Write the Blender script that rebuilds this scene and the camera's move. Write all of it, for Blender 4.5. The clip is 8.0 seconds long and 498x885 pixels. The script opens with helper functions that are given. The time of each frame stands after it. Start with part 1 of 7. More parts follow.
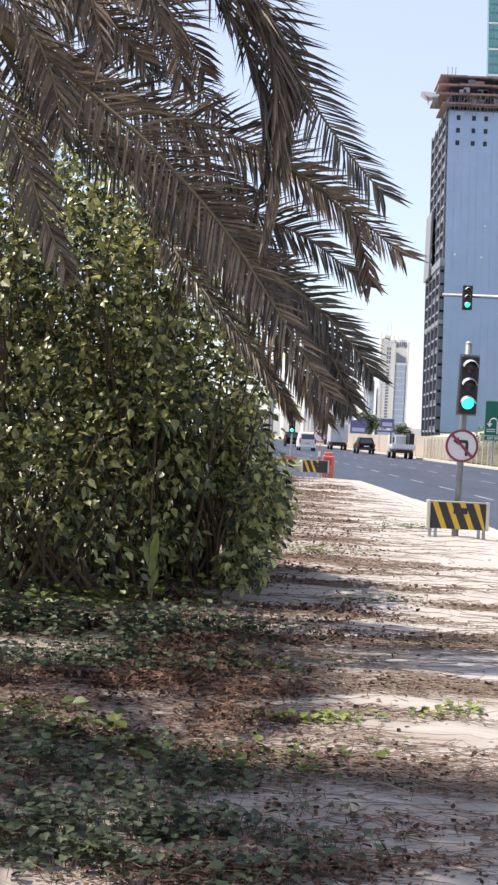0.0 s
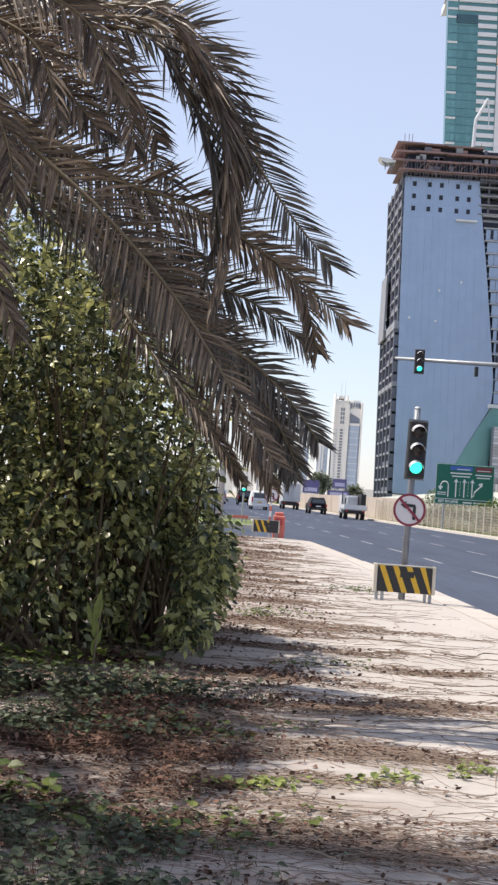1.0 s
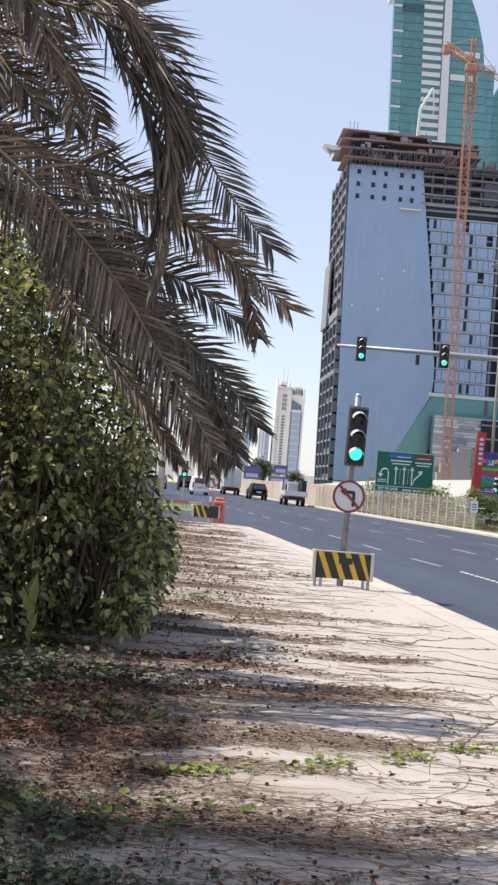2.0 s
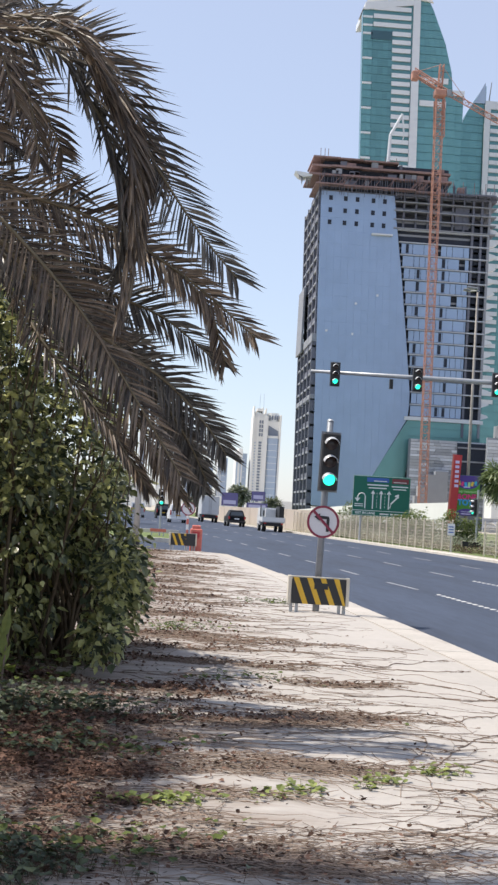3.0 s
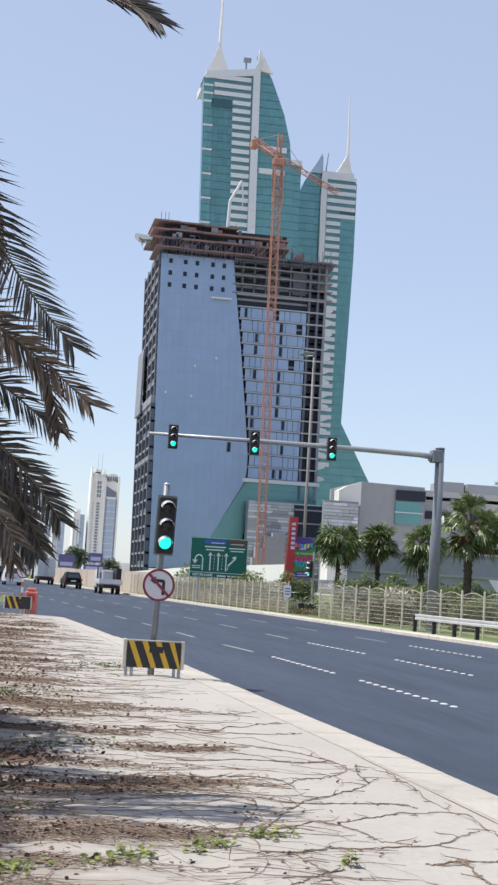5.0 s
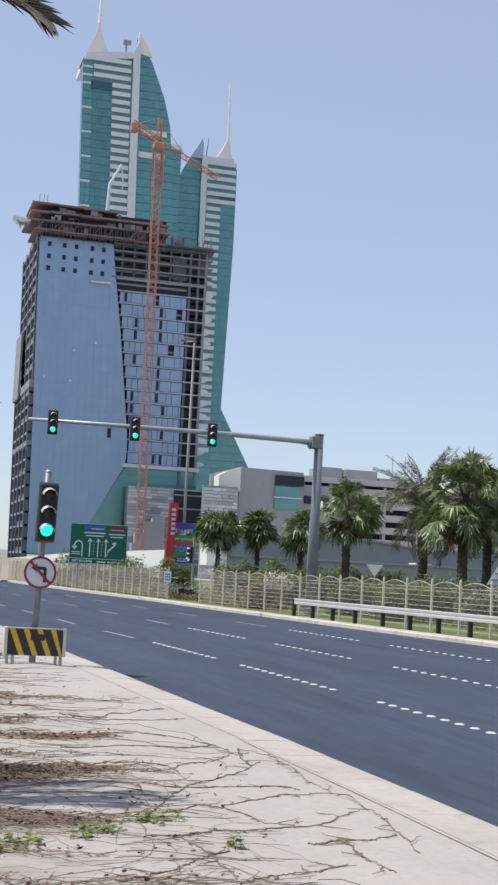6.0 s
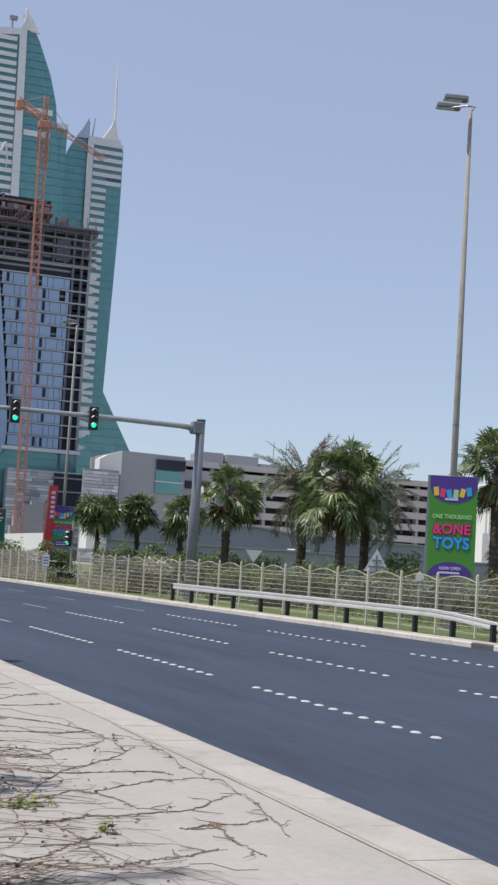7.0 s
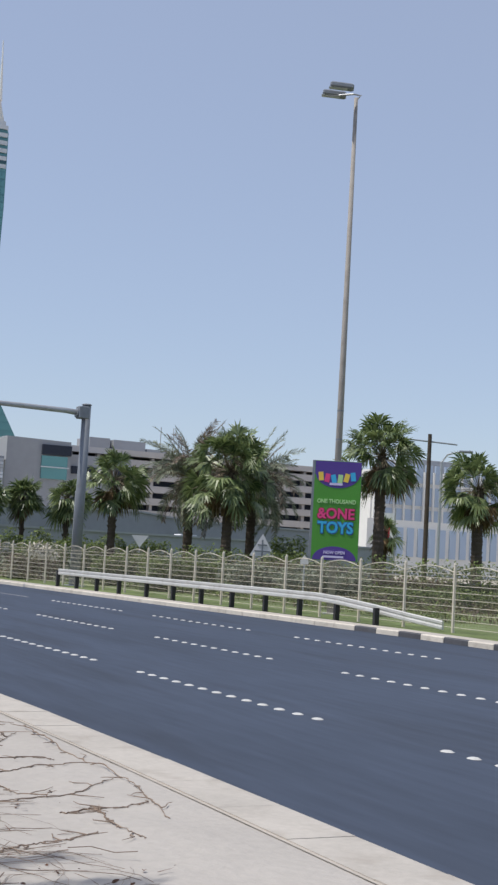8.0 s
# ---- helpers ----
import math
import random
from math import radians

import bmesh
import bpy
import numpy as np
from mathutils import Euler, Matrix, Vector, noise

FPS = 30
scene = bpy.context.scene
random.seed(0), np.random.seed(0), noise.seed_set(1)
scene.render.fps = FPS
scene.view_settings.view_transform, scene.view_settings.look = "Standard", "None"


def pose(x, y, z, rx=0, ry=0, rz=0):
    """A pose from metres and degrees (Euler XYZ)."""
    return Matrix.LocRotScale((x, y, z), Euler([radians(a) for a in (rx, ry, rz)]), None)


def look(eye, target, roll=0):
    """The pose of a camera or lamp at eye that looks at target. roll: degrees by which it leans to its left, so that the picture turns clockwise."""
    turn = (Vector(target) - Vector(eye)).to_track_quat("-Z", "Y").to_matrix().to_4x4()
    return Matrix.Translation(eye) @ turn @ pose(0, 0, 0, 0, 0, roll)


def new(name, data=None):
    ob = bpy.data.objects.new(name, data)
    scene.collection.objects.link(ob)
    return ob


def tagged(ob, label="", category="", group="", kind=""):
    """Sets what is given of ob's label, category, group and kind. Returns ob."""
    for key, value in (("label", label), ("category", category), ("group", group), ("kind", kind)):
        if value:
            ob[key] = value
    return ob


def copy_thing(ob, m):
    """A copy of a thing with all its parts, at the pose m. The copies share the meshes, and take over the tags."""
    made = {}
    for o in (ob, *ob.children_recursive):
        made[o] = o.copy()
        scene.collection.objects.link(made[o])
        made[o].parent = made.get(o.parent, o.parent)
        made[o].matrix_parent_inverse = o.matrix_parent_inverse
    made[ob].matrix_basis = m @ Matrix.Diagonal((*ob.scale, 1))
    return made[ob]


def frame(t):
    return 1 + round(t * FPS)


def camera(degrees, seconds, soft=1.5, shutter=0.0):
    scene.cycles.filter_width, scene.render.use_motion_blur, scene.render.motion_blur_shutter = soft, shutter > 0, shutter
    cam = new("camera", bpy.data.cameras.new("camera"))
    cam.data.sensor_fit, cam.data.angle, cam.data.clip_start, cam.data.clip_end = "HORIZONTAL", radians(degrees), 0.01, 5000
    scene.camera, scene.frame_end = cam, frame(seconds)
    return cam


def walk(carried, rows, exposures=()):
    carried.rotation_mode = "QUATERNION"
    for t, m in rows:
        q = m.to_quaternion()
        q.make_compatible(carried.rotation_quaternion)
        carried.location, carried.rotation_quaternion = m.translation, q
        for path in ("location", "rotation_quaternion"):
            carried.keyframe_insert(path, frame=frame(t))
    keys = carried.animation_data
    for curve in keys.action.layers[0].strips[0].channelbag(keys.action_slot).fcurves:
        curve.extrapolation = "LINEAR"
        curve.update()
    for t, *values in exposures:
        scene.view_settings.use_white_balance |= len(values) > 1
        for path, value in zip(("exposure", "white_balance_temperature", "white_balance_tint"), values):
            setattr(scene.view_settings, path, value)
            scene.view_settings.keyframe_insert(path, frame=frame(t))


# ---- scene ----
cam = camera(21.0, 8.0, soft=2.5)
PATH = [
    (0, (-0.154, 0.197, 1.585), (-0.216, 2.196, 1.569), 2.9),
    (0.5, (-0.089, 0.122, 1.646), (-0.096, 2.121, 1.724), 3.4),
    (1, (-0.094, 0.109, 1.634), (-0.092, 2.107, 1.708), 4.0),
    (1.5, (-0.084, 0.173, 1.625), (-0.041, 2.171, 1.693), 4.6),
    (1.7, (-0.08, 0.185, 1.633), (-0.011, 2.183, 1.691), 4.8),
    (2.8, (-0.02, 0.107, 1.622), (0.103, 2.102, 1.698), 3.9),
    (3, (-0.008, 0.105, 1.642), (0.113, 2.099, 1.743), 3.5),
    (3.5, (-0.009, 0.096, 1.665), (0.162, 2.082, 1.837), 3.9),
    (4, (-0.044, 0.025, 1.664), (0.115, 2.005, 1.898), 4.0),
    (4.5, (-0.024, -0.056, 1.654), (0.198, 1.919, 1.876), 3.2),
    (5, (0.005, -0.081, 1.672), (0.357, 1.877, 1.878), 3.4),
    (5.2, (0.023, -0.096, 1.666), (0.431, 1.851, 1.865), 3.5),
    (6.3, (-0.087, -0.242, 1.703), (0.483, 1.666, 1.896), 3.1),
    (6.5, (-0.078, -0.249, 1.708), (0.53, 1.647, 1.899), 3.4),
    (7, (-0.064, -0.262, 1.71), (0.632, 1.604, 1.891), 3.5),
    (7.5, (-0.06, -0.302, 1.697), (0.711, 1.536, 1.862), 3.9),
    (8, (-0.041, -0.314, 1.703), (0.811, 1.488, 1.872), 3.2),
]
walk(cam, [(t, look(eye, target, roll)) for t, eye, target, roll in PATH],
     exposures=[(0.0, 0.66, 6900, 12), (0.5, 0.50, 6900, 12), (1.7, 0.43, 6900, 12), (3.0, 0.37, 6700, 9.5), (4.5, 0.26, 6540, 8), (5.2, 0.22, 6500, 8), (6.5, -0.06, 6390, 10), (8.0, -0.15, 6370, 9)])

# ---------------------------------------------------------------- light
SUN_DIR = Vector((-0.64, 0.12, 1.22)).normalized()      # towards the sun
world = bpy.data.worlds.new("world")
scene.world = world
world.use_nodes = True
wn = world.node_tree
sky = wn.nodes.new("ShaderNodeTexSky")
sky.sky_type = "NISHITA"
sky.sun_disc = False
sky.sun_elevation = math.asin(SUN_DIR.z)
sky.sun_rotation = math.atan2(SUN_DIR.x, SUN_DIR.y)
sky.air_density, sky.dust_density, sky.ozone_density = 1.0, 0.4, 2.5
haze = wn.nodes.new("ShaderNodeMixRGB")                  # summer haze that pales the whole sky
haze.inputs[0].default_value, haze.inputs[2].default_value = 0.5, (4.15, 4.5, 5.75, 1)
wn.links.new(sky.outputs[0], haze.inputs[1])
wn.links.new(haze.outputs[0], wn.nodes["Background"].inputs[0])
wn.nodes["Background"].inputs[1].default_value = 0.138
sun = new("sun", bpy.data.lights.new("sun", "SUN"))
sun.data.energy, sun.data.angle, sun.data.color = 4.1, radians(0.53), (1.0, 0.95, 0.87)
sun.matrix_world = look(SUN_DIR * 100, (0, 0, 0))

# ---------------------------------------------------------------- materials
def grain(name, col, rough=0.7, metal=0.0, scale=6.0, amount=0.18, bump=0.15, stain=0.0, rnd=0.0, island=0.0, spec=0.4, coords="Object", stretch=None):
    """Base colour with variation at two scales, a stain layer, and fine relief."""
    m = bpy.data.materials.new(name)
    m.use_nodes = True
    nt = m.node_tree
    b = nt.nodes["Principled BSDF"]
    b.inputs["Roughness"].default_value, b.inputs["Metallic"].default_value = rough, metal
    b.inputs["Specular IOR Level"].default_value = spec
    tc = nt.nodes.new("ShaderNodeTexCoord")
    src = tc.outputs[coords]
    if stretch:
        mp = nt.nodes.new("ShaderNodeMapping")
        mp.inputs["Scale"].default_value = stretch
        nt.links.new(src, mp.inputs["Vector"])
        src = mp.outputs[0]
    def nz(s, d=4.0):
        n = nt.nodes.new("ShaderNodeTexNoise")
        n.inputs["Scale"].default_value, n.inputs["Detail"].default_value = s, d
        nt.links.new(src, n.inputs["Vector"])
        return n.outputs["Fac"]
    def math_(op, a, c):
        n = nt.nodes.new("ShaderNodeMath")
        n.operation = op
        for i, v in enumerate((a, c)):
            if isinstance(v, (int, float)):
                n.inputs[i].default_value = v
            else:
                nt.links.new(v, n.inputs[i])
        return n.outputs[0]
    fine, coarse = nz(scale * 6, 6), nz(scale * 0.35, 3)
    k = math_("ADD", math_("MULTIPLY", math_("SUBTRACT", fine, 0.5), amount * 2), math_("MULTIPLY", math_("SUBTRACT", coarse, 0.5), amount * 2.4))
    if rnd:
        oi = nt.nodes.new("ShaderNodeObjectInfo")
        k = math_("ADD", k, math_("MULTIPLY", math_("SUBTRACT", oi.outputs["Random"], 0.5), rnd))
    if island:
        ge = nt.nodes.new("ShaderNodeNewGeometry")
        k = math_("ADD", k, math_("MULTIPLY", math_("SUBTRACT", ge.outputs["Random Per Island"], 0.5), island))
    k = math_("ADD", k, 1.0)
    mul = nt.nodes.new("ShaderNodeVectorMath")
    mul.operation = "SCALE"
    mul.inputs[0].default_value = col[:3]
    nt.links.new(k, mul.inputs["Scale"])
    out = mul.outputs[0]
    if stain:
        ramp = nt.nodes.new("ShaderNodeValToRGB")
        ramp.color_ramp.elements[0].position, ramp.color_ramp.elements[1].position = 0.52, 0.7
        nt.links.new(nz(scale * 0.9, 8), ramp.inputs[0])
        mx = nt.nodes.new("ShaderNodeMixRGB")
        mx.blend_type = "MULTIPLY"
        mx.inputs[2].default_value = (0.55, 0.5, 0.45, 1)
        nt.links.new(math_("MULTIPLY", ramp.outputs[0], stain), mx.inputs[0])
        nt.links.new(out, mx.inputs[1])
        out = mx.outputs[0]
    nt.links.new(out, b.inputs["Base Color"])
    if bump:
        bp = nt.nodes.new("ShaderNodeBump")
        bp.inputs["Strength"].default_value, bp.inputs["Distance"].default_value = bump, 0.02
        nt.links.new(fine, bp.inputs["Height"])
        nt.links.new(bp.outputs[0], b.inputs["Normal"])
    return m


def leafy(name, col_a, col_b, rough=0.5, through_=0.35, spec=0.4):
    """Leaves whose colour varies from leaf to leaf, with light shining through."""
    m = bpy.data.materials.new(name)
    m.use_nodes = True
    nt = m.node_tree
    b = nt.nodes["Principled BSDF"]
    b.inputs["Roughness"].default_value = rough
    b.inputs["Specular IOR Level"].default_value = spec
    ge = nt.nodes.new("ShaderNodeNewGeometry")
    ramp = nt.nodes.new("ShaderNodeValToRGB")
    ramp.color_ramp.elements[0].color, ramp.color_ramp.elements[1].color = (*col_a, 1), (*col_b, 1)
    nt.links.new(ge.outputs["Random Per Island"], ramp.inputs[0])
    tc = nt.nodes.new("ShaderNodeTexCoord")
    n = nt.nodes.new("ShaderNodeTexNoise")
    n.inputs["Scale"].default_value = 25
    nt.links.new(tc.outputs["Object"], n.inputs["Vector"])
    mx = nt.nodes.new("ShaderNodeMixRGB")
    mx.blend_type = "MULTIPLY"
    mx.inputs[0].default_value = 0.5
    nt.links.new(ramp.outputs[0], mx.inputs[1])
    nt.links.new(n.outputs["Fac"], mx.inputs[2])
    g2 = nt.nodes.new("ShaderNodeVectorMath")
    g2.operation = "SCALE"
    g2.inputs["Scale"].default_value = 1.35
    nt.links.new(mx.outputs[0], g2.inputs[0])
    nt.links.new(g2.outputs[0], b.inputs["Base Color"])
    tr = nt.nodes.new("ShaderNodeBsdfTranslucent")
    nt.links.new(g2.outputs[0], tr.inputs["Color"])
    ms = nt.nodes.new("ShaderNodeMixShader")
    ms.inputs[0].default_value = through_
    nt.links.new(b.outputs[0], ms.inputs[1])
    nt.links.new(tr.outputs[0], ms.inputs[2])
    nt.links.new(ms.outputs[0], nt.nodes["Material Output"].inputs["Surface"])
    return m


def glowing(name, col, strength):
    m = bpy.data.materials.new(name)
    m.use_nodes = True
    b = m.node_tree.nodes["Principled BSDF"]
    b.inputs["Base Color"].default_value = (*col, 1)
    b.inputs["Emission Color"].default_value = (*col, 1)
    b.inputs["Emission Strength"].default_value = strength
    return m


def sand_material():
    """Pale sand with drifts, trodden brown litter and painted shade towards the trees, and fine grit."""
    m = grain("sand", (0.432, 0.398, 0.364), 0.95, scale=2.2, amount=0.10, bump=0.6, spec=0.1)
    nt = m.node_tree
    b = nt.nodes["Principled BSDF"]
    base = b.inputs["Base Color"].links[0].from_socket
    tc = nt.nodes.new("ShaderNodeTexCoord")
    mp = nt.nodes.new("ShaderNodeMapping")
    mp.inputs["Scale"].default_value = (0.35, 1.6, 1)
    nt.links.new(tc.outputs["Object"], mp.inputs["Vector"])
    n = nt.nodes.new("ShaderNodeTexNoise")
    n.inputs["Scale"].default_value, n.inputs["Detail"].default_value, n.inputs["Roughness"].default_value = 1.5, 9, 0.72
    nt.links.new(mp.outputs[0], n.inputs["Vector"])
    sep = nt.nodes.new("ShaderNodeSeparateXYZ")
    nt.links.new(tc.outputs["Object"], sep.inputs[0])
    # More brown towards the trees, for litter and for the shade there.
    side = nt.nodes.new("ShaderNodeMapRange")
    side.inputs[1].default_value, side.inputs[2].default_value = 2.6, -1.2
    side.inputs[3].default_value, side.inputs[4].default_value = -0.15, 0.34
    nt.links.new(sep.outputs[0], side.inputs[0])
    add = nt.nodes.new("ShaderNodeMath")
    nt.links.new(n.outputs["Fac"], add.inputs[0])
    nt.links.new(side.outputs[0], add.inputs[1])
    ramp = nt.nodes.new("ShaderNodeValToRGB")
    ramp.color_ramp.elements[0].position, ramp.color_ramp.elements[1].position = 0.50, 0.70
    nt.links.new(add.outputs[0], ramp.inputs[0])
    fac = nt.nodes.new("ShaderNodeMath")
    fac.operation = "MULTIPLY"
    fac.inputs[1].default_value = 0.5
    nt.links.new(ramp.outputs[0], fac.inputs[0])
    mx = nt.nodes.new("ShaderNodeMixRGB")
    mx.inputs[2].default_value = (0.20, 0.145, 0.11, 1)
    nt.links.new(fac.outputs[0], mx.inputs[0])
    nt.links.new(base, mx.inputs[1])
    nt.links.new(mx.outputs[0], b.inputs["Base Color"])
    return m


M_SAND = sand_material()
M_EARTH = grain("dry_earth", (0.46, 0.41, 0.34), 0.95, scale=0.2, amount=0.15, bump=0.3, spec=0.1)
M_ASPHALT = grain("asphalt", (0.050, 0.063, 0.094), 0.8, scale=1.2, amount=0.26, bump=0.25, stain=0.4, spec=0.3, stretch=(1, 0.12, 1))
M_KERB = grain("kerb_concrete", (0.465, 0.42, 0.37), 0.9, scale=2.5, amount=0.10, bump=0.3, stain=0.25, spec=0.2)
M_KERB_BLOCK = grain("kerb_block", (0.465, 0.425, 0.38), 0.9, scale=3, amount=0.14, bump=0.3, stain=0.3, rnd=0.05, spec=0.2)
M_KERB_W = grain("kerb_white", (0.62, 0.56, 0.48), 0.8, scale=4, amount=0.14, stain=0.35, rnd=0.12)
M_KERB_B = grain("kerb_black", (0.09, 0.09, 0.10), 0.8, scale=4, amount=0.25, stain=0.2, rnd=0.2)
M_PAINT = grain("road_paint", (0.55, 0.54, 0.52), 0.7, scale=5, amount=0.10, bump=0.1, stain=0.3)
M_PAINTWORN = grain("worn_lane_paint", (0.30, 0.30, 0.31), 0.8, scale=1.5, amount=0.3, bump=0)
M_LAWN = grain("lawn", (0.15, 0.185, 0.078), 0.95, scale=1.2, amount=0.42, bump=0.8, stain=0.4, spec=0.1)
M_GALV = grain("galvanised_steel", (0.42, 0.43, 0.44), 0.5, 0.55, scale=5, amount=0.12, stain=0.25)
M_POLE = grain("grey_painted_pole", (0.22, 0.235, 0.26), 0.5, 0.25, scale=4, amount=0.12, stain=0.3)
M_LAMP = grain("weathered_lamp_post", (0.34, 0.31, 0.28), 0.75, 0.0, scale=4, amount=0.12, stain=0.3, spec=0.2)
M_BLACK = grain("black_plastic", (0.018, 0.018, 0.02), 0.5, scale=8, amount=0.2, bump=0.05)
M_LENS = grain("dark_lens", (0.03, 0.02, 0.02), 0.2, scale=20, amount=0.1, bump=0)
M_VISOR = grain("visor_grey", (0.52, 0.52, 0.53), 0.28, scale=8, amount=0.15, bump=0.05, spec=0.8)
M_GO = glowing("green_lamp", (0.02, 0.85, 0.56), 1.15)
M_WHITE = grain("white_paint", (0.78, 0.78, 0.77), 0.5, scale=4, amount=0.06, bump=0.05, stain=0.12)
M_REDRING = grain("sign_red", (0.25, 0.035, 0.065), 0.5, scale=6, amount=0.08, bump=0.02)
M_SIGNFACE = grain("sign_white", (0.66, 0.64, 0.66), 0.5, scale=6, amount=0.06, bump=0.02)
M_YELLOW = grain("barrier_yellow", (0.66, 0.40, 0.04), 0.5, scale=6, amount=0.12, bump=0.05, stain=0.3)
M_BARBLACK = grain("barrier_black", (0.03, 0.03, 0.032), 0.55, scale=6, amount=0.2, bump=0.05)
M_RED = grain("red_paint", (0.50, 0.045, 0.05), 0.5, scale=4, amount=0.12, bump=0.05, stain=0.2)
M_REDOLD = grain("faded_red_paint", (0.62, 0.17, 0.13), 0.6, scale=6, amount=0.15, bump=0.1, stain=0.3)
M_FENCE = grain("fence_cream_paint", (0.62, 0.56, 0.46), 0.6, scale=5, amount=0.10, bump=0.08, stain=0.25)
M_RAIL = grain("guardrail_steel", (0.58, 0.57, 0.54), 0.5, 0.25, scale=3, amount=0.10, stain=0.3)
M_GREENSIGN = grain("sign_green", (0.007, 0.13, 0.088), 0.45, scale=3, amount=0.06, bump=0.02)
M_BLUESIGN = grain("sign_blue", (0.05, 0.13, 0.42), 0.45, scale=3, amount=0.06, bump=0.02)
M_BRICKSIGN = grain("sign_maroon", (0.20, 0.04, 0.05), 0.45, scale=3, amount=0.06, bump=0.02)
M_SIGNWHITE = grain("sign_letter_white", (0.72, 0.76, 0.74), 0.5, scale=3, amount=0.04, bump=0)
M_PURPLE = grain("poster_purple", (0.085, 0.045, 0.26), 0.5, scale=3, amount=0.07, bump=0.02)
M_POSTERG = grain("poster_green", (0.075, 0.27, 0.035), 0.5, scale=2, amount=0.08, bump=0.02)
M_HOARD = grain("faded_purple", (0.17, 0.14, 0.33), 0.6, scale=3, amount=0.1, bump=0.02)
M_PINK = grain("poster_pink", (0.72, 0.06, 0.22), 0.5, scale=3, amount=0.06, bump=0)
M_CYAN = grain("poster_cyan", (0.05, 0.40, 0.70), 0.5, scale=3, amount=0.06, bump=0)
M_POSTERY = grain("poster_yellow", (0.80, 0.55, 0.08), 0.5, scale=3, amount=0.06, bump=0)
M_LIME = grain("poster_pale_green", (0.42, 0.66, 0.30), 0.5, scale=3, amount=0.06, bump=0)
M_LILAC = grain("poster_lilac", (0.62, 0.55, 0.80), 0.5, scale=3, amount=0.06, bump=0)
M_BARK = grain("palm_bark", (0.09, 0.072, 0.058), 0.95, scale=4, amount=0.3, bump=0.9, stain=0.4, spec=0.1)
M_STEM = grain("shrub_stem", (0.12, 0.09, 0.06), 0.9, scale=8, amount=0.3, bump=0.5, spec=0.1)
M_FROND_DRY = leafy("frond_dry", (0.048, 0.034, 0.027), (0.35, 0.265, 0.19), 0.42, 0.22, 0.55)
M_FROND = leafy("frond_grey_green", (0.046, 0.039, 0.033), (0.215, 0.188, 0.155), 0.4, 0.22, 0.6)
M_FROND_FAR = leafy("frond_green", (0.06, 0.11, 0.025), (0.17, 0.22, 0.06), 0.5, 0.3)
M_FAN = leafy("fan_leaf_green", (0.042, 0.078, 0.026), (0.28, 0.335, 0.135), 0.4, 0.3, 0.6)
M_FAN_DRY = leafy("fan_leaf_dry", (0.09, 0.065, 0.035), (0.22, 0.15, 0.085), 0.8, 0.2, 0.1)
M_RACHIS = grain("frond_rib", (0.17, 0.135, 0.085), 0.6, scale=10, amount=0.2, bump=0.2)
# Sunlit and shaded tones of one shrub leaf, as two colours.
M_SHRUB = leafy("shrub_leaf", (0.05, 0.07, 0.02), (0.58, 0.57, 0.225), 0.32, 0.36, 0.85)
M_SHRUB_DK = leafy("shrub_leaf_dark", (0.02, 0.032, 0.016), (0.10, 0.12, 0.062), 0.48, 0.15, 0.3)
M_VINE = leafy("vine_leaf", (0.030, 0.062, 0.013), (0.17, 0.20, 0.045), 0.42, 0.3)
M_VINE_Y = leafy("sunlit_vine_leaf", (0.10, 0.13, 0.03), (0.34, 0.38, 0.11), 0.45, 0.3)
M_HEDGE = leafy("hedge_leaf", (0.06, 0.10, 0.025), (0.27, 0.32, 0.10), 0.5, 0.3)
M_HEDGE_RED = leafy("flowering_leaf", (0.12, 0.05, 0.07), (0.22, 0.25, 0.10), 0.6, 0.25)
M_HEDGE_GREY = leafy("hedge_leaf_grey", (0.10, 0.125, 0.08), (0.33, 0.35, 0.25), 0.6, 0.2)
M_LITTER = leafy("dry_leaf", (0.022, 0.013, 0.010), (0.215, 0.125, 0.09), 0.8, 0.15, 0.15)
M_RUNNER = grain("vine_runner", (0.235, 0.178, 0.14), 0.9, scale=12, amount=0.3, bump=0.4, island=0.5, spec=0.1)
M_CURTAIN = grain("blue_curtain_wall", (0.29, 0.39, 0.56), 0.36, 0.3, scale=0.05, amount=0.10, bump=0, rnd=0.03, spec=0.5)
M_CURTAIN_JOINT = grain("curtain_wall_joint", (0.27, 0.365, 0.53), 0.4, 0.3, scale=0.05, amount=0.05, bump=0)
# Both teals are paled to put the towers' distance haze into the colour.
M_TEAL = grain("hazed_teal_glass", (0.125, 0.295, 0.305), 0.22, 0.35, scale=0.04, amount=0.12, bump=0, island=0.12, spec=0.6)
M_TEALD = grain("hazed_deep_teal_glass", (0.10, 0.245, 0.26), 0.25, 0.3, scale=0.04, amount=0.12, bump=0, island=0.15, spec=0.6)
M_LOBBY = grain("dark_teal_glass", (0.05, 0.11, 0.135), 0.3, 0.2, scale=0.04, amount=0.1, bump=0)
M_CONC = grain("raw_concrete", (0.26, 0.275, 0.31), 0.9, scale=0.25, amount=0.16, bump=0.1, stain=0.35)
# Dark colour standing in for the shade inside rooms and recesses.
M_ROOM_SHADE = grain("dark_interior", (0.03, 0.037, 0.055), 0.9, scale=0.3, amount=0.2, bump=0)
# Darker, bluer copy of raw_concrete, with shade and haze put into it.
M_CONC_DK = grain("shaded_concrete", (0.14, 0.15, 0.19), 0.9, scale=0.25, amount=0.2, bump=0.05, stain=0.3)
M_SLAB = grain("pale_slab_edge", (0.40, 0.43, 0.48), 0.8, scale=0.2, amount=0.1, bump=0, stain=0.2)
M_FORMWORK = grain("rusty_formwork", (0.25, 0.168, 0.162), 0.85, scale=0.3, amount=0.3, bump=0.1, stain=0.4)
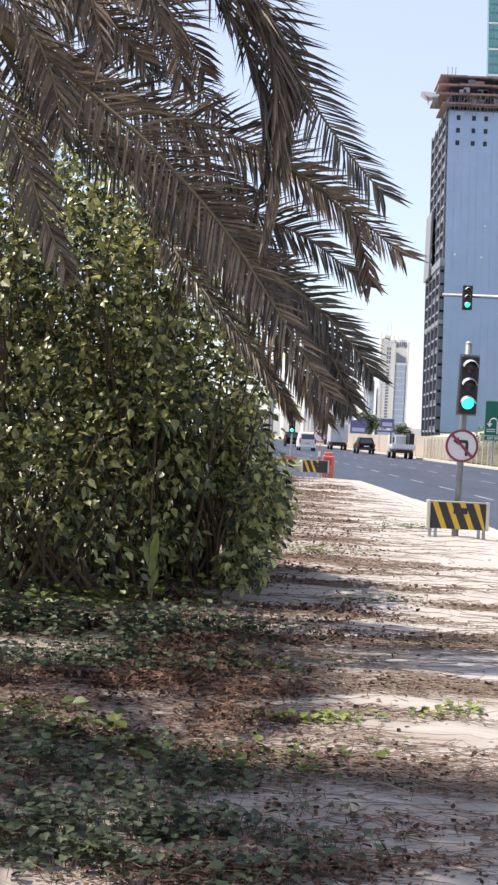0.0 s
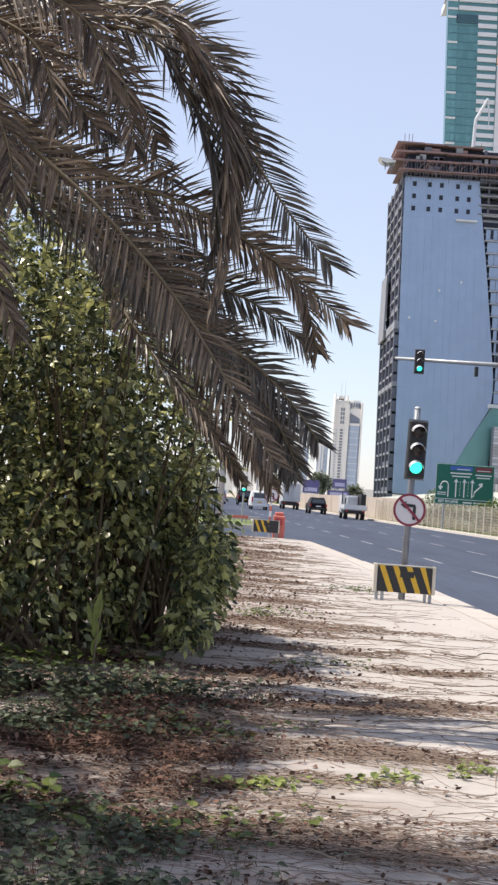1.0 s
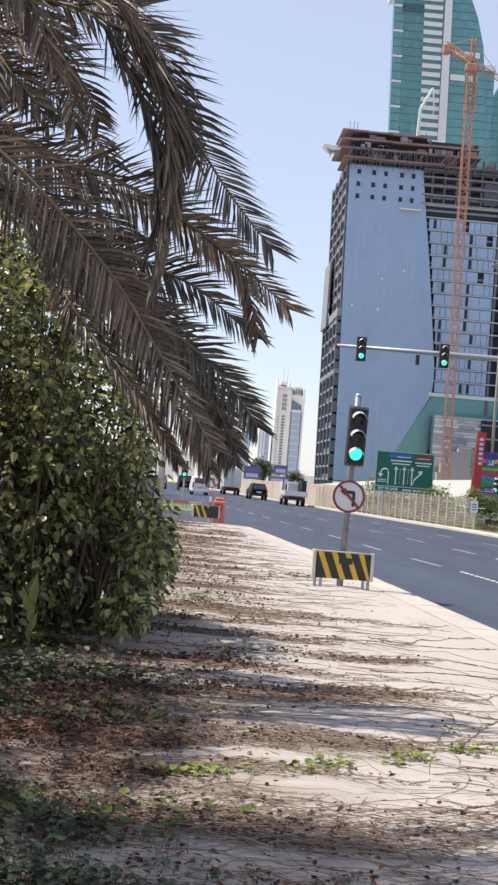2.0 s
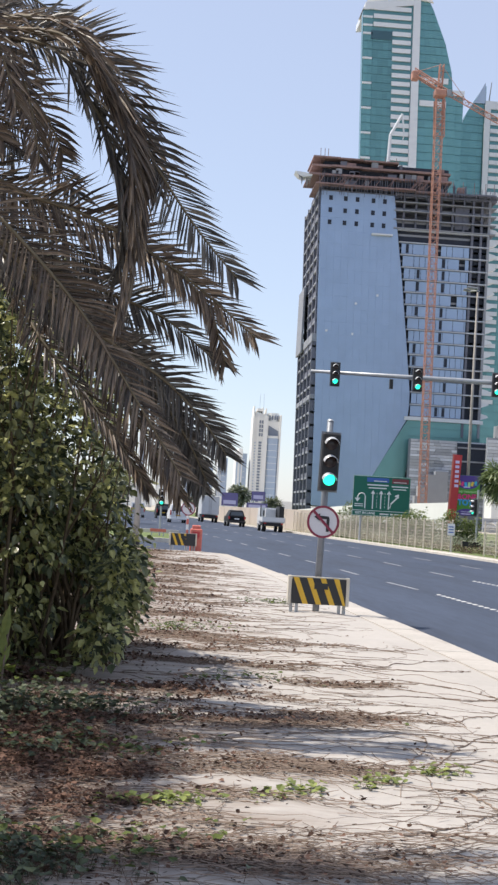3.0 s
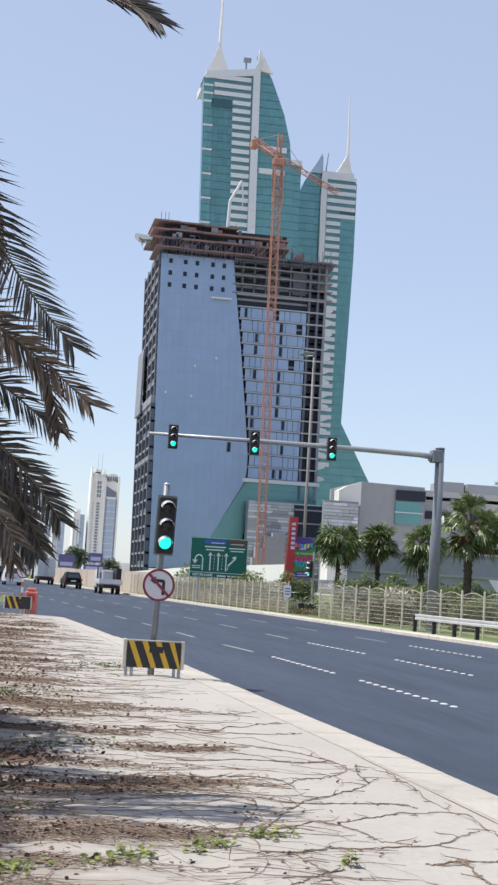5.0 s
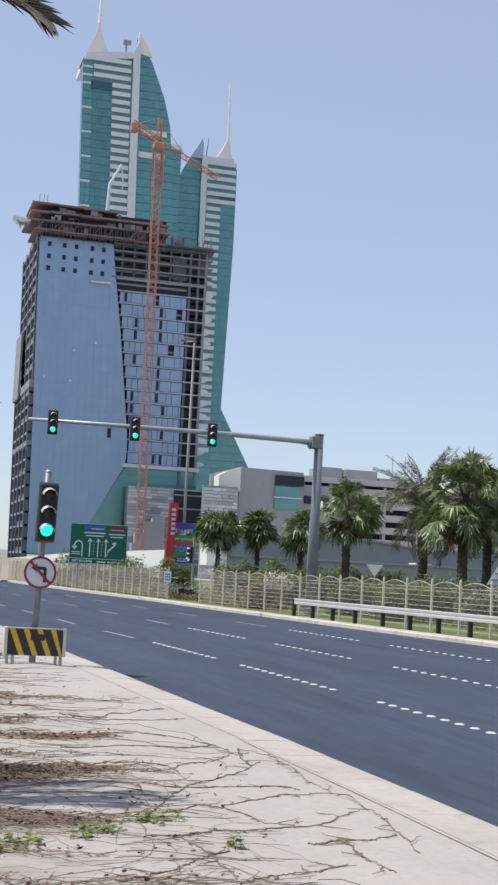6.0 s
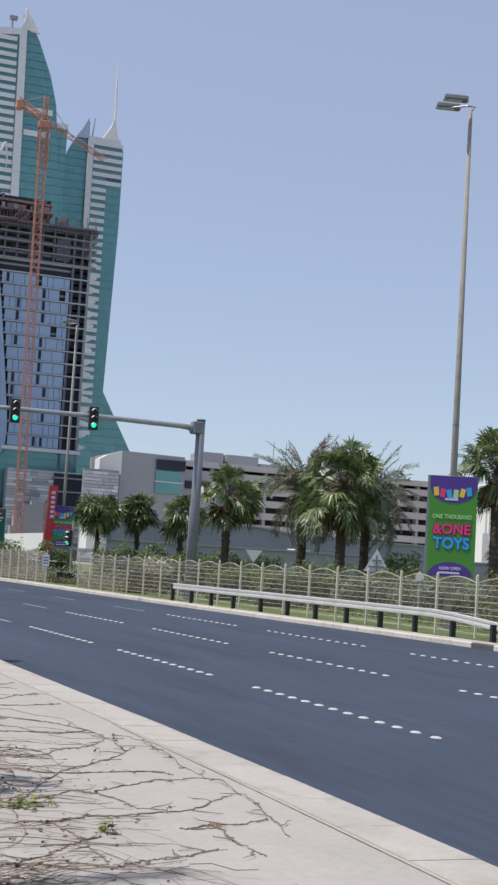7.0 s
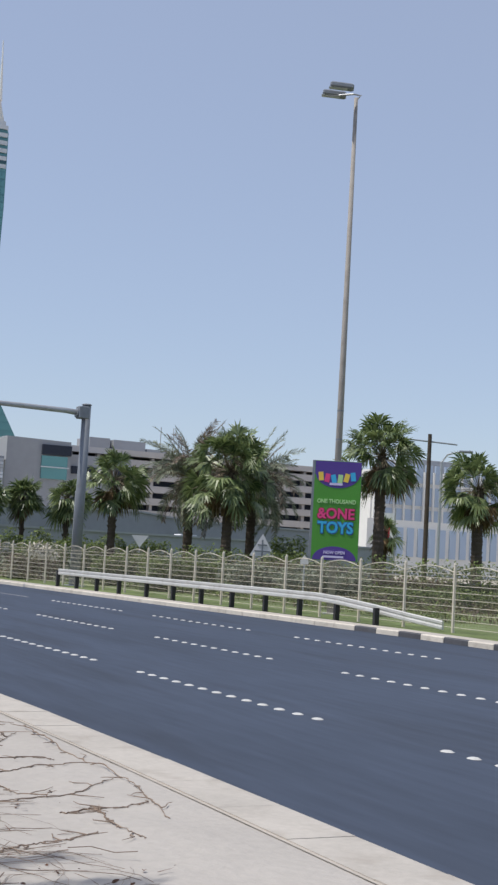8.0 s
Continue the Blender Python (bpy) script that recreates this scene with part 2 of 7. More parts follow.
M_CLAD = grain("white_cladding", (0.62, 0.65, 0.68), 0.55, scale=0.06, amount=0.06, bump=0, stain=0.08)
M_STONE = grain("banded_stone", (0.50, 0.52, 0.56), 0.8, scale=0.3, amount=0.12, bump=0.05, island=0.75)
M_CRANE = grain("crane_orange", (0.42, 0.215, 0.16), 0.6, scale=0.4, amount=0.12, bump=0, stain=0.2)
# Darker copy of white_render; the pavilion front's shade is in this grey.
M_RENDER = grain("greyed_render", (0.33, 0.34, 0.365), 0.85, scale=0.1, amount=0.08, bump=0.02, stain=0.15)
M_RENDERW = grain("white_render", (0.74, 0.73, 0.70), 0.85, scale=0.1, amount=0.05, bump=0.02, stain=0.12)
M_DECK = grain("deck_concrete", (0.50, 0.47, 0.45), 0.85, scale=0.1, amount=0.08, bump=0.02, stain=0.2)
M_GREYWALL = grain("grey_wall", (0.30, 0.31, 0.34), 0.85, scale=0.3, amount=0.10, bump=0.05, stain=0.2)
M_BEIGE = grain("beige_wall", (0.50, 0.42, 0.35), 0.9, scale=0.4, amount=0.10, bump=0.05, stain=0.25)
# Distance haze is mixed into the next three colours.
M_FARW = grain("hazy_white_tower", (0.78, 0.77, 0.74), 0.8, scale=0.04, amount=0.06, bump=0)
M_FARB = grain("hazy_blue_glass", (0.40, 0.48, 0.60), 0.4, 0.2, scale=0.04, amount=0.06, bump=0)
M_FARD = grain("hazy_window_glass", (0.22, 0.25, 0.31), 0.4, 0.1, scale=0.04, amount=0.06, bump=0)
M_CARWHITE = grain("car_paint_white", (0.72, 0.72, 0.72), 0.25, scale=3, amount=0.04, bump=0, spec=0.6)
M_CARBLACK = grain("car_paint_black", (0.010, 0.011, 0.014), 0.5, scale=3, amount=0.1, bump=0, spec=0.12)
M_CARSILVER = grain("car_paint_silver", (0.42, 0.43, 0.45), 0.3, 0.4, scale=3, amount=0.05, bump=0, spec=0.6)
M_GLASSCAR = grain("car_glass", (0.03, 0.04, 0.05), 0.08, scale=3, amount=0.1, bump=0, spec=0.8)
M_TYRE = grain("tyre_rubber", (0.02, 0.02, 0.02), 0.9, scale=10, amount=0.2, bump=0.2)
M_TAIL = grain("tail_light_red", (0.45, 0.02, 0.02), 0.3, scale=6, amount=0.1, bump=0)
M_ALU = grain("box_body_aluminium", (0.52, 0.53, 0.54), 0.6, 0.0, scale=2, amount=0.08, bump=0.05, stain=0.2)


# ---------------------------------------------------------------- mesh helpers
class Geo:
    """Collects vertices and faces of one mesh."""

    def __init__(self):
        self.v, self.f = [], []

    def add(self, verts, faces):
        k = len(self.v)
        self.v.extend(tuple(p) for p in verts)
        self.f.extend(tuple(i + k for i in f) for f in faces)
        return self

    def box(self, x0, x1, y0, y1, z0, z1, m=None, bev=0.0):
        if bev:
            b = bev
            xs, ys = (x0, x1), (y0, y1)
            ring = [(x0 + b, y0), (x1 - b, y0), (x1, y0 + b), (x1, y1 - b), (x1 - b, y1), (x0 + b, y1), (x0, y1 - b), (x0, y0 + b)]
            cx, cy = (x0 + x1) / 2, (y0 + y1) / 2
            def shrink(p):
                return (p[0] + (b if p[0] < cx else -b), p[1] + (b if p[1] < cy else -b))
            rows = [[(*shrink(p), z0) for p in ring], [(*p, z0 + b) for p in ring], [(*p, z1 - b) for p in ring], [(*shrink(p), z1) for p in ring]]
            v = [p for r in rows for p in r]
            f = [(r * 8 + i, r * 8 + (i + 1) % 8, r * 8 + 8 + (i + 1) % 8, r * 8 + 8 + i) for r in range(3) for i in range(8)]
            f += [tuple(range(7, -1, -1)), tuple(range(24, 32))]
        else:
            v = [(x, y, z) for z in (z0, z1) for y in (y0, y1) for x in (x0, x1)]
            f = [(0, 2, 3, 1), (4, 5, 7, 6), (0, 1, 5, 4), (2, 6, 7, 3), (0, 4, 6, 2), (1, 3, 7, 5)]
        if m is not None:
            v = [m @ Vector(p) for p in v]
        return self.add(v, f)

    def tube(self, pts, radii, n=8, cap=True):
        pts = [Vector(p) for p in pts]
        if isinstance(radii, (int, float)):
            radii = [radii] * len(pts)
        v, f = [], []
        for i, p in enumerate(pts):
            d = (pts[min(i + 1, len(pts) - 1)] - pts[max(i - 1, 0)]).normalized()
            a = d.cross(Vector((0, 0, 1)) if abs(d.z) < 0.9 else Vector((0, 1, 0))).normalized()
            b = d.cross(a)
            for k in range(n):
                t = 2 * math.pi * k / n
                v.append(p + (a * math.cos(t) + b * math.sin(t)) * radii[i])
        for i in range(len(pts) - 1):
            for k in range(n):
                f.append((i * n + k, i * n + (k + 1) % n, (i + 1) * n + (k + 1) % n, (i + 1) * n + k))
        if cap:
            f += [tuple(range(n - 1, -1, -1)), tuple((len(pts) - 1) * n + k for k in range(n))]
        return self.add(v, f)

    def rod(self, p, q, r, r1=None, n=8):
        return self.tube([p, q], [r, r if r1 is None else r1], n)

    def prism(self, outline, y0, y1):
        """An outline of (x, z) pushed from y0 to y1."""
        n = len(outline)
        v = [(x, y0, z) for x, z in outline] + [(x, y1, z) for x, z in outline]
        f = [tuple(range(n)), tuple(range(2 * n - 1, n - 1, -1))]
        f += [(i, i + n, (i + 1) % n + n, (i + 1) % n) for i in range(n)]
        return self.add(v, f)

    def slab(self, outline, z0, z1):
        """An outline of (x, y) pushed from z0 to z1."""
        n = len(outline)
        v = [(x, y, z0) for x, y in outline] + [(x, y, z1) for x, y in outline]
        f = [tuple(range(n - 1, -1, -1)), tuple(range(n, 2 * n))]
        f += [(i, (i + 1) % n, (i + 1) % n + n, i + n) for i in range(n)]
        return self.add(v, f)

    def mesh(self, name, mat, smooth=False):
        me = bpy.data.meshes.new(name)
        me.from_pydata([tuple(p) for p in self.v], [], self.f)
        me.materials.append(mat)
        if smooth:
            me.polygons.foreach_set("use_smooth", [True] * len(me.polygons))
        me.update()
        return me


STUFF = {"frond", "foliage", "dark_foliage", "stem_tangle", "shade_core", "rib_fan", "green_crown", "dry_crown", "stalk_cluster", "dead_skirt", "glazing"}


def part(name, geo, mat, parent=None, label="", smooth=False):
    ob = new(name, geo.mesh(name, mat, smooth))
    if parent is not None:
        ob.parent = parent
    if label:
        tagged(ob, label=label)
    if name in STUFF:
        tagged(ob, kind="stuff")
    return ob


def thing(name, label, category, m=None, group="", kind=""):
    ob = new(name)
    ob.empty_display_size = 0.1
    if m is not None:
        ob.matrix_basis = m
    return tagged(ob, label, category, group, kind)


def single(name, geo, mat, label, category, group="", kind="", smooth=False):
    return tagged(part(name, geo, mat, smooth=smooth), label, category, group, kind)


def lettering(text, size, m, mat, parent, label="", stretch=1.0, name="lettering"):
    """Raised letters in the built-in font, upright in the plane x-z of the parent."""
    cu = bpy.data.curves.new(name, "FONT")
    cu.body, cu.size, cu.extrude, cu.align_x, cu.align_y, cu.resolution_u, cu.offset = text, size, 0.012, "CENTER", "CENTER", 3, size * 0.03
    tmp = bpy.data.objects.new(name, cu)
    me = bpy.data.meshes.new_from_object(tmp)
    bpy.data.objects.remove(tmp)
    me.transform(m @ Matrix.Rotation(radians(90), 4, "X") @ Matrix.Diagonal((stretch, 1, 1, 1)))
    me.materials.clear()
    me.materials.append(mat)
    ob = new(name, me)
    ob.parent = parent
    if label:
        tagged(ob, label=label)
    return ob


def along(points, y):
    """x of a line of (y, x) points at y."""
    ys, xs = zip(*points)
    if y > ys[-1]:
        return xs[-1] + (xs[-1] - xs[-2]) / (ys[-1] - ys[-2]) * (y - ys[-1])
    return float(np.interp(y, ys, xs))


rng = random.Random(7)

# ---------------------------------------------------------------- ground, road and kerbs
NEAR_EDGE = [(-30, 5.2), (4, 4.32), (8, 4.28), (10, 4.25), (13, 4.17), (18, 3.95), (26, 3.65), (34, 3.35), (43, 2.85), (49, 2.45)]
FAR_EDGE = [(-30, 19.5), (15, 18.6), (24, 18.35), (29, 18.3), (35, 17.9), (42, 17.2), (50, 16.5), (62, 15.6), (75, 14.8), (90, 13.4), (105, 12.2), (125, 10.9), (165, 8.3), (400, -7)]
LANES = [
    [(5, 7.75), (11, 7.6), (14, 7.42), (19, 7.3), (25.5, 7.05), (33, 6.65), (39, 6.1), (46, 5.75), (73, 4.0), (110, 1.5), (160, -1.8)],
    [(8, 11.5), (15.3, 11.2), (19, 11.0), (26.5, 10.6), (34, 10.2), (41, 9.6), (49, 9.2), (75, 7.6), (110, 5.2), (160, 2.0)],
    [(12, 15.6), (22, 15.0), (28.5, 14.5), (35, 14.0), (42.5, 13.4), (52, 12.6), (75, 11.0), (110, 8.6), (160, 5.4)],
]
ROAD_Z = -0.10

ground = single("ground", Geo().slab([(-2500, -600), (2500, -600), (2500, 4000), (-2500, 4000)], -0.6, -0.14), M_EARTH, "flat pale dry earth reaching the horizon", "ground", kind="structure")

# asphalt, wide enough to run under the kerbs and into the side street
ys = [-30, -10, 0, 5, 10, 15, 20, 25, 30, 36, 42, 50, 56, 62, 75, 90, 110, 140, 180, 260, 400]
rd = Geo()
v = []
for y in ys:
    v += [(along(NEAR_EDGE, y) - (2.0 if y < 49 else 30.0), y, ROAD_Z), (along(FAR_EDGE, y) + 0.3, y, ROAD_Z)]
rd.add(v, [(2 * i, 2 * i + 1, 2 * i + 3, 2 * i + 2) for i in range(len(ys) - 1)])
road = single("road", rd, M_ASPHALT, "dark grey asphalt road with four lanes and white dashes", "road", kind="structure")

# sand verge with drifts, and the pale concrete strip along the road
def sand_height(x, y):
    p = Vector((x * 0.9, y * 0.9, 3.1))
    return 0.035 * noise.noise(p) + 0.018 * noise.noise(p * 3.3) + 0.008 * noise.noise(p * 9.0) + 0.018 * noise.noise(Vector((x * 1.3, y * 4.5, 9.0)))


def strip_inner(y):
    return along(NEAR_EDGE, y) - (0.50 if y < 14 else 0.42)


sg = Geo()
yy = list(np.arange(-12, 4, 1.0)) + list(np.arange(4, 16, 0.1)) + list(np.arange(16, 28, 0.2)) + list(np.arange(28, 50.01, 0.5))
uu = [0, 0.2, 0.35, 0.45] + list(np.linspace(0.5, 1, 110))
for y in yy:
    edge = strip_inner(y) + 0.06
    for u in uu:
        x = -22 + (edge + 22) * u
        fade = max(0.0, min(1.0, (edge - 0.06 - x) / 0.5))
        sg.v.append((x, y, 0.006 + (sand_height(x, y) + 0.012) * fade))
nu = len(uu)
sg.f = [(j * nu + i, j * nu + i + 1, (j + 1) * nu + i + 1, (j + 1) * nu + i) for j in range(len(yy) - 1) for i in range(nu - 1)]
k = len(sg.v)
last = len(yy) - 1
sg.add([(-22, 50, -0.12), (strip_inner(50), 50, -0.12)], [])
sg.f.append(tuple([k, k + 1] + [last * nu + i for i in range(nu - 1, -1, -1)]))
verge = single("sand_verge", sg, M_SAND, "pale trodden sand verge strewn with dry vines and litter", "sand", kind="structure", smooth=True)

pv = Geo()
py = list(np.arange(-12, 49.1, 1.0))
o = [(strip_inner(y), y) for y in py]
q = [(along(NEAR_EDGE, y), y) for y in py]
n = len(py)
pv.add([(x, y, 0.014) for x, y in o] + [(x - 0.02, y, 0.012) for x, y in q] + [(x, y, -0.008) for x, y in q] + [(x, y, -0.12) for x, y in q],
       [(r * n + i, (r + 1) * n + i, (r + 1) * n + i + 1, r * n + i + 1) for r in range(3) for i in range(n - 1)])
# the strip turns the corner into the side street
for i in range(8):
    a0, a1 = i / 8 * math.pi / 2, (i + 1) / 8 * math.pi / 2
    c = (along(NEAR_EDGE, 49) - 1.3, 49.0)
    r0, r1 = 0.8, 1.3
    P = lambda r, a, z: (c[0] + r * math.cos(a), c[1] + r * math.sin(a), z)
    pv.add([P(r0, a0, 0.012), P(r1, a0, 0.0), P(r1, a1, 0.0), P(r0, a1, 0.012), P(r1, a0, -0.12), P(r1, a1, -0.12)], [(0, 1, 2, 3), (1, 4, 5, 2)])
pv.box(-20, along(NEAR_EDGE, 49) - 1.3, 49.8, 50.3, -0.12, 0.012)
pavement = single("pavement", pv, M_KERB, "pale worn concrete kerb strip beside the asphalt", "kerb", kind="structure")
# kerb blocks along the asphalt, with open joints
q = random.Random(17)
y = 3.0
while y < 36:
    L = 1.0
    a, b = along(NEAR_EDGE, y + 0.003), along(NEAR_EDGE, y + L - 0.003)
    h = 0.022 + q.uniform(-0.002, 0.003)
    part("kerb_block", Geo().slab([(a - 0.47, y + 0.003), (a + 0.006, y + 0.003), (b + 0.006, y + L - 0.003), (b - 0.47, y + L - 0.003)], -0.11, h), M_KERB_BLOCK, pavement)
    y += L

# far verge: lawn, with kerb stones
fv = Geo()
fy = [-30, 0, 10, 15, 20, 25, 30, 35, 42, 50, 56, 62, 68, 75, 83, 90, 105, 125, 165, 250, 400]
v = []
for y in fy:
    x = along(FAR_EDGE, y) + 0.16
    v += [(x, y, -0.12), (x, y, 0.0), (x + 1.2, y, 0.02), (x + 55, y, 0.05)]
fv.add(v, [(4 * i + j, 4 * i + j + 1, 4 * i + j + 5, 4 * i + j + 4) for i in range(len(fy) - 1) for j in range(3)])
single("lawn", fv, M_LAWN, "watered green lawn behind the roadside fence", "lawn", kind="structure")
pk = Geo()
v = []
for y in fy:
    x = along(FAR_EDGE, y) + 0.155
    v += [(x, y, 0.028), (x + 0.75, y, 0.034)]
pk.add(v, [(2 * i, 2 * i + 1, 2 * i + 3, 2 * i + 2) for i in range(len(fy) - 1)])
single("far_pavement", pk, M_KERB, "narrow sandy concrete margin behind the far kerb", "pavement", kind="structure")

# ---------------------------------------------------------------- things of the near verge
def signal_head(parent, w=0.305, h=0.95, d=0.16, name="signal_head"):
    """Three lamps in a black box with long visors, the lowest lit green; the parent's origin is the box's centre."""
    body = part(name, Geo().box(-w / 2, w / 2, -d / 2, d / 2, -h / 2, h / 2, bev=0.025), M_BLACK, parent)
    part("back_board", Geo().box(-w / 2 - 0.012, w / 2 + 0.012, d / 2 - 0.03, d / 2 - 0.01, -h / 2 - 0.025, h / 2 + 0.025), M_POLE, body)
    r = h * 0.108
    for i, mat in enumerate((M_LENS, M_LENS, M_GO)):
        z = h * 0.31 * (1 - i)
        g = Geo()
        ring = [(r * math.cos(a), -d / 2 - 0.012, z + r * math.sin(a)) for a in np.linspace(0, 2 * math.pi, 20, endpoint=False)]
        g.add(ring + [(0, -d / 2 - 0.04, z)], [(k, (k + 1) % 20, 20) for k in range(20)])
        part("lens", g, mat, body, "glowing green lamp" if i == 2 else "dark unlit lamp", smooth=True)
        g = Geo()
        rr = r * 1.16
        arc = np.linspace(radians(8), radians(172), 17)
        for s in (1.0, 0.94):
            for yy_, drop in ((-d / 2, 0.0), (-d / 2 - 0.20, 0.035)):
                g.v += [(rr * s * math.cos(a), yy_ + (0.13 * max(0, 0.3 - math.sin(a)) if drop else 0), z + rr * s * math.sin(a) - drop) for a in arc]
        for base, flip in ((0, 1), (34, 0)):
            for k in range(16):
                g.f.append((base + k, base + k + 1, base + 17 + k + 1, base + 17 + k))
        for k in range(16):
            g.f.append((17 + k, 17 + k + 1, 51 + k + 1, 51 + k))
        part("visor", g, M_VISOR, body, smooth=True)
    return body


def round_sign(parent, z, r, y=-0.07):
    """No left turn: white disc, dark red ring and bar, black bent arrow."""
    def disc(r0, y0, y1, n=40):
        g = Geo()
        pts = [(r0 * math.cos(2 * math.pi * k / n), r0 * math.sin(2 * math.pi * k / n) + z) for k in range(n)]
        return g.prism(pts, y0, y1)
    plate = part("sign_plate", disc(r, y, y + 0.012), M_SIGNFACE, parent, "white round plate")
    g = Geo()
    n = 40
    for rr, yy_ in ((r, y - 0.006), (r * 0.86, y - 0.006), (r, y + 0.014), (r * 0.86, y)):
        g.v += [(rr * math.cos(2 * math.pi * k / n), yy_, z + rr * math.sin(2 * math.pi * k / n)) for k in range(n)]
    for k in range(n):
        j = (k + 1) % n
        g.f += [(k, j, n + j, n + k), (k, 2 * n + k, 2 * n + j, j), (n + k, n + j, 3 * n + j, 3 * n + k)]
    part("rim", g, M_REDRING, plate, "dark red ring")
    a = Geo()
    s = r / 0.27
    a.box(0.055 * s, 0.105 * s, y - 0.008, y, z - 0.16 * s, z + 0.055 * s)
    a.prism([(0.105 * s, z + 0.055 * s), (0.085 * s, z + 0.095 * s), (-0.06 * s, z + 0.10 * s), (-0.06 * s, z + 0.05 * s), (0.055 * s, z + 0.045 * s)], y - 0.0085, y - 0.0005)
    a.prism([(-0.06 * s, z + 0.14 * s), (-0.155 * s, z + 0.075 * s), (-0.06 * s, z + 0.01 * s)], y - 0.009, y - 0.001)
    part("arrow", a, M_BARBLACK, plate, "black bent arrow")
    b = Geo().box(-r * 0.9, r * 0.9, y - 0.012, y - 0.0095, -0.022 * s, 0.022 * s, Matrix.Translation((0, 0, z)) @ Matrix.Rotation(radians(45), 4, "Y"))
    part("bar", b, M_REDRING, plate, "dark red diagonal bar")


def striped_board(parent, x0, x1, z0, z1, y, stripes=4, lean=0.17):
    """Black board with slanting yellow bands."""
    board = part("board", Geo().box(x0, x1, y, y + 0.03, z0, z1, bev=0.006), M_BARBLACK, parent, "black board with yellow bands")
    w = (x1 - x0) / (stripes * 2)
    for i in range(stripes):
        a = x0 + w * (2 * i + 0.1)
        out = [(a, z1), (a + w * 0.8, z1), (a + w * 0.8 + lean, z0), (a + lean, z0)]
        out = [(min(max(px, x0), x1), pz) for px, pz in out]
        part("stripe", Geo().prism(out, y - 0.004, y + 0.002), M_YELLOW, board)
    return board


def island_signal():
    t = thing("traffic_signal", "grey post signal showing green with a no-left-turn sign", "traffic light", pose(2.62, 22.4, 0.0, 0, 1.2, 0))
    part("post", Geo().tube([(0, 0, -0.3), (0, 0, 2.0), (0, 0, 3.22)], [0.057, 0.057, 0.055], 14), M_POLE, t, "dull grey steel post", smooth=True)
    part("post_cap", Geo().rod((0, 0, 3.22), (0, 0, 3.25), 0.06, 0.03, 14), M_GALV, t)
    for z in (-0.3, 0.3):
        bracket = part("bracket", Geo().box(-0.03, 0.03, 0.06, 0.2, z - 0.025, z + 0.025), M_POLE, t)
        bracket.location = (0.04, -0.14, 2.54)
    return t


sig = island_signal()
signal_box = signal_head(sig)
signal_box.location = (0.02, -0.16, 2.53)
round_sign(sig, 1.53, 0.27)

barrier = thing("barrier_board", "black and yellow striped board on steel legs", "barrier", pose(2.62, 22.18, 0.0), group="striped boards")
striped_board(barrier, -0.43, 0.46, 0.17, 0.60, 0)
for x in (-0.43, -0.34, 0.36, 0.45):
    part("leg", Geo().box(x - 0.025, x + 0.025, 0.03 + (0.05 if x in (-0.43, 0.45) else 0), 0.08 + (0.05 if x in (-0.43, 0.45) else 0), -0.2, 0.60, bev=0.004), M_GALV, barrier, "grey steel leg")
part("top_rail", Geo().box(-0.46, 0.48, 0.03, 0.09, 0.57, 0.62, bev=0.004), M_FENCE, barrier)
for x in (-0.50, 0.462):
    part("end_cap", Geo().box(x, x + 0.055, 0.0, 0.15, 0.16, 0.625, bev=0.006), M_FENCE, barrier, "pale weathered end cap")
part("small_plate", Geo().box(-0.07, 0.16, -0.012, -0.005, 0.42, 0.52, bev=0.002), M_BARBLACK, barrier, "small dark plate")

# corner of the side street: red bollard, striped board and its sign post
boll = thing("bollard_box", "faded red upright box at the street corner", "bollard", pose(1.27, 50.0, 0.0))
part("body", Geo().box(-0.22, 0.22, -0.2, 0.2, 0, 0.85, bev=0.03), M_REDOLD, boll)
part("cap", Geo().box(-0.16, 0.16, -0.14, 0.14, 0.85, 0.98, bev=0.03), M_REDOLD, boll)
part("dent", Geo().box(-0.12, 0.12, -0.206, -0.2, 0.5, 0.75), M_RED, boll, "darker red panel")
b2 = copy_thing(barrier, pose(0.78, 49.6, 0.05))
tagged(b2, "small striped board with a black end by the corner")
part("end_panel", Geo().box(0.12, 0.462, -0.03, -0.006, 0.165, 0.605), M_BARBLACK, b2, "plain black end panel")
post2 = thing("road_sign", "no-left-turn sign on a red and white post", "road sign", pose(0.92, 49.75, 0.0))
for i in range(8):
    part("band", Geo().rod((0, 0, 0.2 * i), (0, 0, 0.2 * i + 0.2), 0.045, n=10), M_REDOLD if i % 2 else M_WHITE, post2, "red band" if i % 2 else "white band")
round_sign(post2, 1.58, 0.26)

sig2_ = thing("traffic_signal", "distant post signal showing green", "traffic light", pose(-0.12, 72.0, 0.0))
part("post", Geo().rod((0, 0, -0.2), (0, 0, 2.5), 0.05, n=10), M_GALV, sig2_)
hb = signal_head(sig2_, 0.32, 0.86)
hb.location = (0, -0.15, 2.05)

street_post = thing("steel_post", "plain grey steel post with a dark foot", "post", pose(-0.95, 50.0, 0.0))
part("shaft", Geo().rod((0, 0, 0.3), (0, 0, 4.6), 0.125, 0.11, 14), M_GALV, street_post, smooth=True)
part("foot", Geo().rod((0, 0, -0.1), (0, 0, 0.32), 0.17, 0.15, 14), M_BLACK, street_post, "black foot")

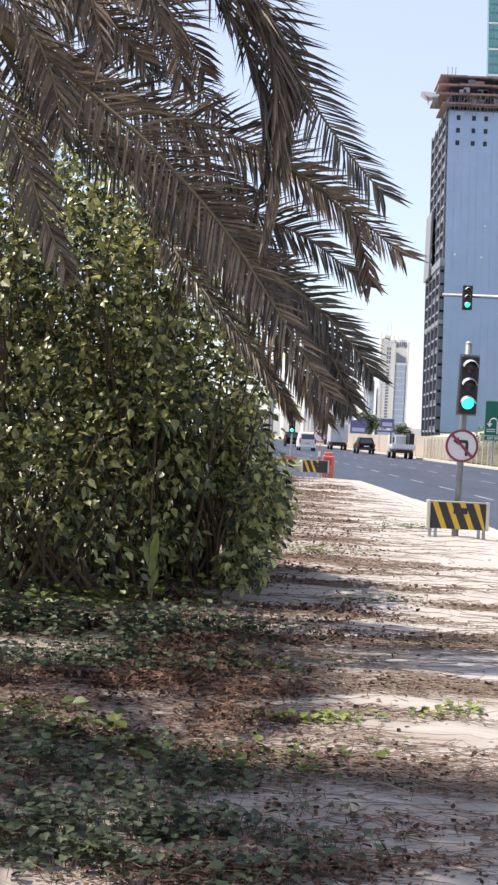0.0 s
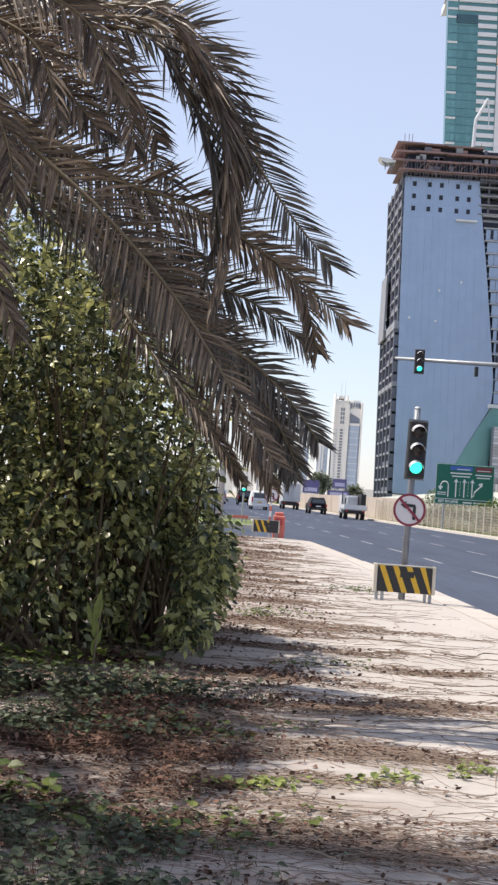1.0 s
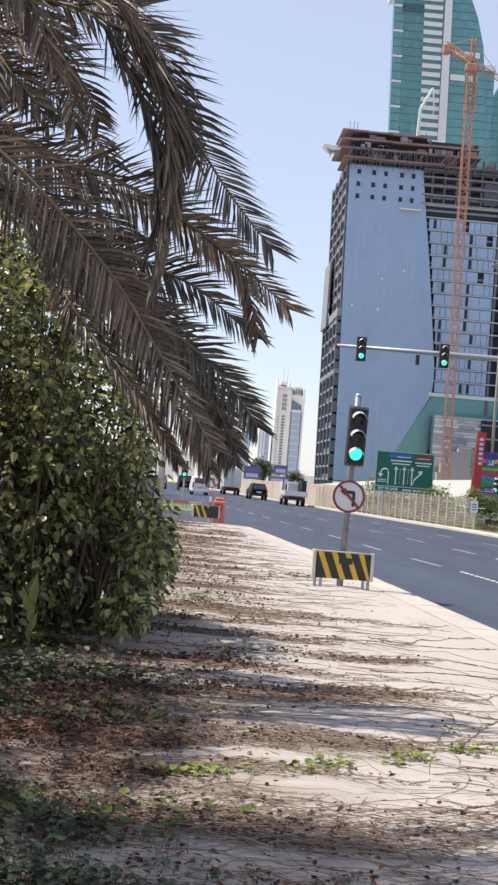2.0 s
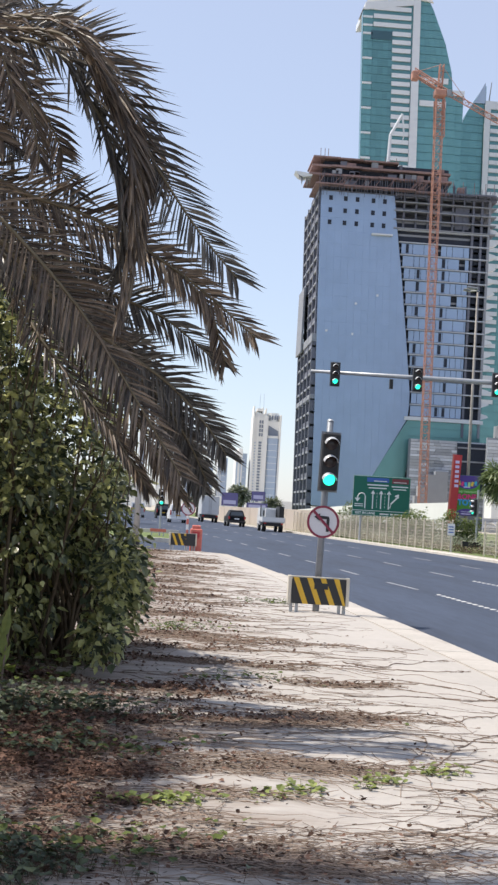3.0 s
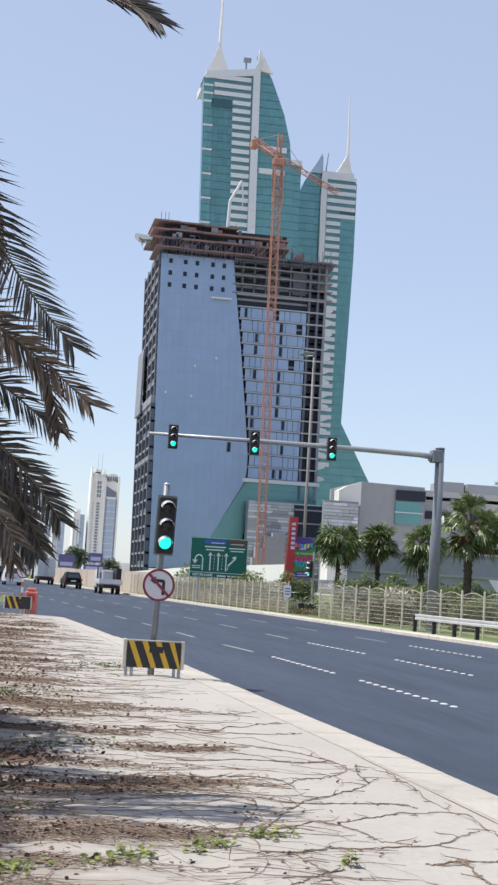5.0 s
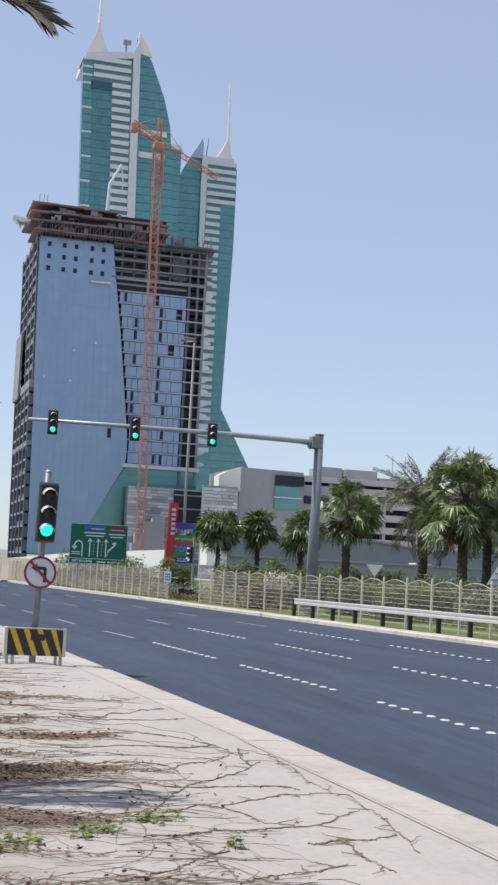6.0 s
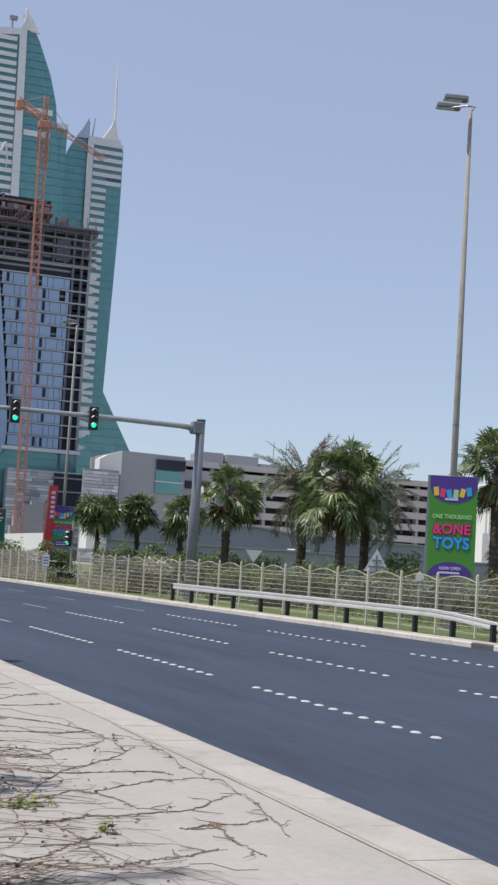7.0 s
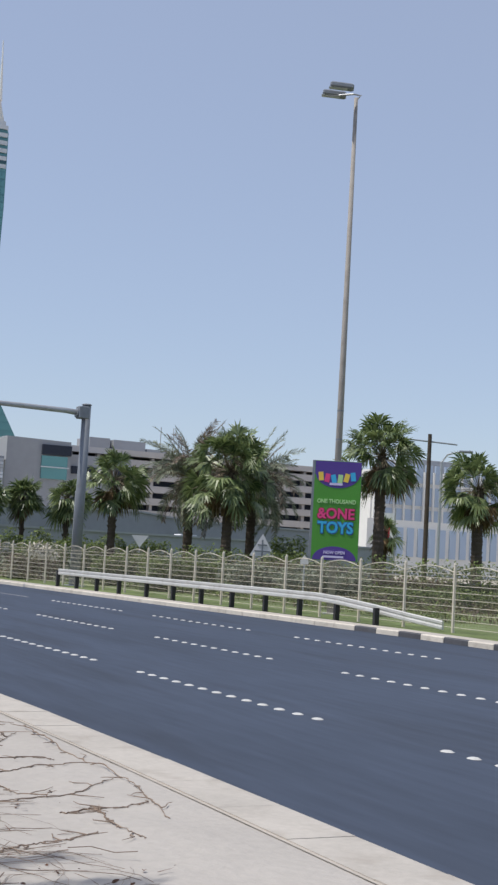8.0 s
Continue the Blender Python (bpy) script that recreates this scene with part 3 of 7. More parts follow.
# beyond the side street: kerbed island with grass, low striped board and a white barrier line
isl = Geo().slab([(-14, 64), (0.6, 64), (1.0, 65), (0.4, 78), (0.3, 79), (-14, 79)], -0.12, 0.02)
single("traffic_island", isl, M_LAWN, "grassy traffic island beyond the side street", "traffic island", kind="structure")
single("island_kerb", Geo().slab([(-14, 63.7), (0.7, 63.7), (1.2, 64.9), (0.6, 78), (0.4, 78), (0.98, 65), (0.6, 64), (-14, 64)], -0.12, 0.10), M_KERB_W, "white-painted kerb round the traffic island", "kerb", kind="structure")
single("median_wall", Geo().box(-14, 1.0, 79.0, 79.3, -0.1, 0.22), M_KERB_W, "low white concrete barrier across the island", "barrier", kind="structure")
b3 = thing("barrier_board", "low faded red board on the grass island", "barrier", pose(-0.2, 71.0, 0.0), group="striped boards")
part("board", Geo().box(-0.42, 0.42, 0, 0.04, 0.24, 0.40), M_REDOLD, b3)
for x in (-0.33, 0.3):
    part("leg", Geo().box(x - 0.03, x + 0.03, 0.04, 0.08, -0.05, 0.42), M_GALV, b3)

# ---------------------------------------------------------------- palms and the shrub of the verge
def bez(pts, t):
    """A point on a smooth line through pts (Catmull-Rom)."""
    n = len(pts) - 1
    s = min(t * n, n - 1e-6)
    i = int(s)
    u = s - i
    P = [pts[max(0, min(n, i + k))] for k in (-1, 0, 1, 2)]
    return 0.5 * ((2 * P[1]) + (P[2] - P[0]) * u + (2 * P[0] - 5 * P[1] + 4 * P[2] - P[3]) * u * u + (3 * P[1] - P[0] - 3 * P[2] + P[3]) * u ** 3)


def feather(r, pts, pairs, length, droop=0.6, width=0.024, tip=0.62, bare=0.08, roll=0.0):
    """Rachis and leaflets of one pinnate frond along pts; returns two Geos."""
    rib, leaf = Geo(), Geo()
    pts = [Vector(p) for p in pts]
    line = [bez(pts, k / 14) for k in range(15)]
    rib.tube(line, [0.024 * (1 - 0.85 * k / 14) + 0.003 for k in range(15)], 5)
    up = Vector((0, 0, 1))
    for k in range(pairs):
        t = bare + (1 - bare) * (k + 0.5) / pairs
        p = bez(pts, t)
        d = (bez(pts, min(1, t + 0.02)) - bez(pts, max(0, t - 0.02))).normalized()
        side = d.cross(up)
        side = side.normalized() if side.length > 0.05 else Vector((1, 0, 0))
        nrm = side.cross(d)
        turn = Matrix.Rotation(roll, 3, d)
        side, nrm = turn @ side, turn @ nrm
        grow = min(1.0, (t - bare) / 0.18 + 0.25) * (1 - (1 - tip) * max(0, (t - 0.55) / 0.45))
        for s in (-1, 1):
            if r.random() < 0.05:
                continue
            L = length * grow * r.uniform(0.8, 1.12)
            fwd = 0.50 + 0.55 * t * t + r.uniform(-0.08, 0.1)
            w = (side * s * r.uniform(0.8, 1.0) + d * fwd + nrm * r.uniform(0.0, 0.4) - up * r.uniform(0.05, droop) * 0.5).normalized()
            w2 = (w - up * r.uniform(0.02, droop) * 0.6 + Vector((r.uniform(-.1, .1), r.uniform(-.1, .1), 0))).normalized()
            a = p + w * L * 0.45
            b = a + w2 * L * 0.55
            across = w.cross(nrm + Vector((r.uniform(-.5, .5), r.uniform(-.5, .5), r.uniform(-.5, .5)))).normalized() * width * 0.5
            fold = w.cross(across).normalized() * width * 0.25
            leaf.add([p - across * 0.6, p + fold, p + across * 0.6, a - across, a + fold, a + across, b],
                     [(0, 1, 4, 3), (1, 2, 5, 4), (3, 4, 6), (4, 5, 6)])
    return rib, leaf


def arch(root, azim, elev, length, sag, twist=0.0, n=6):
    """Points of a frond that rises from root and bends down."""
    pts, p = [], Vector(root)
    e = elev
    for k in range(n):
        pts.append(p.copy())
        d = Vector((math.cos(azim) * math.cos(e), math.sin(azim) * math.cos(e), math.sin(e)))
        p = p + d * length / (n - 1)
        e -= sag / (n - 1) * (0.6 + 0.8 * k / n)
        azim += twist / (n - 1)
    return pts


def palm_trunk(x, y, h, r, lean=(0, 0), rings=26, seed=1):
    """Tapered trunk with rough leaf-base rings."""
    q = random.Random(seed)
    g = Geo()
    pts, rad = [], []
    for k in range(rings):
        t = k / (rings - 1)
        for off, f in ((0.0, 1.0), (0.6, 1.12)):
            tt = (k + off) / rings
            pts.append((x + lean[0] * tt * tt, y + lean[1] * tt * tt, -0.15 + (h + 0.15) * tt))
            rad.append(r * (1.15 - 0.3 * tt) * f * q.uniform(0.94, 1.06))
    return g.tube(pts, rad, 12)


def plume(r, pts, length, spread=1.0, sag=0.35, roll=1.2, width=0.024, step=0.034, bare=0.12):
    """One long frond whose two ranks of stiff leaflets stand off the rib in a shallow V; returns rib and leaflets."""
    rib, leaf = Geo(), Geo()
    pts = [Vector(p) for p in pts]
    m_ = 8 * len(pts)
    line = [bez(pts, k / m_) for k in range(m_ + 1)]
    total = sum((line[k + 1] - line[k]).length for k in range(m_))
    rib.tube(line, [0.021 * (1 - 0.86 * k / m_) + 0.003 for k in range(m_ + 1)], 5)
    up = Vector((0, 0, 1))
    pairs = int(total * (1 - bare) / step)
    for k in range(pairs):
        t = bare + (1 - bare) * (k + 0.5) / pairs
        p = bez(pts, t)
        d = (bez(pts, min(1, t + 0.02)) - bez(pts, max(0, t - 0.02))).normalized()
        side = d.cross(up)
        side = side.normalized() if side.length > 0.12 else Vector((0, -1, 0))
        turn = Matrix.Rotation(roll + 0.25 * math.sin(5 * t + roll * 9), 3, d)
        side, nrm = turn @ side, turn @ side.cross(d)
        grow = min(1.0, (t - bare) / 0.2 + 0.35) * (1 - 0.52 * max(0, (t - 0.6) / 0.4))
        for s in (-1, 1):
            if r.random() < 0.06:
                continue
            L = length * grow * r.uniform(0.82, 1.12)
            lean = 0.62 + 0.75 * t * t + r.uniform(-0.18, 0.2)
            w = (side * s * spread + d * lean + nrm * r.uniform(0.05, 0.38)).normalized()
            w = (w - up * sag * r.uniform(0.15, 0.6)).normalized()
            if r.random() < 0.07:
                w = (w + Vector((r.uniform(-.5, .5), r.uniform(-.5, .5), r.uniform(-.6, .2)))).normalized()
            w2 = (w - up * sag * r.uniform(0.2, 0.9)).normalized()
            a_, b_ = p + w * L * 0.5, p + w * L * 0.5 + w2 * L * 0.5
            flat = nrm + Vector((r.uniform(-.8, .8), r.uniform(-.8, .8), r.uniform(-.8, .8)))
            across = w.cross(flat).normalized() * width * 0.5 * r.uniform(0.75, 1.15)
            fold = w.cross(across).normalized() * width * 0.22
            leaf.add([p - across * 0.6, p + fold, p + across * 0.6, a_ - across, a_ + fold, a_ + across, b_],
                     [(0, 1, 4, 3), (1, 2, 5, 4), (3, 4, 6), (4, 5, 6)])
    return rib, leaf


def date_palm(label, x, y, h, fronds, mats, seed=3, leaf_len=0.47, group="", trunk_r=0.2):
    """Trunk, leaf bases and fronds given as lists of points."""
    q = random.Random(seed)
    t = thing("date_palm", label, "palm tree", pose(0, 0, 0), group=group)
    part("trunk", palm_trunk(x, y, h, trunk_r, seed=seed), M_BARK, t, "rough brown trunk with old leaf bases")
    for pts, kind, ll in fronds:
        rib, leaf = plume(q, pts, leaf_len * ll, 1.0, 0.3, q.uniform(0.4, 1.1), step=0.037)
        fd = part("frond", leaf, mats[kind], t)
        part("rib", rib, M_RACHIS, fd, smooth=True)
    return t


MATS = (M_FROND_DRY, M_FROND, M_FROND_FAR)
CROWN_A = (-2.95, 10.5, 4.95)
# the fronds over the verge: points (x, z) along the rib, depth, colour, spread, roll, leaflet length
OVERHANG = [
    ([(-1.85, 5.28), (-1.32, 5.15), (-0.82, 5.02), (-0.44, 4.52), (-0.22, 4.16), (0.10, 3.72), (0.42, 3.36)], 10.2, 1, 1.0, 1.25, 0.50),
    ([(-1.20, 5.16), (-0.70, 4.84), (-0.44, 4.28), (-0.37, 3.68), (-0.42, 2.95)], 9.9, 0, 0.16, 0.9, 0.46),
    ([(-1.75, 5.32), (-1.15, 5.22), (-0.66, 4.98), (-0.34, 4.46), (-0.20, 4.02)], 10.4, 0, 0.7, 1.1, 0.46),
    ([(-1.15, 5.10), (-0.66, 4.70), (-0.36, 4.20), (-0.31, 3.62), (-0.36, 3.10)], 10.0, 0, 0.20, 1.1, 0.44),
    ([(-1.25, 5.05), (-0.78, 4.66), (-0.50, 4.10), (-0.44, 3.55), (-0.50, 3.05)], 10.1, 1, 0.24, 0.7, 0.44),
    ([(-1.72, 4.22), (-1.23, 3.96), (-0.76, 3.82), (-0.31, 3.60), (0.13, 3.32), (0.60, 2.95)], 10.4, 0, 1.0, 1.35, 0.44),
    ([(-1.90, 4.30), (-0.84, 3.84), (-0.24, 3.61), (0.22, 3.24), (0.40, 2.76)], 10.7, 0, 0.8, 1.0, 0.36),
    ([(-1.70, 3.95), (-0.99, 3.52), (-0.50, 3.34), (-0.08, 3.17), (0.38, 2.82)], 11.3, 1, 0.95, 1.3, 0.42),
    ([(-1.60, 3.80), (-0.92, 3.17), (-0.45, 2.86), (-0.04, 2.60), (0.27, 2.30), (0.45, 2.06)], 10.7, 1, 1.0, 1.3, 0.40),
    ([(-1.45, 3.60), (-0.64, 2.92), (-0.15, 2.56), (0.14, 2.19), (0.32, 1.86)], 11.0, 1, 0.9, 1.1, 0.38),
    ([(-2.18, 4.32), (-1.72, 3.96), (-1.25, 3.58), (-0.74, 3.06), (-0.39, 2.59), (0.10, 1.86)], 9.9, 0, 1.0, 1.15, 0.44),
]
OVERHANG += [
    ([(-2.60, 4.20), (-2.31, 3.80), (-2.10, 3.43), (-1.92, 2.99), (-1.73, 2.62)], 9.5, 0, 0.8, 1.0, 0.38),
    ([(-2.50, 4.85), (-2.05, 4.80), (-1.72, 4.62), (-1.36, 4.25)], 10.2, 0, 0.9, 1.2, 0.42),
    ([(-2.20, 4.42), (-1.66, 4.22), (-1.06, 3.78), (-0.62, 3.42)], 10.7, 1, 1.0, 1.3, 0.44),
    ([(-1.95, 4.10), (-1.25, 3.56), (-0.78, 3.30), (-0.30, 2.87), (0.02, 2.40), (0.20, 2.02)], 11.5, 0, 0.8, 1.2, 0.36),
    ([(-2.11, 5.30), (-1.63, 5.14), (-1.26, 4.76), (-1.08, 4.12)], 10.2, 0, 0.8, 1.1, 0.44),
    ([(-2.30, 5.45), (-1.75, 5.62), (-1.35, 5.60), (-1.02, 5.40)], 10.8, 1, 0.9, 1.2, 0.40),
    ([(-2.40, 5.10), (-1.80, 4.85), (-1.25, 4.55), (-0.85, 4.10)], 11.2, 1, 1.0, 1.3, 0.42),
    ([(-2.20, 4.05), (-1.50, 3.70), (-0.95, 3.40), (-0.50, 3.00), (-0.25, 2.55)], 11.7, 1, 1.0, 1.2, 0.42),
]
OVERHANG += [
    ([(-1.75, 3.85), (-1.25, 3.35), (-0.72, 2.88), (-0.32, 2.38), (-0.03, 1.98), (0.13, 1.72)], 11.7, 0, 0.8, 1.1, 0.38),
    ([(-1.70, 3.95), (-1.20, 3.50), (-0.66, 3.02), (-0.18, 2.48), (0.10, 2.08), (0.27, 1.80)], 11.3, 1, 0.9, 1.3, 0.38),
    ([(-1.65, 3.65), (-1.15, 3.00), (-0.70, 2.50), (-0.38, 2.10), (-0.16, 1.78)], 12.3, 0, 0.7, 0.9, 0.36),
    ([(-2.45, 4.70), (-2.20, 4.45), (-1.98, 4.05), (-1.86, 3.60)], 9.8, 0, 0.8, 1.0, 0.44),
    ([(-2.50, 5.00), (-2.10, 4.95), (-1.78, 4.70), (-1.62, 4.20)], 9.9, 0, 0.8, 1.1, 0.44),
    ([(-2.40, 5.25), (-1.90, 5.18), (-1.45, 4.92), (-1.22, 4.40)], 9.8, 0, 0.8, 1.2, 0.46),
    ([(-2.55, 4.45), (-2.30, 4.25), (-2.00, 3.95), (-1.60, 3.70)], 11.0, 1, 0.9, 1.2, 0.42),
    ([(-2.30, 5.05), (-1.70, 4.95), (-1.20, 4.70), (-0.95, 4.30)], 10.6, 0, 0.9, 1.1, 0.46),
    ([(-2.75, 5.55), (-2.30, 5.62), (-1.80, 5.45), (-1.40, 5.05)], 11.8, 0, 1.0, 1.2, 0.48),
    ([(-2.75, 5.20), (-2.35, 5.15), (-1.85, 4.92), (-1.45, 4.50)], 11.6, 1, 1.0, 1.3, 0.48),
    ([(-2.80, 4.90), (-2.45, 4.75), (-2.05, 4.40), (-1.75, 3.95)], 11.9, 0, 1.0, 1.2, 0.48),
    ([(-2.70, 5.75), (-2.35, 5.95), (-1.95, 5.95), (-1.55, 5.70)], 11.4, 1, 1.0, 1.1, 0.46),
    ([(-2.75, 5.00), (-2.55, 4.60), (-2.40, 4.15), (-2.30, 3.70)], 11.2, 0, 0.9, 1.1, 0.46),
]
q = random.Random(21)
palm_a = thing("date_palm", "date palm with drooping grey-brown fronds over the sand", "palm tree", pose(0, 0, 0))
part("trunk", palm_trunk(CROWN_A[0] - 0.15, CROWN_A[1] + 0.1, CROWN_A[2], 0.2, seed=3), M_BARK, palm_a, "rough brown trunk with old leaf bases")
for xz, depth, colour, spread, roll, length in OVERHANG:
    n = len(xz)
    line = [Vector((x, depth - 0.25 * k / n, z)) for k, (x, z) in enumerate(xz)]
    rib, leaf = plume(q, [Vector(CROWN_A)] + line, length, spread, 0.5 if spread < 0.85 else 0.28, roll, bare=0.16)
    fd = part("frond", leaf, MATS[colour], palm_a)
    part("rib", rib, M_RACHIS, fd, smooth=True)
for k in range(8):
    az = radians(165 + 120 * k / 7 + q.uniform(-8, 8))
    rib, leaf = plume(q, arch(CROWN_A, az, q.uniform(0.0, 1.2), q.uniform(2.7, 3.5), q.uniform(1.6, 2.3), q.uniform(-0.3, 0.3)), 0.44, 1.0, 0.3, q.uniform(-0.4, 0.4), step=0.05)
    fd = part("frond", leaf, MATS[q.choice((0, 0, 1, 1))], palm_a)
    part("rib", rib, M_RACHIS, fd, smooth=True)

# a nearer palm whose fronds reach over the walk
CROWN_B = (-3.4, 6.9, 5.1)
fr = [([(-3.3, 7.0, 5.15), (-2.2, 6.0, 4.75), (-1.2, 5.3, 4.2), (-0.66, 5.08, 3.965), (-0.40, 5.08, 3.985), (-0.135, 5.08, 3.995), (0.11, 5.08, 3.985), (0.295, 5.08, 3.945), (0.436, 5.08, 3.88)], 1, 0.64)]
for k in range(22):
    az = radians(85 + 265 * k / 21 + q.uniform(-7, 7))
    fr.append((arch(CROWN_B, az, q.uniform(0.15, 1.2), q.uniform(2.6, 3.4), q.uniform(1.5, 2.2), q.uniform(-0.3, 0.3)), q.choice((0, 1, 1, 2)), 0.9))
# Extra fronds above the view, added to throw shade on the sand.
for az_, el_, ln_, sg_ in ((-0.3, 1.15, 2.7, 1.2), (-0.7, 1.1, 2.9, 1.5), (0.0, 0.95, 3.1, 0.9), (-1.2, 1.0, 3.0, 1.2), (-0.95, 0.9, 3.2, 1.0), (-0.5, 1.0, 3.3, 0.95), (-0.15, 1.1, 3.2, 1.1), (0.3, 1.1, 3.0, 1.0), (-1.45, 0.85, 3.2, 1.1)):
    fr.append((arch(CROWN_B, az_, el_, ln_, sg_), 1, 0.9))
date_palm("date palm with long green-grey fronds beside the walk", -3.6, 6.9, 5.1, fr, MATS, 5)


def leaf_at(g, p, d, up, size, wide=0.62, curl=0.18):
    """One heart-shaped folded leaf from p along d."""
    side = d.cross(up)
    side = side.normalized() if side.length > 1e-3 else Vector((1, 0, 0))
    n = side.cross(d).normalized()
    L, W = size, size * wide * 0.5
    a, b, c = p + d * L * 0.12, p + d * L * 0.45 - n * curl * L * 0.3, p + d * L - n * curl * L
    g.add([p, a + side * W * 0.75 + n * W * 0.25, b + side * W + n * W * 0.3, c, b - side * W + n * W * 0.3, a - side * W * 0.75 + n * W * 0.25, b],
          [(0, 1, 2, 6), (6, 2, 3), (0, 6, 4, 5), (6, 3, 4)])


def shrub(label, blobs, count, size, stems, seed, mats, dark_share=0.4):
    """Stems and branches, and leaves that fill the outer shell of several blobs."""
    q = random.Random(seed)
    t = thing("shrub", label, "shrub", pose(0, 0, 0))
    for k in range(stems):
        b = q.choice([c for c in blobs if c[3] > 0.6])
        foot = Vector((b[0] + q.uniform(-0.5, 0.5) * b[3], b[1] + q.uniform(-0.5, 0.5) * b[4], -0.1))
        top = Vector((b[0] + q.uniform(-0.8, 0.8) * b[3], b[1] + q.uniform(-0.8, 0.8) * b[4], b[2] + q.uniform(0.1, 0.85) * b[5]))
        pts = [foot.lerp(top, s) + Vector((q.uniform(-.12, .12), q.uniform(-.12, .12), 0)) * (1 if 0 < s < 1 else 0) for s in (0, .25, .5, .75, 1)]
        part("stem", Geo().tube(pts, [0.022, 0.019, 0.014, 0.010, 0.005], 5), M_STEM, t, smooth=True)
    a, d_ = Geo(), Geo()
    made = 0
    while made < count:
        b = q.choices(blobs, [x[3] * x[4] + x[4] * x[5] for x in blobs])[0]
        u = Vector((q.gauss(0, 1), q.gauss(0, 1), q.gauss(0, 1))).normalized()
        rr = q.uniform(0.62, 1.03) if q.random() < 0.68 else q.uniform(0.2, 0.8)
        lump = 1 + 0.34 * noise.noise(Vector((b[0] + u.x * 2.2, b[1] + u.y * 2.2, b[2] + u.z * 2.2)) * 1.7)
        p = Vector((b[0] + u.x * b[3] * rr * lump, b[1] + u.y * b[4] * rr * lump, b[2] + u.z * b[5] * rr * lump))
        if p.z < 0.06 or noise.noise(p * 1.9 + Vector((7, 3, 1))) < (-0.07 if b[1] < 14.9 else -0.9):
            continue
        made += 1
        out = Vector((u.x, u.y, u.z * 0.6 - 0.3)) + Vector((q.uniform(-1.1, 1.1), q.uniform(-1.1, 1.1), q.uniform(-1.0, 0.8)))
        out.normalize()
        up = Vector((q.uniform(-1, 1), q.uniform(-1, 1), 1)).normalized()
        # A random share takes the dark tone, painting shade among the leaves.
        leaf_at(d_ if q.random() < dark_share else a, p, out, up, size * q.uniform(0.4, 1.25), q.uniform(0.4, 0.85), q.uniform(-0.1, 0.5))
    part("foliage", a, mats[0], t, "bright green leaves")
    part("dark_foliage", d_, mats[1], t, "darker green leaves for the shade within")
    return t


shrub("tall bushy shrub with heart-shaped green leaves under the palm",
      [(-3.0, 13.4, 2.4, 1.7, 1.7, 2.75), (-1.75, 13.2, 2.1, 1.1, 1.2, 2.35), (-1.2, 13.6, 1.75, 0.88, 1.2, 1.95), (-0.85, 14.0, 1.3, 0.64, 1.1, 1.35), (-0.50, 15.2, 0.75, 0.42, 0.9, 0.62), (-0.75, 13.2, 0.55, 0.45, 0.6, 0.55),
       (-0.44, 12.9, 1.06, 0.27, 0.4, 0.3), (-0.52, 12.6, 0.45, 0.25, 0.35, 0.36), (-4.6, 13.0, 2.4, 1.6, 1.8, 2.4), (-2.3, 12.2, 0.8, 1.0, 0.6, 0.95), (-3.4, 15.0, 2.6, 1.9, 0.8, 2.4), (-1.6, 15.0, 1.9, 1.3, 0.7, 1.9), (-3.7, 15.3, 3.7, 1.9, 0.8, 2.0), (-2.3, 15.3, 2.8, 1.2, 0.8, 1.9)],
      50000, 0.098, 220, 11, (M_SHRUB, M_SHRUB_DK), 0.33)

# ---------------------------------------------------------------- litter, runners and creepers on the sand
def ground_z(x, y):
    return 0.012 + sand_height(x, y)


def runners(count, seed):
    """Dry creeper runners that lie across the sand towards the road."""
    q = random.Random(seed)
    g = Geo()
    for _ in range(count):
        y = 5.2 + 45 * q.random() ** 1.9
        x = -3.2 + 5.2 * q.random() ** 1.5
        reach = q.uniform(0.4, 2.4)
        if q.random() < 0.2:
            reach *= 1.6
        a = q.gauss(0.0, 0.16) if q.random() < 0.8 else q.uniform(-1.4, 1.4)
        p = Vector((x, y, 0))
        pts = []
        step = 0.12
        bend = q.gauss(0, 0.07)
        for k in range(int(reach / step)):
            if p.x > strip_inner(p.y) - 0.25 - (0.9 if y < 12 else 0.0):
                break
            pts.append((p.x, p.y, ground_z(p.x, p.y) + 0.006 + 0.012 * q.random()))
            a += bend + q.gauss(0, 0.27)
            a *= 0.97
            p += Vector((math.cos(a), math.sin(a), 0)) * step
        if len(pts) > 2:
            r = q.uniform(0.0012, 0.0034) * (0.5 + 0.05 * min(y, 22))
            g.tube(pts, [r * (1 - 0.5 * k / len(pts)) for k in range(len(pts))], 4, cap=False)
    return g


single("dry_runners", runners(1500, 31), M_RUNNER, "thin dry brown creeper runners lying over the sand", "vines", kind="stuff")

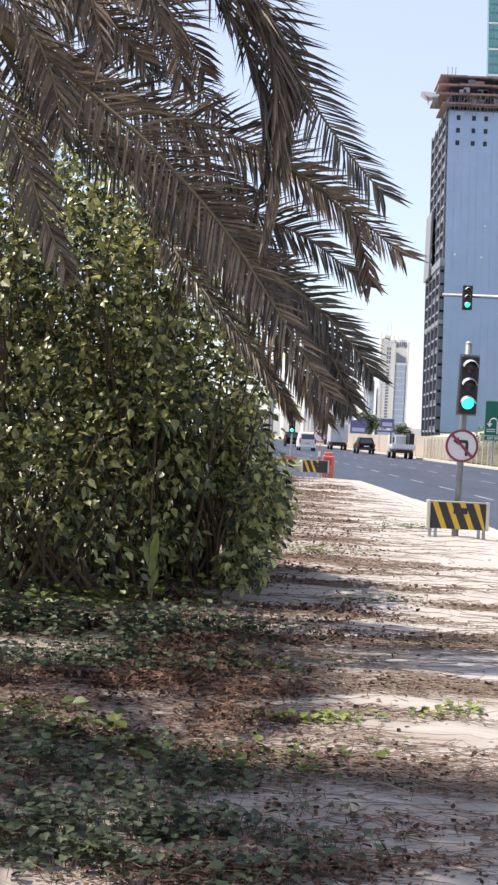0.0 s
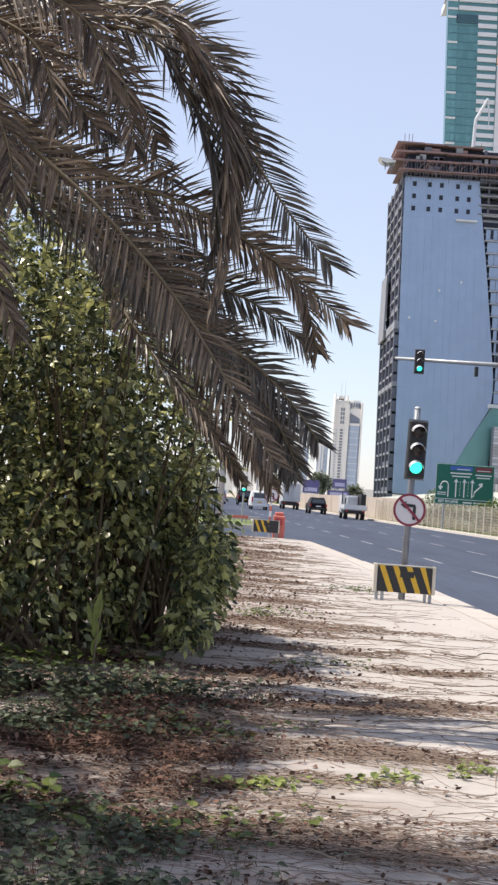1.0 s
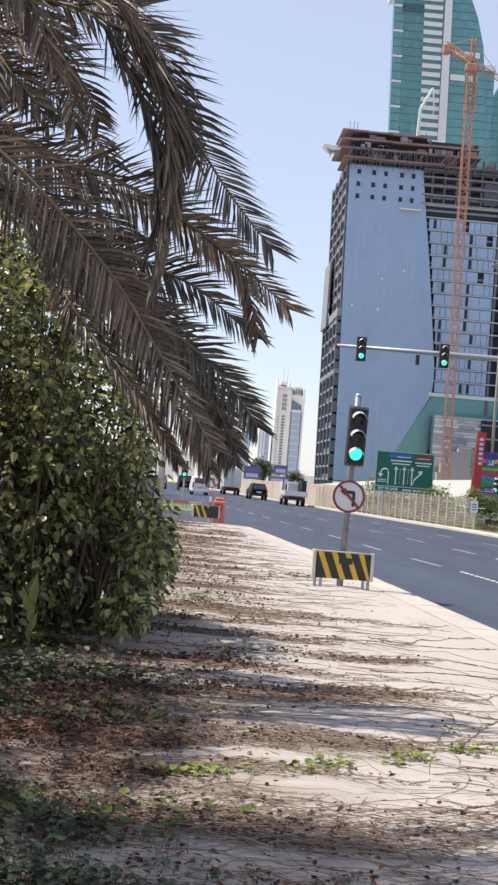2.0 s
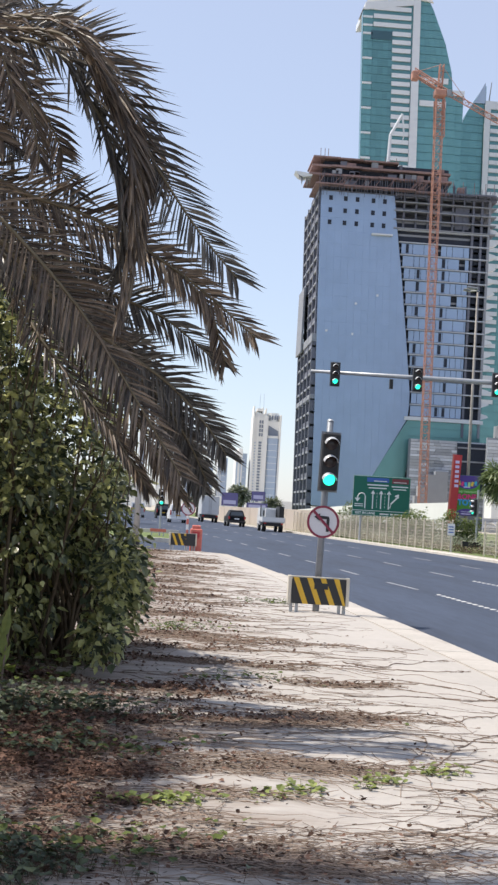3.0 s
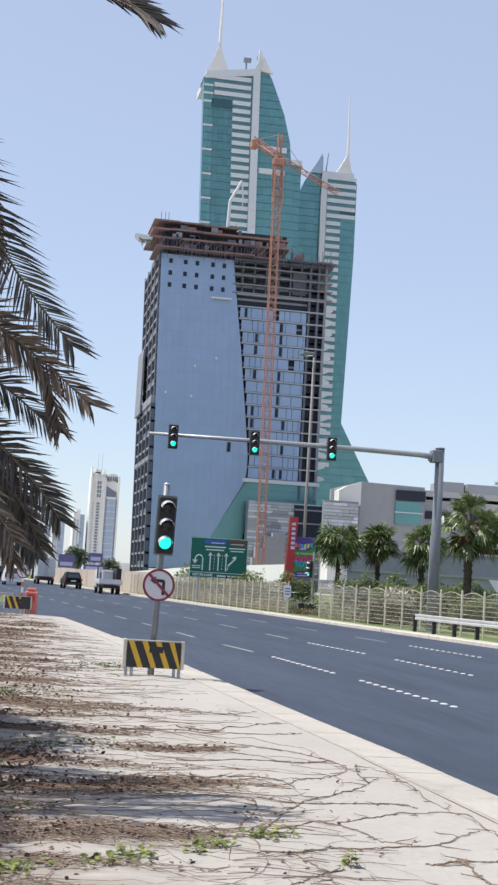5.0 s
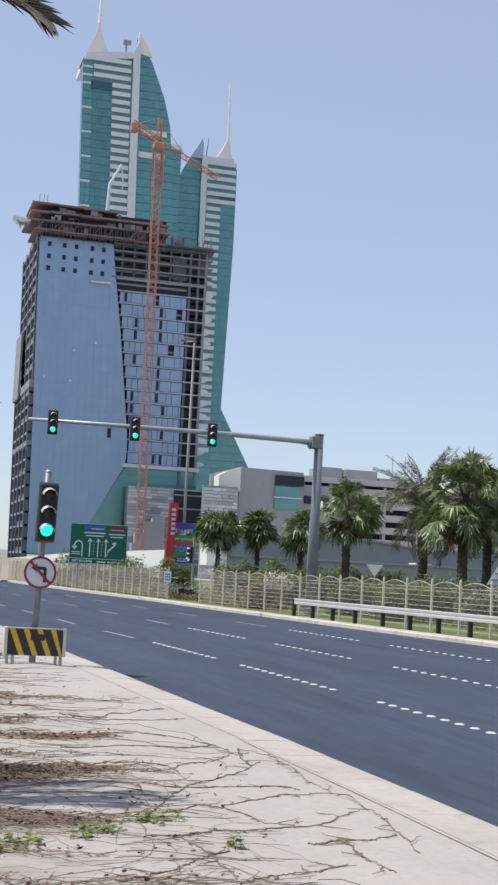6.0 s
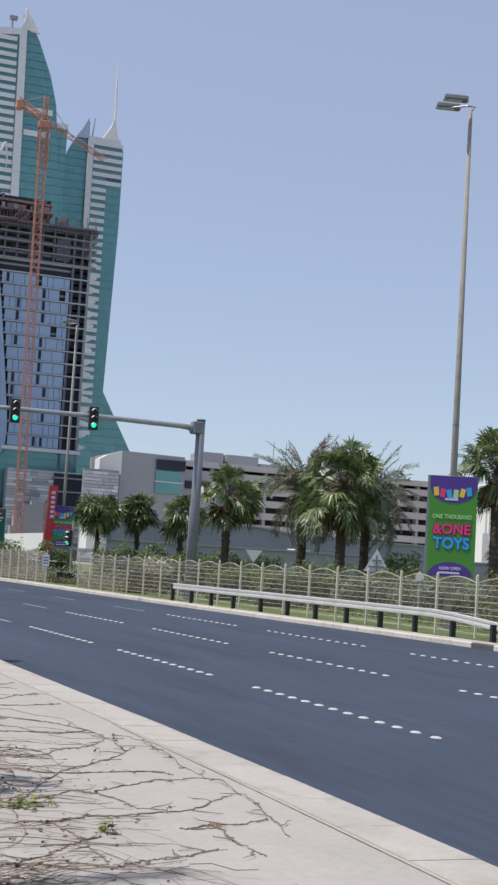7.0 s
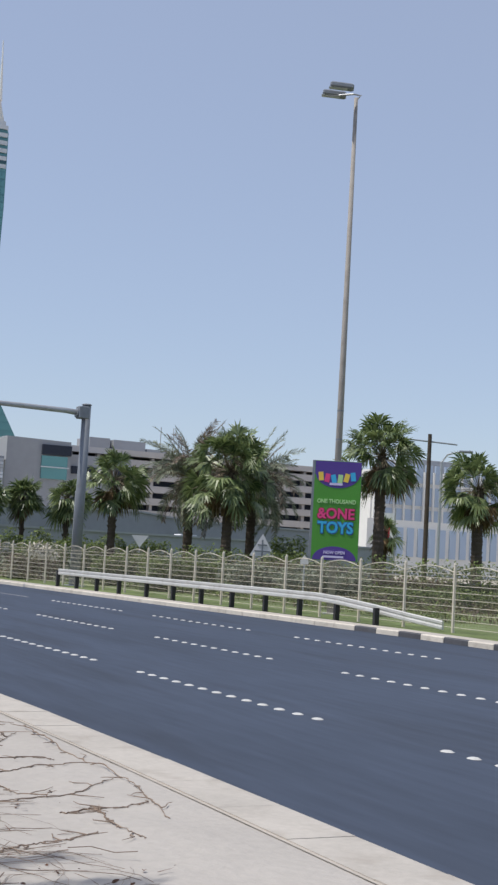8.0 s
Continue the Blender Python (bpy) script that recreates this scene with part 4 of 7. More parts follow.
# long runners that wander out to the kerb
LONG = [[(1.85, 13.23), (2.47, 13.33), (2.95, 13.14), (3.26, 12.74), (3.31, 12.13), (3.04, 11.57), (2.61, 11.18), (2.21, 10.93)],
        [(1.88, 8.93), (2.13, 9.58), (2.51, 10.27), (2.9, 10.72), (3.42, 11.51)],
        [(3.47, 12.48), (3.29, 11.7), (3.27, 11.3)],
        [(2.08, 10.25), (2.57, 10.04), (3.08, 10.11), (3.34, 10.08)],
        [(2.51, 9.39), (3.0, 9.58), (3.52, 9.78)],
        [(3.61, 11.94), (3.56, 10.94), (3.57, 10.09), (3.56, 9.01), (3.48, 8.4), (3.36, 7.76)],
        [(1.74, 8.15), (2.04, 8.25), (2.44, 8.41), (2.93, 8.63), (3.48, 9.14)],
        [(1.95, 8.87), (2.34, 9.32), (2.6, 9.0), (2.81, 8.63)],
        [(1.34, 6.98), (1.57, 7.16), (1.8, 7.4), (2.14, 7.79)]]
LONG += [[(2.99, 8.18), (2.96, 7.92), (2.93, 7.53), (2.97, 7.17)],
        [(1.99, 6.94), (2.24, 7.13), (2.53, 7.28), (2.76, 7.4)],
        [(1.7, 8.99), (1.99, 9.79), (2.02, 10.09)],
        [(1.87, 8.2), (1.99, 7.8), (1.98, 7.35), (1.98, 7.02)],
        [(2.73, 8.03), (3.09, 8.13), (3.41, 8.23)],
        [(2.07, 14.83), (2.5, 14.76), (3.19, 15.57), (3.44, 15.81)],
        [(1.73, 12.27), (2.38, 12.46), (2.98, 12.54), (3.29, 12.7)],
        [(1.6, 11.34), (2.07, 11.38), (2.44, 11.22), (2.63, 10.78)]]
LONG += [[(1.0, 14.2), (2.0, 14.6), (3.0, 14.5), (3.5, 14.9)], [(0.6, 16.8), (1.8, 17.0), (2.9, 16.7), (3.4, 17.1)]]
lg = Geo()
q = random.Random(5)
for pts in LONG:
    P = [Vector((x, y, 0)) for x, y in pts]
    line = []
    m_ = len(P) * 12
    for k in range(m_):
        p = bez(P, k / (m_ - 1))
        p += Vector((q.gauss(0, 0.008), q.gauss(0, 0.012), 0))
        line.append((p.x, p.y, ground_z(p.x, p.y) * (1 if p.x < strip_inner(p.y) else 0) + 0.012))
    lg.tube(line, [q.uniform(0.0035, 0.0075) * (1 - 0.4 * k / m_) for k in range(m_)], 5, cap=False)
    for k in range(4, m_ - 3, 6):
        a = Vector(line[k])
        d = Vector((q.uniform(-1, 1), q.uniform(-1, 1), 0)).normalized()
        L = q.uniform(0.02, 0.09)
        seg = [a + d * s * L + Vector((q.gauss(0, 0.012), q.gauss(0, 0.012), 0.003)) * s for s in range(4)]
        lg.tube(seg, [0.004, 0.0035, 0.003, 0.0015], 4, cap=False)
single("creeper_runners", lg, M_RUNNER, "long brown creeper stems running out to the kerb", "vines", kind="stuff")


def clump(x, y):
    """How thick the litter lies, 0 to 1, in streaks drawn out across the verge."""
    p = Vector((x * 0.75, y * 1.5, 5))
    v = 0.5 + 0.75 * noise.noise(p) + 0.42 * noise.noise(p * 2.7) + 0.25 * noise.noise(p * 6.5)
    return max(0.0, min(1.0, 1.9 * (v - 0.36)))


def litter(count, seed, y0, y1, edge, small, big):
    """Dead leaves and frond scraps heaped in clumps, thickest under the trees."""
    q = random.Random(seed)
    g = Geo()
    made = 0
    while made < count:
        x, y = q.uniform(-3.6, 3.0), q.uniform(y0, y1)
        wide = 1 / (1 + math.exp((x - edge) * 2.6))
        c = clump(x, y)
        if q.random() > (0.005 + 0.995 * wide) * (0.02 + 0.98 * c * c):
            continue
        made += 1
        z = ground_z(x, y) + q.uniform(0.003, 0.02 + 0.07 * c * wide)
        a = q.uniform(0, 6.28)
        d = Vector((math.cos(a), math.sin(a), q.uniform(-0.4, 0.6))).normalized()
        if q.random() < 0.35:
            L = q.uniform(0.05, 0.22)
            s = Vector((-d.y, d.x, 0)) * 0.005
            p = Vector((x, y, z))
            e = p + Vector((d.x, d.y * 0.5, q.uniform(-0.05, 0.12))) * L
            g.add([p - s, p + s, e + s * 0.3, e - s * 0.3], [(0, 1, 2, 3)])
        else:
            leaf_at(g, Vector((x, y, z)), d, Vector((q.uniform(-.8, .8), q.uniform(-.8, .8), 1)).normalized(), q.uniform(small, big) * min(1.0, 0.4 + y / 14), q.uniform(0.4, 0.9), q.uniform(-0.4, 0.6))
    return g


def mats(seed):
    """Tangled bands of dead creeper, drawn out towards the road."""
    q = random.Random(seed)
    g, lv = Geo(), Geo()
    heaps = [(1.15, 10.6), (0.72, 10.45), (1.75, 13.1), (0.3, 8.55), (1.0, 8.75), (0.2, 14.5), (0.1, 17.2), (0.35, 20.5), (0.5, 25.0), (0.1, 6.6), (0.5, 6.3), (-0.2, 9.6), (1.5, 11.0)]
    for k_ in range(115 + len(heaps)):
        y = 6.2 + 42 * q.random() ** 1.6
        cx = q.uniform(-2.6, 1.3) if y < 14 else q.uniform(-1.5, 1.4)
        sx, sy = q.uniform(0.25, 0.8), q.uniform(0.03, 0.10) * (1 + y / 25)
        heap = k_ >= 115
        if heap:
            cx, y = heaps[k_ - 115]
            sx, sy = 0.32, 0.11
        for k in range(300 if heap else int(130 * sx + 30)):
            x, yy_ = cx + q.gauss(0, sx), y + q.gauss(0, sy)
            if x > strip_inner(yy_) - 0.7 or x > 2.4:
                continue
            z = ground_z(x, yy_)
            if q.random() < 0.45:
                a = q.gauss(0, 0.5)
                L = q.uniform(0.1, 0.4)
                pts = [(x + math.cos(a) * L * s, yy_ + math.sin(a) * L * s + q.gauss(0, 0.01), z + 0.01 + 0.03 * q.random()) for s in (0, 0.33, 0.66, 1)]
                g.tube(pts, q.uniform(0.002, 0.004) * (0.7 + 0.03 * y), 3, cap=False)
            else:
                a = q.uniform(0, 6.28)
                leaf_at(lv, Vector((x, yy_, z + q.uniform(0.005, 0.05))), Vector((math.cos(a), math.sin(a), q.uniform(-.1, .5))).normalized(), Vector((q.uniform(-.7, .7), q.uniform(-.7, .7), 1)).normalized(), q.uniform(0.015, 0.036) * (1 + y / 30), q.uniform(0.5, 0.9), q.uniform(-0.2, 0.4))
    return g, lv


mat_stems, mat_leaves = mats(43)
single("dead_creeper_stems", mat_stems, M_RUNNER, "tangled dead creeper stems in bands on the sand", "vines", kind="stuff")
single("dead_creeper_leaves", mat_leaves, M_LITTER, "curled reddish-brown creeper leaves in bands", "leaf litter", kind="stuff")
single("leaf_litter", litter(52000, 41, 4.6, 12.5, 0.0, 0.016, 0.05), M_LITTER, "reddish-brown dead leaves and frond scraps on the sand", "leaf litter", kind="stuff")
single("leaf_litter", litter(9500, 42, 12.5, 30.0, 0.7, 0.025, 0.06), M_LITTER, "thin drifts of brown leaves on sunlit sand", "leaf litter", kind="stuff")


def creeper(name, label, path, spread, count, size, seed, high=0.12, leaf=None):
    """Low green leaves standing along a path of (x, y)."""
    q = random.Random(seed)
    t = thing(name, label, "creeper", pose(0, 0, 0))
    P = [Vector((x, y, 0)) for x, y in path]
    leaves, stems = Geo(), Geo()
    for _ in range(count):
        p = bez(P, q.random()) + Vector((q.gauss(0, spread), q.gauss(0, spread * 0.7), 0))
        if noise.noise(Vector((p.x * 3, p.y * 3, seed))) < -0.15:
            continue
        z = ground_z(p.x, p.y)
        h = q.uniform(0.01, high) * q.uniform(0.4, 1)
        top = Vector((p.x + q.uniform(-.04, .04), p.y + q.uniform(-.04, .04), z + h))
        a = q.uniform(0, 6.28)
        leaf_at(leaves, top, Vector((math.cos(a), math.sin(a), q.uniform(-0.2, 0.6))).normalized(), Vector((q.uniform(-.4, .4), q.uniform(-.4, .4), 1)).normalized(), size * q.uniform(0.6, 1.3), q.uniform(0.7, 0.95), q.uniform(0, 0.3))
        stems.tube([(p.x, p.y, z), top], [0.0018, 0.001], 3, cap=False)
    part("foliage", leaves, leaf or M_VINE, t, "dark dusty leaves deepened for the shade" if leaf is M_SHRUB_DK else "fresh green round leaves")
    part("stem_tangle", stems, M_STEM, t)


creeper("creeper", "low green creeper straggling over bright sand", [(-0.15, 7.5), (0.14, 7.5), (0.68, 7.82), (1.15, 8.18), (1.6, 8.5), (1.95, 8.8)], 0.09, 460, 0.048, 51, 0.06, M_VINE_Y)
creeper("creeper", "leafy green creeper patch in the palm's shade", [(-2.2, 7.3), (-1.7, 7.0), (-1.2, 6.8), (-0.95, 6.3)], 0.2, 260, 0.075, 52, 0.2)
creeper("creeper", "green creeper at the foot of the shrub", [(-2.6, 11.3), (-2.0, 11.6), (-1.4, 12.0), (-1.2, 12.4)], 0.3, 420, 0.08, 53, 0.25)
creeper("creeper", "sparse green creeper on open sand", [(0.4, 13.0), (1.0, 13.3), (1.4, 13.1)], 0.18, 120, 0.05, 54, 0.08)
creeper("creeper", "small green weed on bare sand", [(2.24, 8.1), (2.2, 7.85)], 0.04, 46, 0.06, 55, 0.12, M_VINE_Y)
creeper("creeper", "small green weed beside a dry runner", [(2.06, 10.62), (2.16, 10.62)], 0.06, 40, 0.05, 56, 0.08)
creeper("creeper", "dusty creeper leaves among dead leaves", [(-1.0, 9.0), (-0.4, 8.9), (0.1, 9.3)], 0.25, 170, 0.055, 57, 0.10)
# The dark leaf colour of the next four also carries the ground's shade.
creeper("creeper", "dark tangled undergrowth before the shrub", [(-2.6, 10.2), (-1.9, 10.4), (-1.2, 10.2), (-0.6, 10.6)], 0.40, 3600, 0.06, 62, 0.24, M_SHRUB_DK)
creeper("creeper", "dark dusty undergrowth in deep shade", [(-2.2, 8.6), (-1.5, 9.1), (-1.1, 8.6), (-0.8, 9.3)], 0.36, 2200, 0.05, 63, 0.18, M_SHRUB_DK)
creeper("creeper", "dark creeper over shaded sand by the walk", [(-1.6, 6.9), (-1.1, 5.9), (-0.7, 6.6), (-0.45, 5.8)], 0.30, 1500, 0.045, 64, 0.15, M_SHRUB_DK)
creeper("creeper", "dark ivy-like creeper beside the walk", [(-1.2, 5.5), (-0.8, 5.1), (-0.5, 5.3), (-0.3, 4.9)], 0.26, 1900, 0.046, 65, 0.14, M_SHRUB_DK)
creeper("creeper", "yellowing creeper by the palm's shade", [(-0.6, 6.2), (-0.2, 6.5), (0.2, 6.9)], 0.22, 150, 0.055, 58, 0.10)
creeper("creeper", "patch of creeper by the striped board", [(1.6, 24.2), (2.0, 24.5), (2.3, 24.1)], 0.16, 150, 0.06, 59, 0.10)
creeper("creeper", "dry yellow-green creeper strip on the sand", [(-0.6, 17.4), (0.2, 18.2), (0.6, 18.6)], 0.3, 260, 0.06, 60, 0.10)

plant = thing("young_plant", "young upright plant with long pale green leaves", "plant", pose(-1.32, 12.0, 0.0))
q = random.Random(9)
for k in range(5):
    g = Geo()
    a = q.uniform(-0.6, 0.6) + 1.57
    leaf_at(g, Vector((0, 0, 0.1 + 0.08 * k)), Vector((q.uniform(-0.4, 0.5), -0.2, 1.0)).normalized(), Vector((0.2, -1, 0.1)), 0.16 + 0.03 * k, 0.3, 0.2)
    part("leaf", g, M_VINE_Y, plant)
part("stem", Geo().tube([(0, 0, -0.05), (0.02, 0, 0.3), (0.05, 0, 0.55)], [0.012, 0.01, 0.005], 5), M_RUNNER, plant)

# ---------------------------------------------------------------- far roadside: rail, fence, gantry, signs
def facing(x, y, z=0.0):
    """A pose at a spot whose front looks back at the walk."""
    return pose(x, y, z, 0, 0, -math.degrees(math.atan2(x, y)))


FENCE = [(20, 20.8), (27, 20.3), (30, 20.0), (33, 19.65), (37, 19.35), (43, 18.9), (50, 18.55), (60, 17.6), (68, 16.8), (80, 15.5), (90, 14.6), (105, 13.3), (125, 11.9)]
RAIL = [(29.2, 19.2), (30.4, 19.05), (32.8, 18.95), (37.3, 18.65), (41, 18.25), (45.2, 17.85), (48, 17.4), (53.4, 17.0), (54, 16.95)]

# guardrail
rail_t = thing("guardrail", "pale steel guardrail on short dark posts", "guardrail", pose(0, 0, 0))
pro = [(0.0, 0.53), (0.03, 0.55), (0.03, 0.61), (0.012, 0.65), (0.03, 0.69), (0.03, 0.75), (0.0, 0.77)]
g = Geo()
stops = [(19.9, 29.4, -0.46), (19.55, 30.4, -0.34), (19.22, 31.8, -0.18), (18.96, 33.3, -0.05)] + [(along(RAIL, y), y, 0.0) for y in np.arange(34.4, 54.1, 1.0)]
rows = []
for x, y, dz in stops:
    rows.append([(x - o_, y, z + dz) for o_, z in pro] + [(x + 0.03, y, z + dz) for o_, z in reversed(pro)])
k_ = len(rows[0])
g.v = [p for r in rows for p in r]
g.f = [(i * k_ + j, i * k_ + (j + 1) % k_, (i + 1) * k_ + (j + 1) % k_, (i + 1) * k_ + j) for i in range(len(rows) - 1) for j in range(k_)] + [tuple(range(k_)), tuple(range((len(rows) - 1) * k_, len(rows) * k_))]
part("rail_beam", g, M_RAIL, rail_t, "pale ribbed steel beam")
for y in np.arange(31.47, 54, 2.02):
    x = along(RAIL, y)
    part("rail_post", Geo().box(x + 0.03, x + 0.17, y - 0.06, y + 0.06, -0.1, 0.72 if y > 34 else 0.66 if y > 33 else 0.50), M_BLACK, rail_t)

# fence: posts, wires and a bowed top in bays
fence = thing("fence", "cream steel roadside fence with bowed top wires", "fence", pose(0, 0, 0))
post_mesh = Geo().box(-0.035, 0.035, -0.035, 0.035, -0.1, 1.78, bev=0.008).add([(-0.035, -0.035, 1.78), (0.035, -0.035, 1.78), (0.035, 0.035, 1.78), (-0.035, 0.035, 1.78), (0, 0, 1.86)], [(0, 1, 4), (1, 2, 4), (2, 3, 4), (3, 0, 4)]).mesh("fence_post", M_FENCE)
ys_, y = [], 21.0
while y < 124:
    ys_.append(y)
    y += 2.05 if y < 60 else 1.75
GAP = (69.3, 73.2)
for i, y in enumerate(ys_):
    if GAP[0] < y < GAP[1]:
        continue
    ob = new("fence_post", post_mesh)
    ob.parent = fence
    ob.location = (along(FENCE, y), y, 0)
    if i + 1 < len(ys_) and not GAP[0] < ys_[i + 1] < GAP[1]:
        a, b = Vector((along(FENCE, y), y, 0)), Vector((along(FENCE, ys_[i + 1]), ys_[i + 1], 0))
        pan = Geo()
        up = lambda s, z: a.lerp(b, s) + Vector((0, 0, z))
        thick = 0.007 if y < 60 else 0.007
        for z in (0.16, 0.34, 0.52, 0.70, 0.88, 1.06, 1.24, 1.42, 1.54):
            pan.tube([up(0, z), up(1, z)], thick, 4, cap=False)
        pan.tube([up(s, 1.58 + 0.17 * math.sin(math.pi * s)) for s in np.linspace(0, 1, 7)], thick * 1.6, 4, cap=False)
        bars = int((b - a).length / (0.055 if y < 62 else 0.075))
        for k in range(1, bars):
            s = k / bars
            pan.tube([up(s, 0.12), up(s, 1.62 + 0.17 * math.sin(math.pi * s))], 0.0022 if y < 62 else 0.0045, 3, cap=False)
        part("mesh_panel", pan, M_FENCE, fence)

# kerb stones along the far side
kerb = tagged(new("kerb"), "painted black and cream kerb stones along the far verge", "kerb", kind="structure")
y = 18.0
i = 0
while y < 75:
    L = 0.98
    x0, x1 = along(FAR_EDGE, y), along(FAR_EDGE, y + L)
    g = Geo()
    w = 0.15
    g.add([(x0, y, -0.12), (x1, y + L, -0.12), (x1, y + L, 0.015), (x0, y, 0.015), (x0 + 0.03, y, 0.04), (x1 + 0.03, y + L, 0.04), (x0 + w, y, 0.04), (x1 + w, y + L, 0.04), (x0 + w, y, -0.12), (x1 + w, y + L, -0.12)],
          [(0, 3, 2, 1), (3, 4, 5, 2), (4, 6, 7, 5), (6, 8, 9, 7), (0, 8, 6, 4, 3), (1, 2, 5, 7, 9)])
    part("kerb_stone", g, M_KERB_B if (i % 2 == 0 and y < 31) else M_KERB_W, kerb)
    y += 1.0
    i += 1
far_k = Geo()
for y in np.arange(75, 250, 5.0):
    x0, x1 = along(FAR_EDGE, y), along(FAR_EDGE, y + 5)
    far_k.add([(x0, y, -0.12), (x1, y + 5, -0.12), (x1, y + 5, 0.04), (x0, y, 0.04), (x0 + 0.16, y, 0.04), (x1 + 0.16, y + 5, 0.04)], [(0, 3, 2, 1), (3, 4, 5, 2)])
part("kerb_run", far_k, M_KERB_W, kerb)

# road studs and dashes
stud = Geo()
ring = [(0.07 * math.cos(a), 0.085 * math.sin(a)) for a in np.linspace(0, 2 * math.pi, 8, endpoint=False)]
stud.add([(x, y_, 0.0) for x, y_ in ring] + [(x * 0.6, y_ * 0.6, 0.014) for x, y_ in ring], [(k, (k + 1) % 8, (k + 1) % 8 + 8, k + 8) for k in range(8)] + [tuple(range(8, 16))])
stud_mesh = stud.mesh("road_stud", M_PAINT)
FIRST = [(6.1, 6.75), (14.1, 7.3), (22.2, 7.5)]
for lane, (line, (y0, step_)) in enumerate(zip(LANES, FIRST)):
    y = y0
    while y < 200:
        if y < (33 if lane == 0 else 42):
            for k in range(-1 if lane == 0 and y < 14 else 0, (12, 12, 13)[lane]):
                yy_ = y + 4.8 * k / 11
                ob = new("road_stud", stud_mesh)
                ob.parent = road
                ob.location = (along(line, yy_), yy_, ROAD_Z + 0.002)
        else:
            g = Geo()
            long_ = 3.0
            a, b = along(line, y), along(line, y + long_)
            g.add([(a - 0.06, y, ROAD_Z + 0.005), (a + 0.06, y, ROAD_Z + 0.005), (b + 0.06, y + long_, ROAD_Z + 0.005), (b - 0.06, y + long_, ROAD_Z + 0.005)], [(0, 1, 2, 3)])
            part("lane_dash", g, M_PAINTWORN, road)
        y += step_ + (0.9 if y < 7 else 0)

# signal gantry
gan = thing("signal_gantry", "tall grey mast with a long arm carrying three green signals", "traffic light", pose(18.55, 56.0, 0.0))
part("mast", Geo().rod((0, 0, -0.1), (0.05, 0, 7.95), 0.235, 0.19, 16), M_POLE, gan, "grey steel mast", smooth=True)
part("mast_cap", Geo().rod((0.05, 0, 7.95), (0.05, 0, 8.0), 0.24, 0.16, 16), M_POLE, gan)
part("base_plate", Geo().box(-0.4, 0.4, -0.4, 0.4, -0.08, 0.05, bev=0.01), M_GALV, gan)
part("arm", Geo().tube([(0, 0, 7.55), (-0.9, 0, 7.62), (-4, 0, 7.66), (-8, 0, 7.66), (-12.75, 0, 7.64)], [0.135, 0.12, 0.11, 0.095, 0.065], 12), M_GALV, gan, "long tapering steel arm", smooth=True)
part("arm_collar", Geo().box(-0.36, 0.12, -0.26, 0.26, 7.32, 7.86, bev=0.03), M_POLE, gan)
part("arm_flange", Geo().rod((-0.42, 0, 7.58), (-0.36, 0, 7.57), 0.22, n=14), M_POLE, gan)
for dx in (-11.75, -8.26, -4.88):
    hd = signal_head(gan, 0.40, 0.98)
    hd.location = (dx, -0.24, 7.55)
part("blank_signal", Geo().box(-9.42, -9.28, -0.2, 0.0, 7.1, 7.5), M_BLACK, gan)

# second signal post on the far side, with its striped board
fs = thing("traffic_signal", "far kerbside signal seen edge-on beside the fence", "traffic light", facing(18.6, 79.0))
part("post", Geo().rod((0, 0, -0.1), (0, 0, 3.7), 0.06, n=10), M_GALV, fs)
hb = signal_head(fs, 0.4, 0.98)
hb.location = (-0.22, -0.05, 2.65)
hb.rotation_euler = (0, 0, radians(-50))
fb = thing("barrier_board", "dark board on orange legs by the far kerb", "barrier", facing(17.75, 76.5), group="striped boards")
part("board", Geo().box(-0.5, 0.55, 0, 0.03, 0.25, 0.62), M_BARBLACK, fb)
for x in (-0.55, 0.5):
    part("leg", Geo().box(x - 0.03, x + 0.03, 0.03, 0.09, -0.1, 0.65), M_BEIGE, fb)
wp = thing("notice_sign", "small white notice on a thin post at the fence", "sign", facing(16.0, 74.0))
part("post", Geo().rod((0, 0, -0.1), (0, 0, 1.6), 0.025, n=8), M_GALV, wp)
board_ = part("plate", Geo().box(-0.2, 0.2, -0.03, -0.01, 0.95, 1.6), M_WHITE, wp)
for z in (1.12, 1.27, 1.42):
    part("line", Geo().box(-0.14, 0.14, -0.036, -0.028, z - 0.03, z + 0.03), M_BLUESIGN, board_)

# green lane sign
gs = thing("direction_sign", "green lane direction sign with white arrows", "road sign", facing(15.08, 93.0, -0.22) @ Matrix.Scale(1.134, 4))
plate = part("plate", Geo().box(-1.76, 1.76, 0, 0.08, 1.76, 4.24, bev=0.02), M_GREENSIGN, gs, "green enamel plate")
for x in (-1.2, 1.2):
    part("post", Geo().rod((x, 0.15, -0.1), (x, 0.15, 4.1), 0.07, n=10), M_GALV, gs)
def bars(parent, mat, boxes, y=-0.008):
    for x0, x1, z0, z1 in boxes:
        part("bar", Geo().box(x0, x1, y, 0.004, z0, z1), mat, parent)
bars(plate, M_SIGNWHITE, [(-1.74, 1.74, 2.08, 2.11), (-1.74, 1.74, 4.20, 4.22), (-1.74, 1.74, 1.78, 1.80), (-1.75, -1.73, 1.78, 4.22), (1.73, 1.75, 1.78, 4.22)])
bars(plate, M_BLUESIGN, [(-0.92, 0.42, 3.86, 4.12)])
bars(plate, M_BRICKSIGN, [(0.62, 1.62, 3.82, 4.12)])
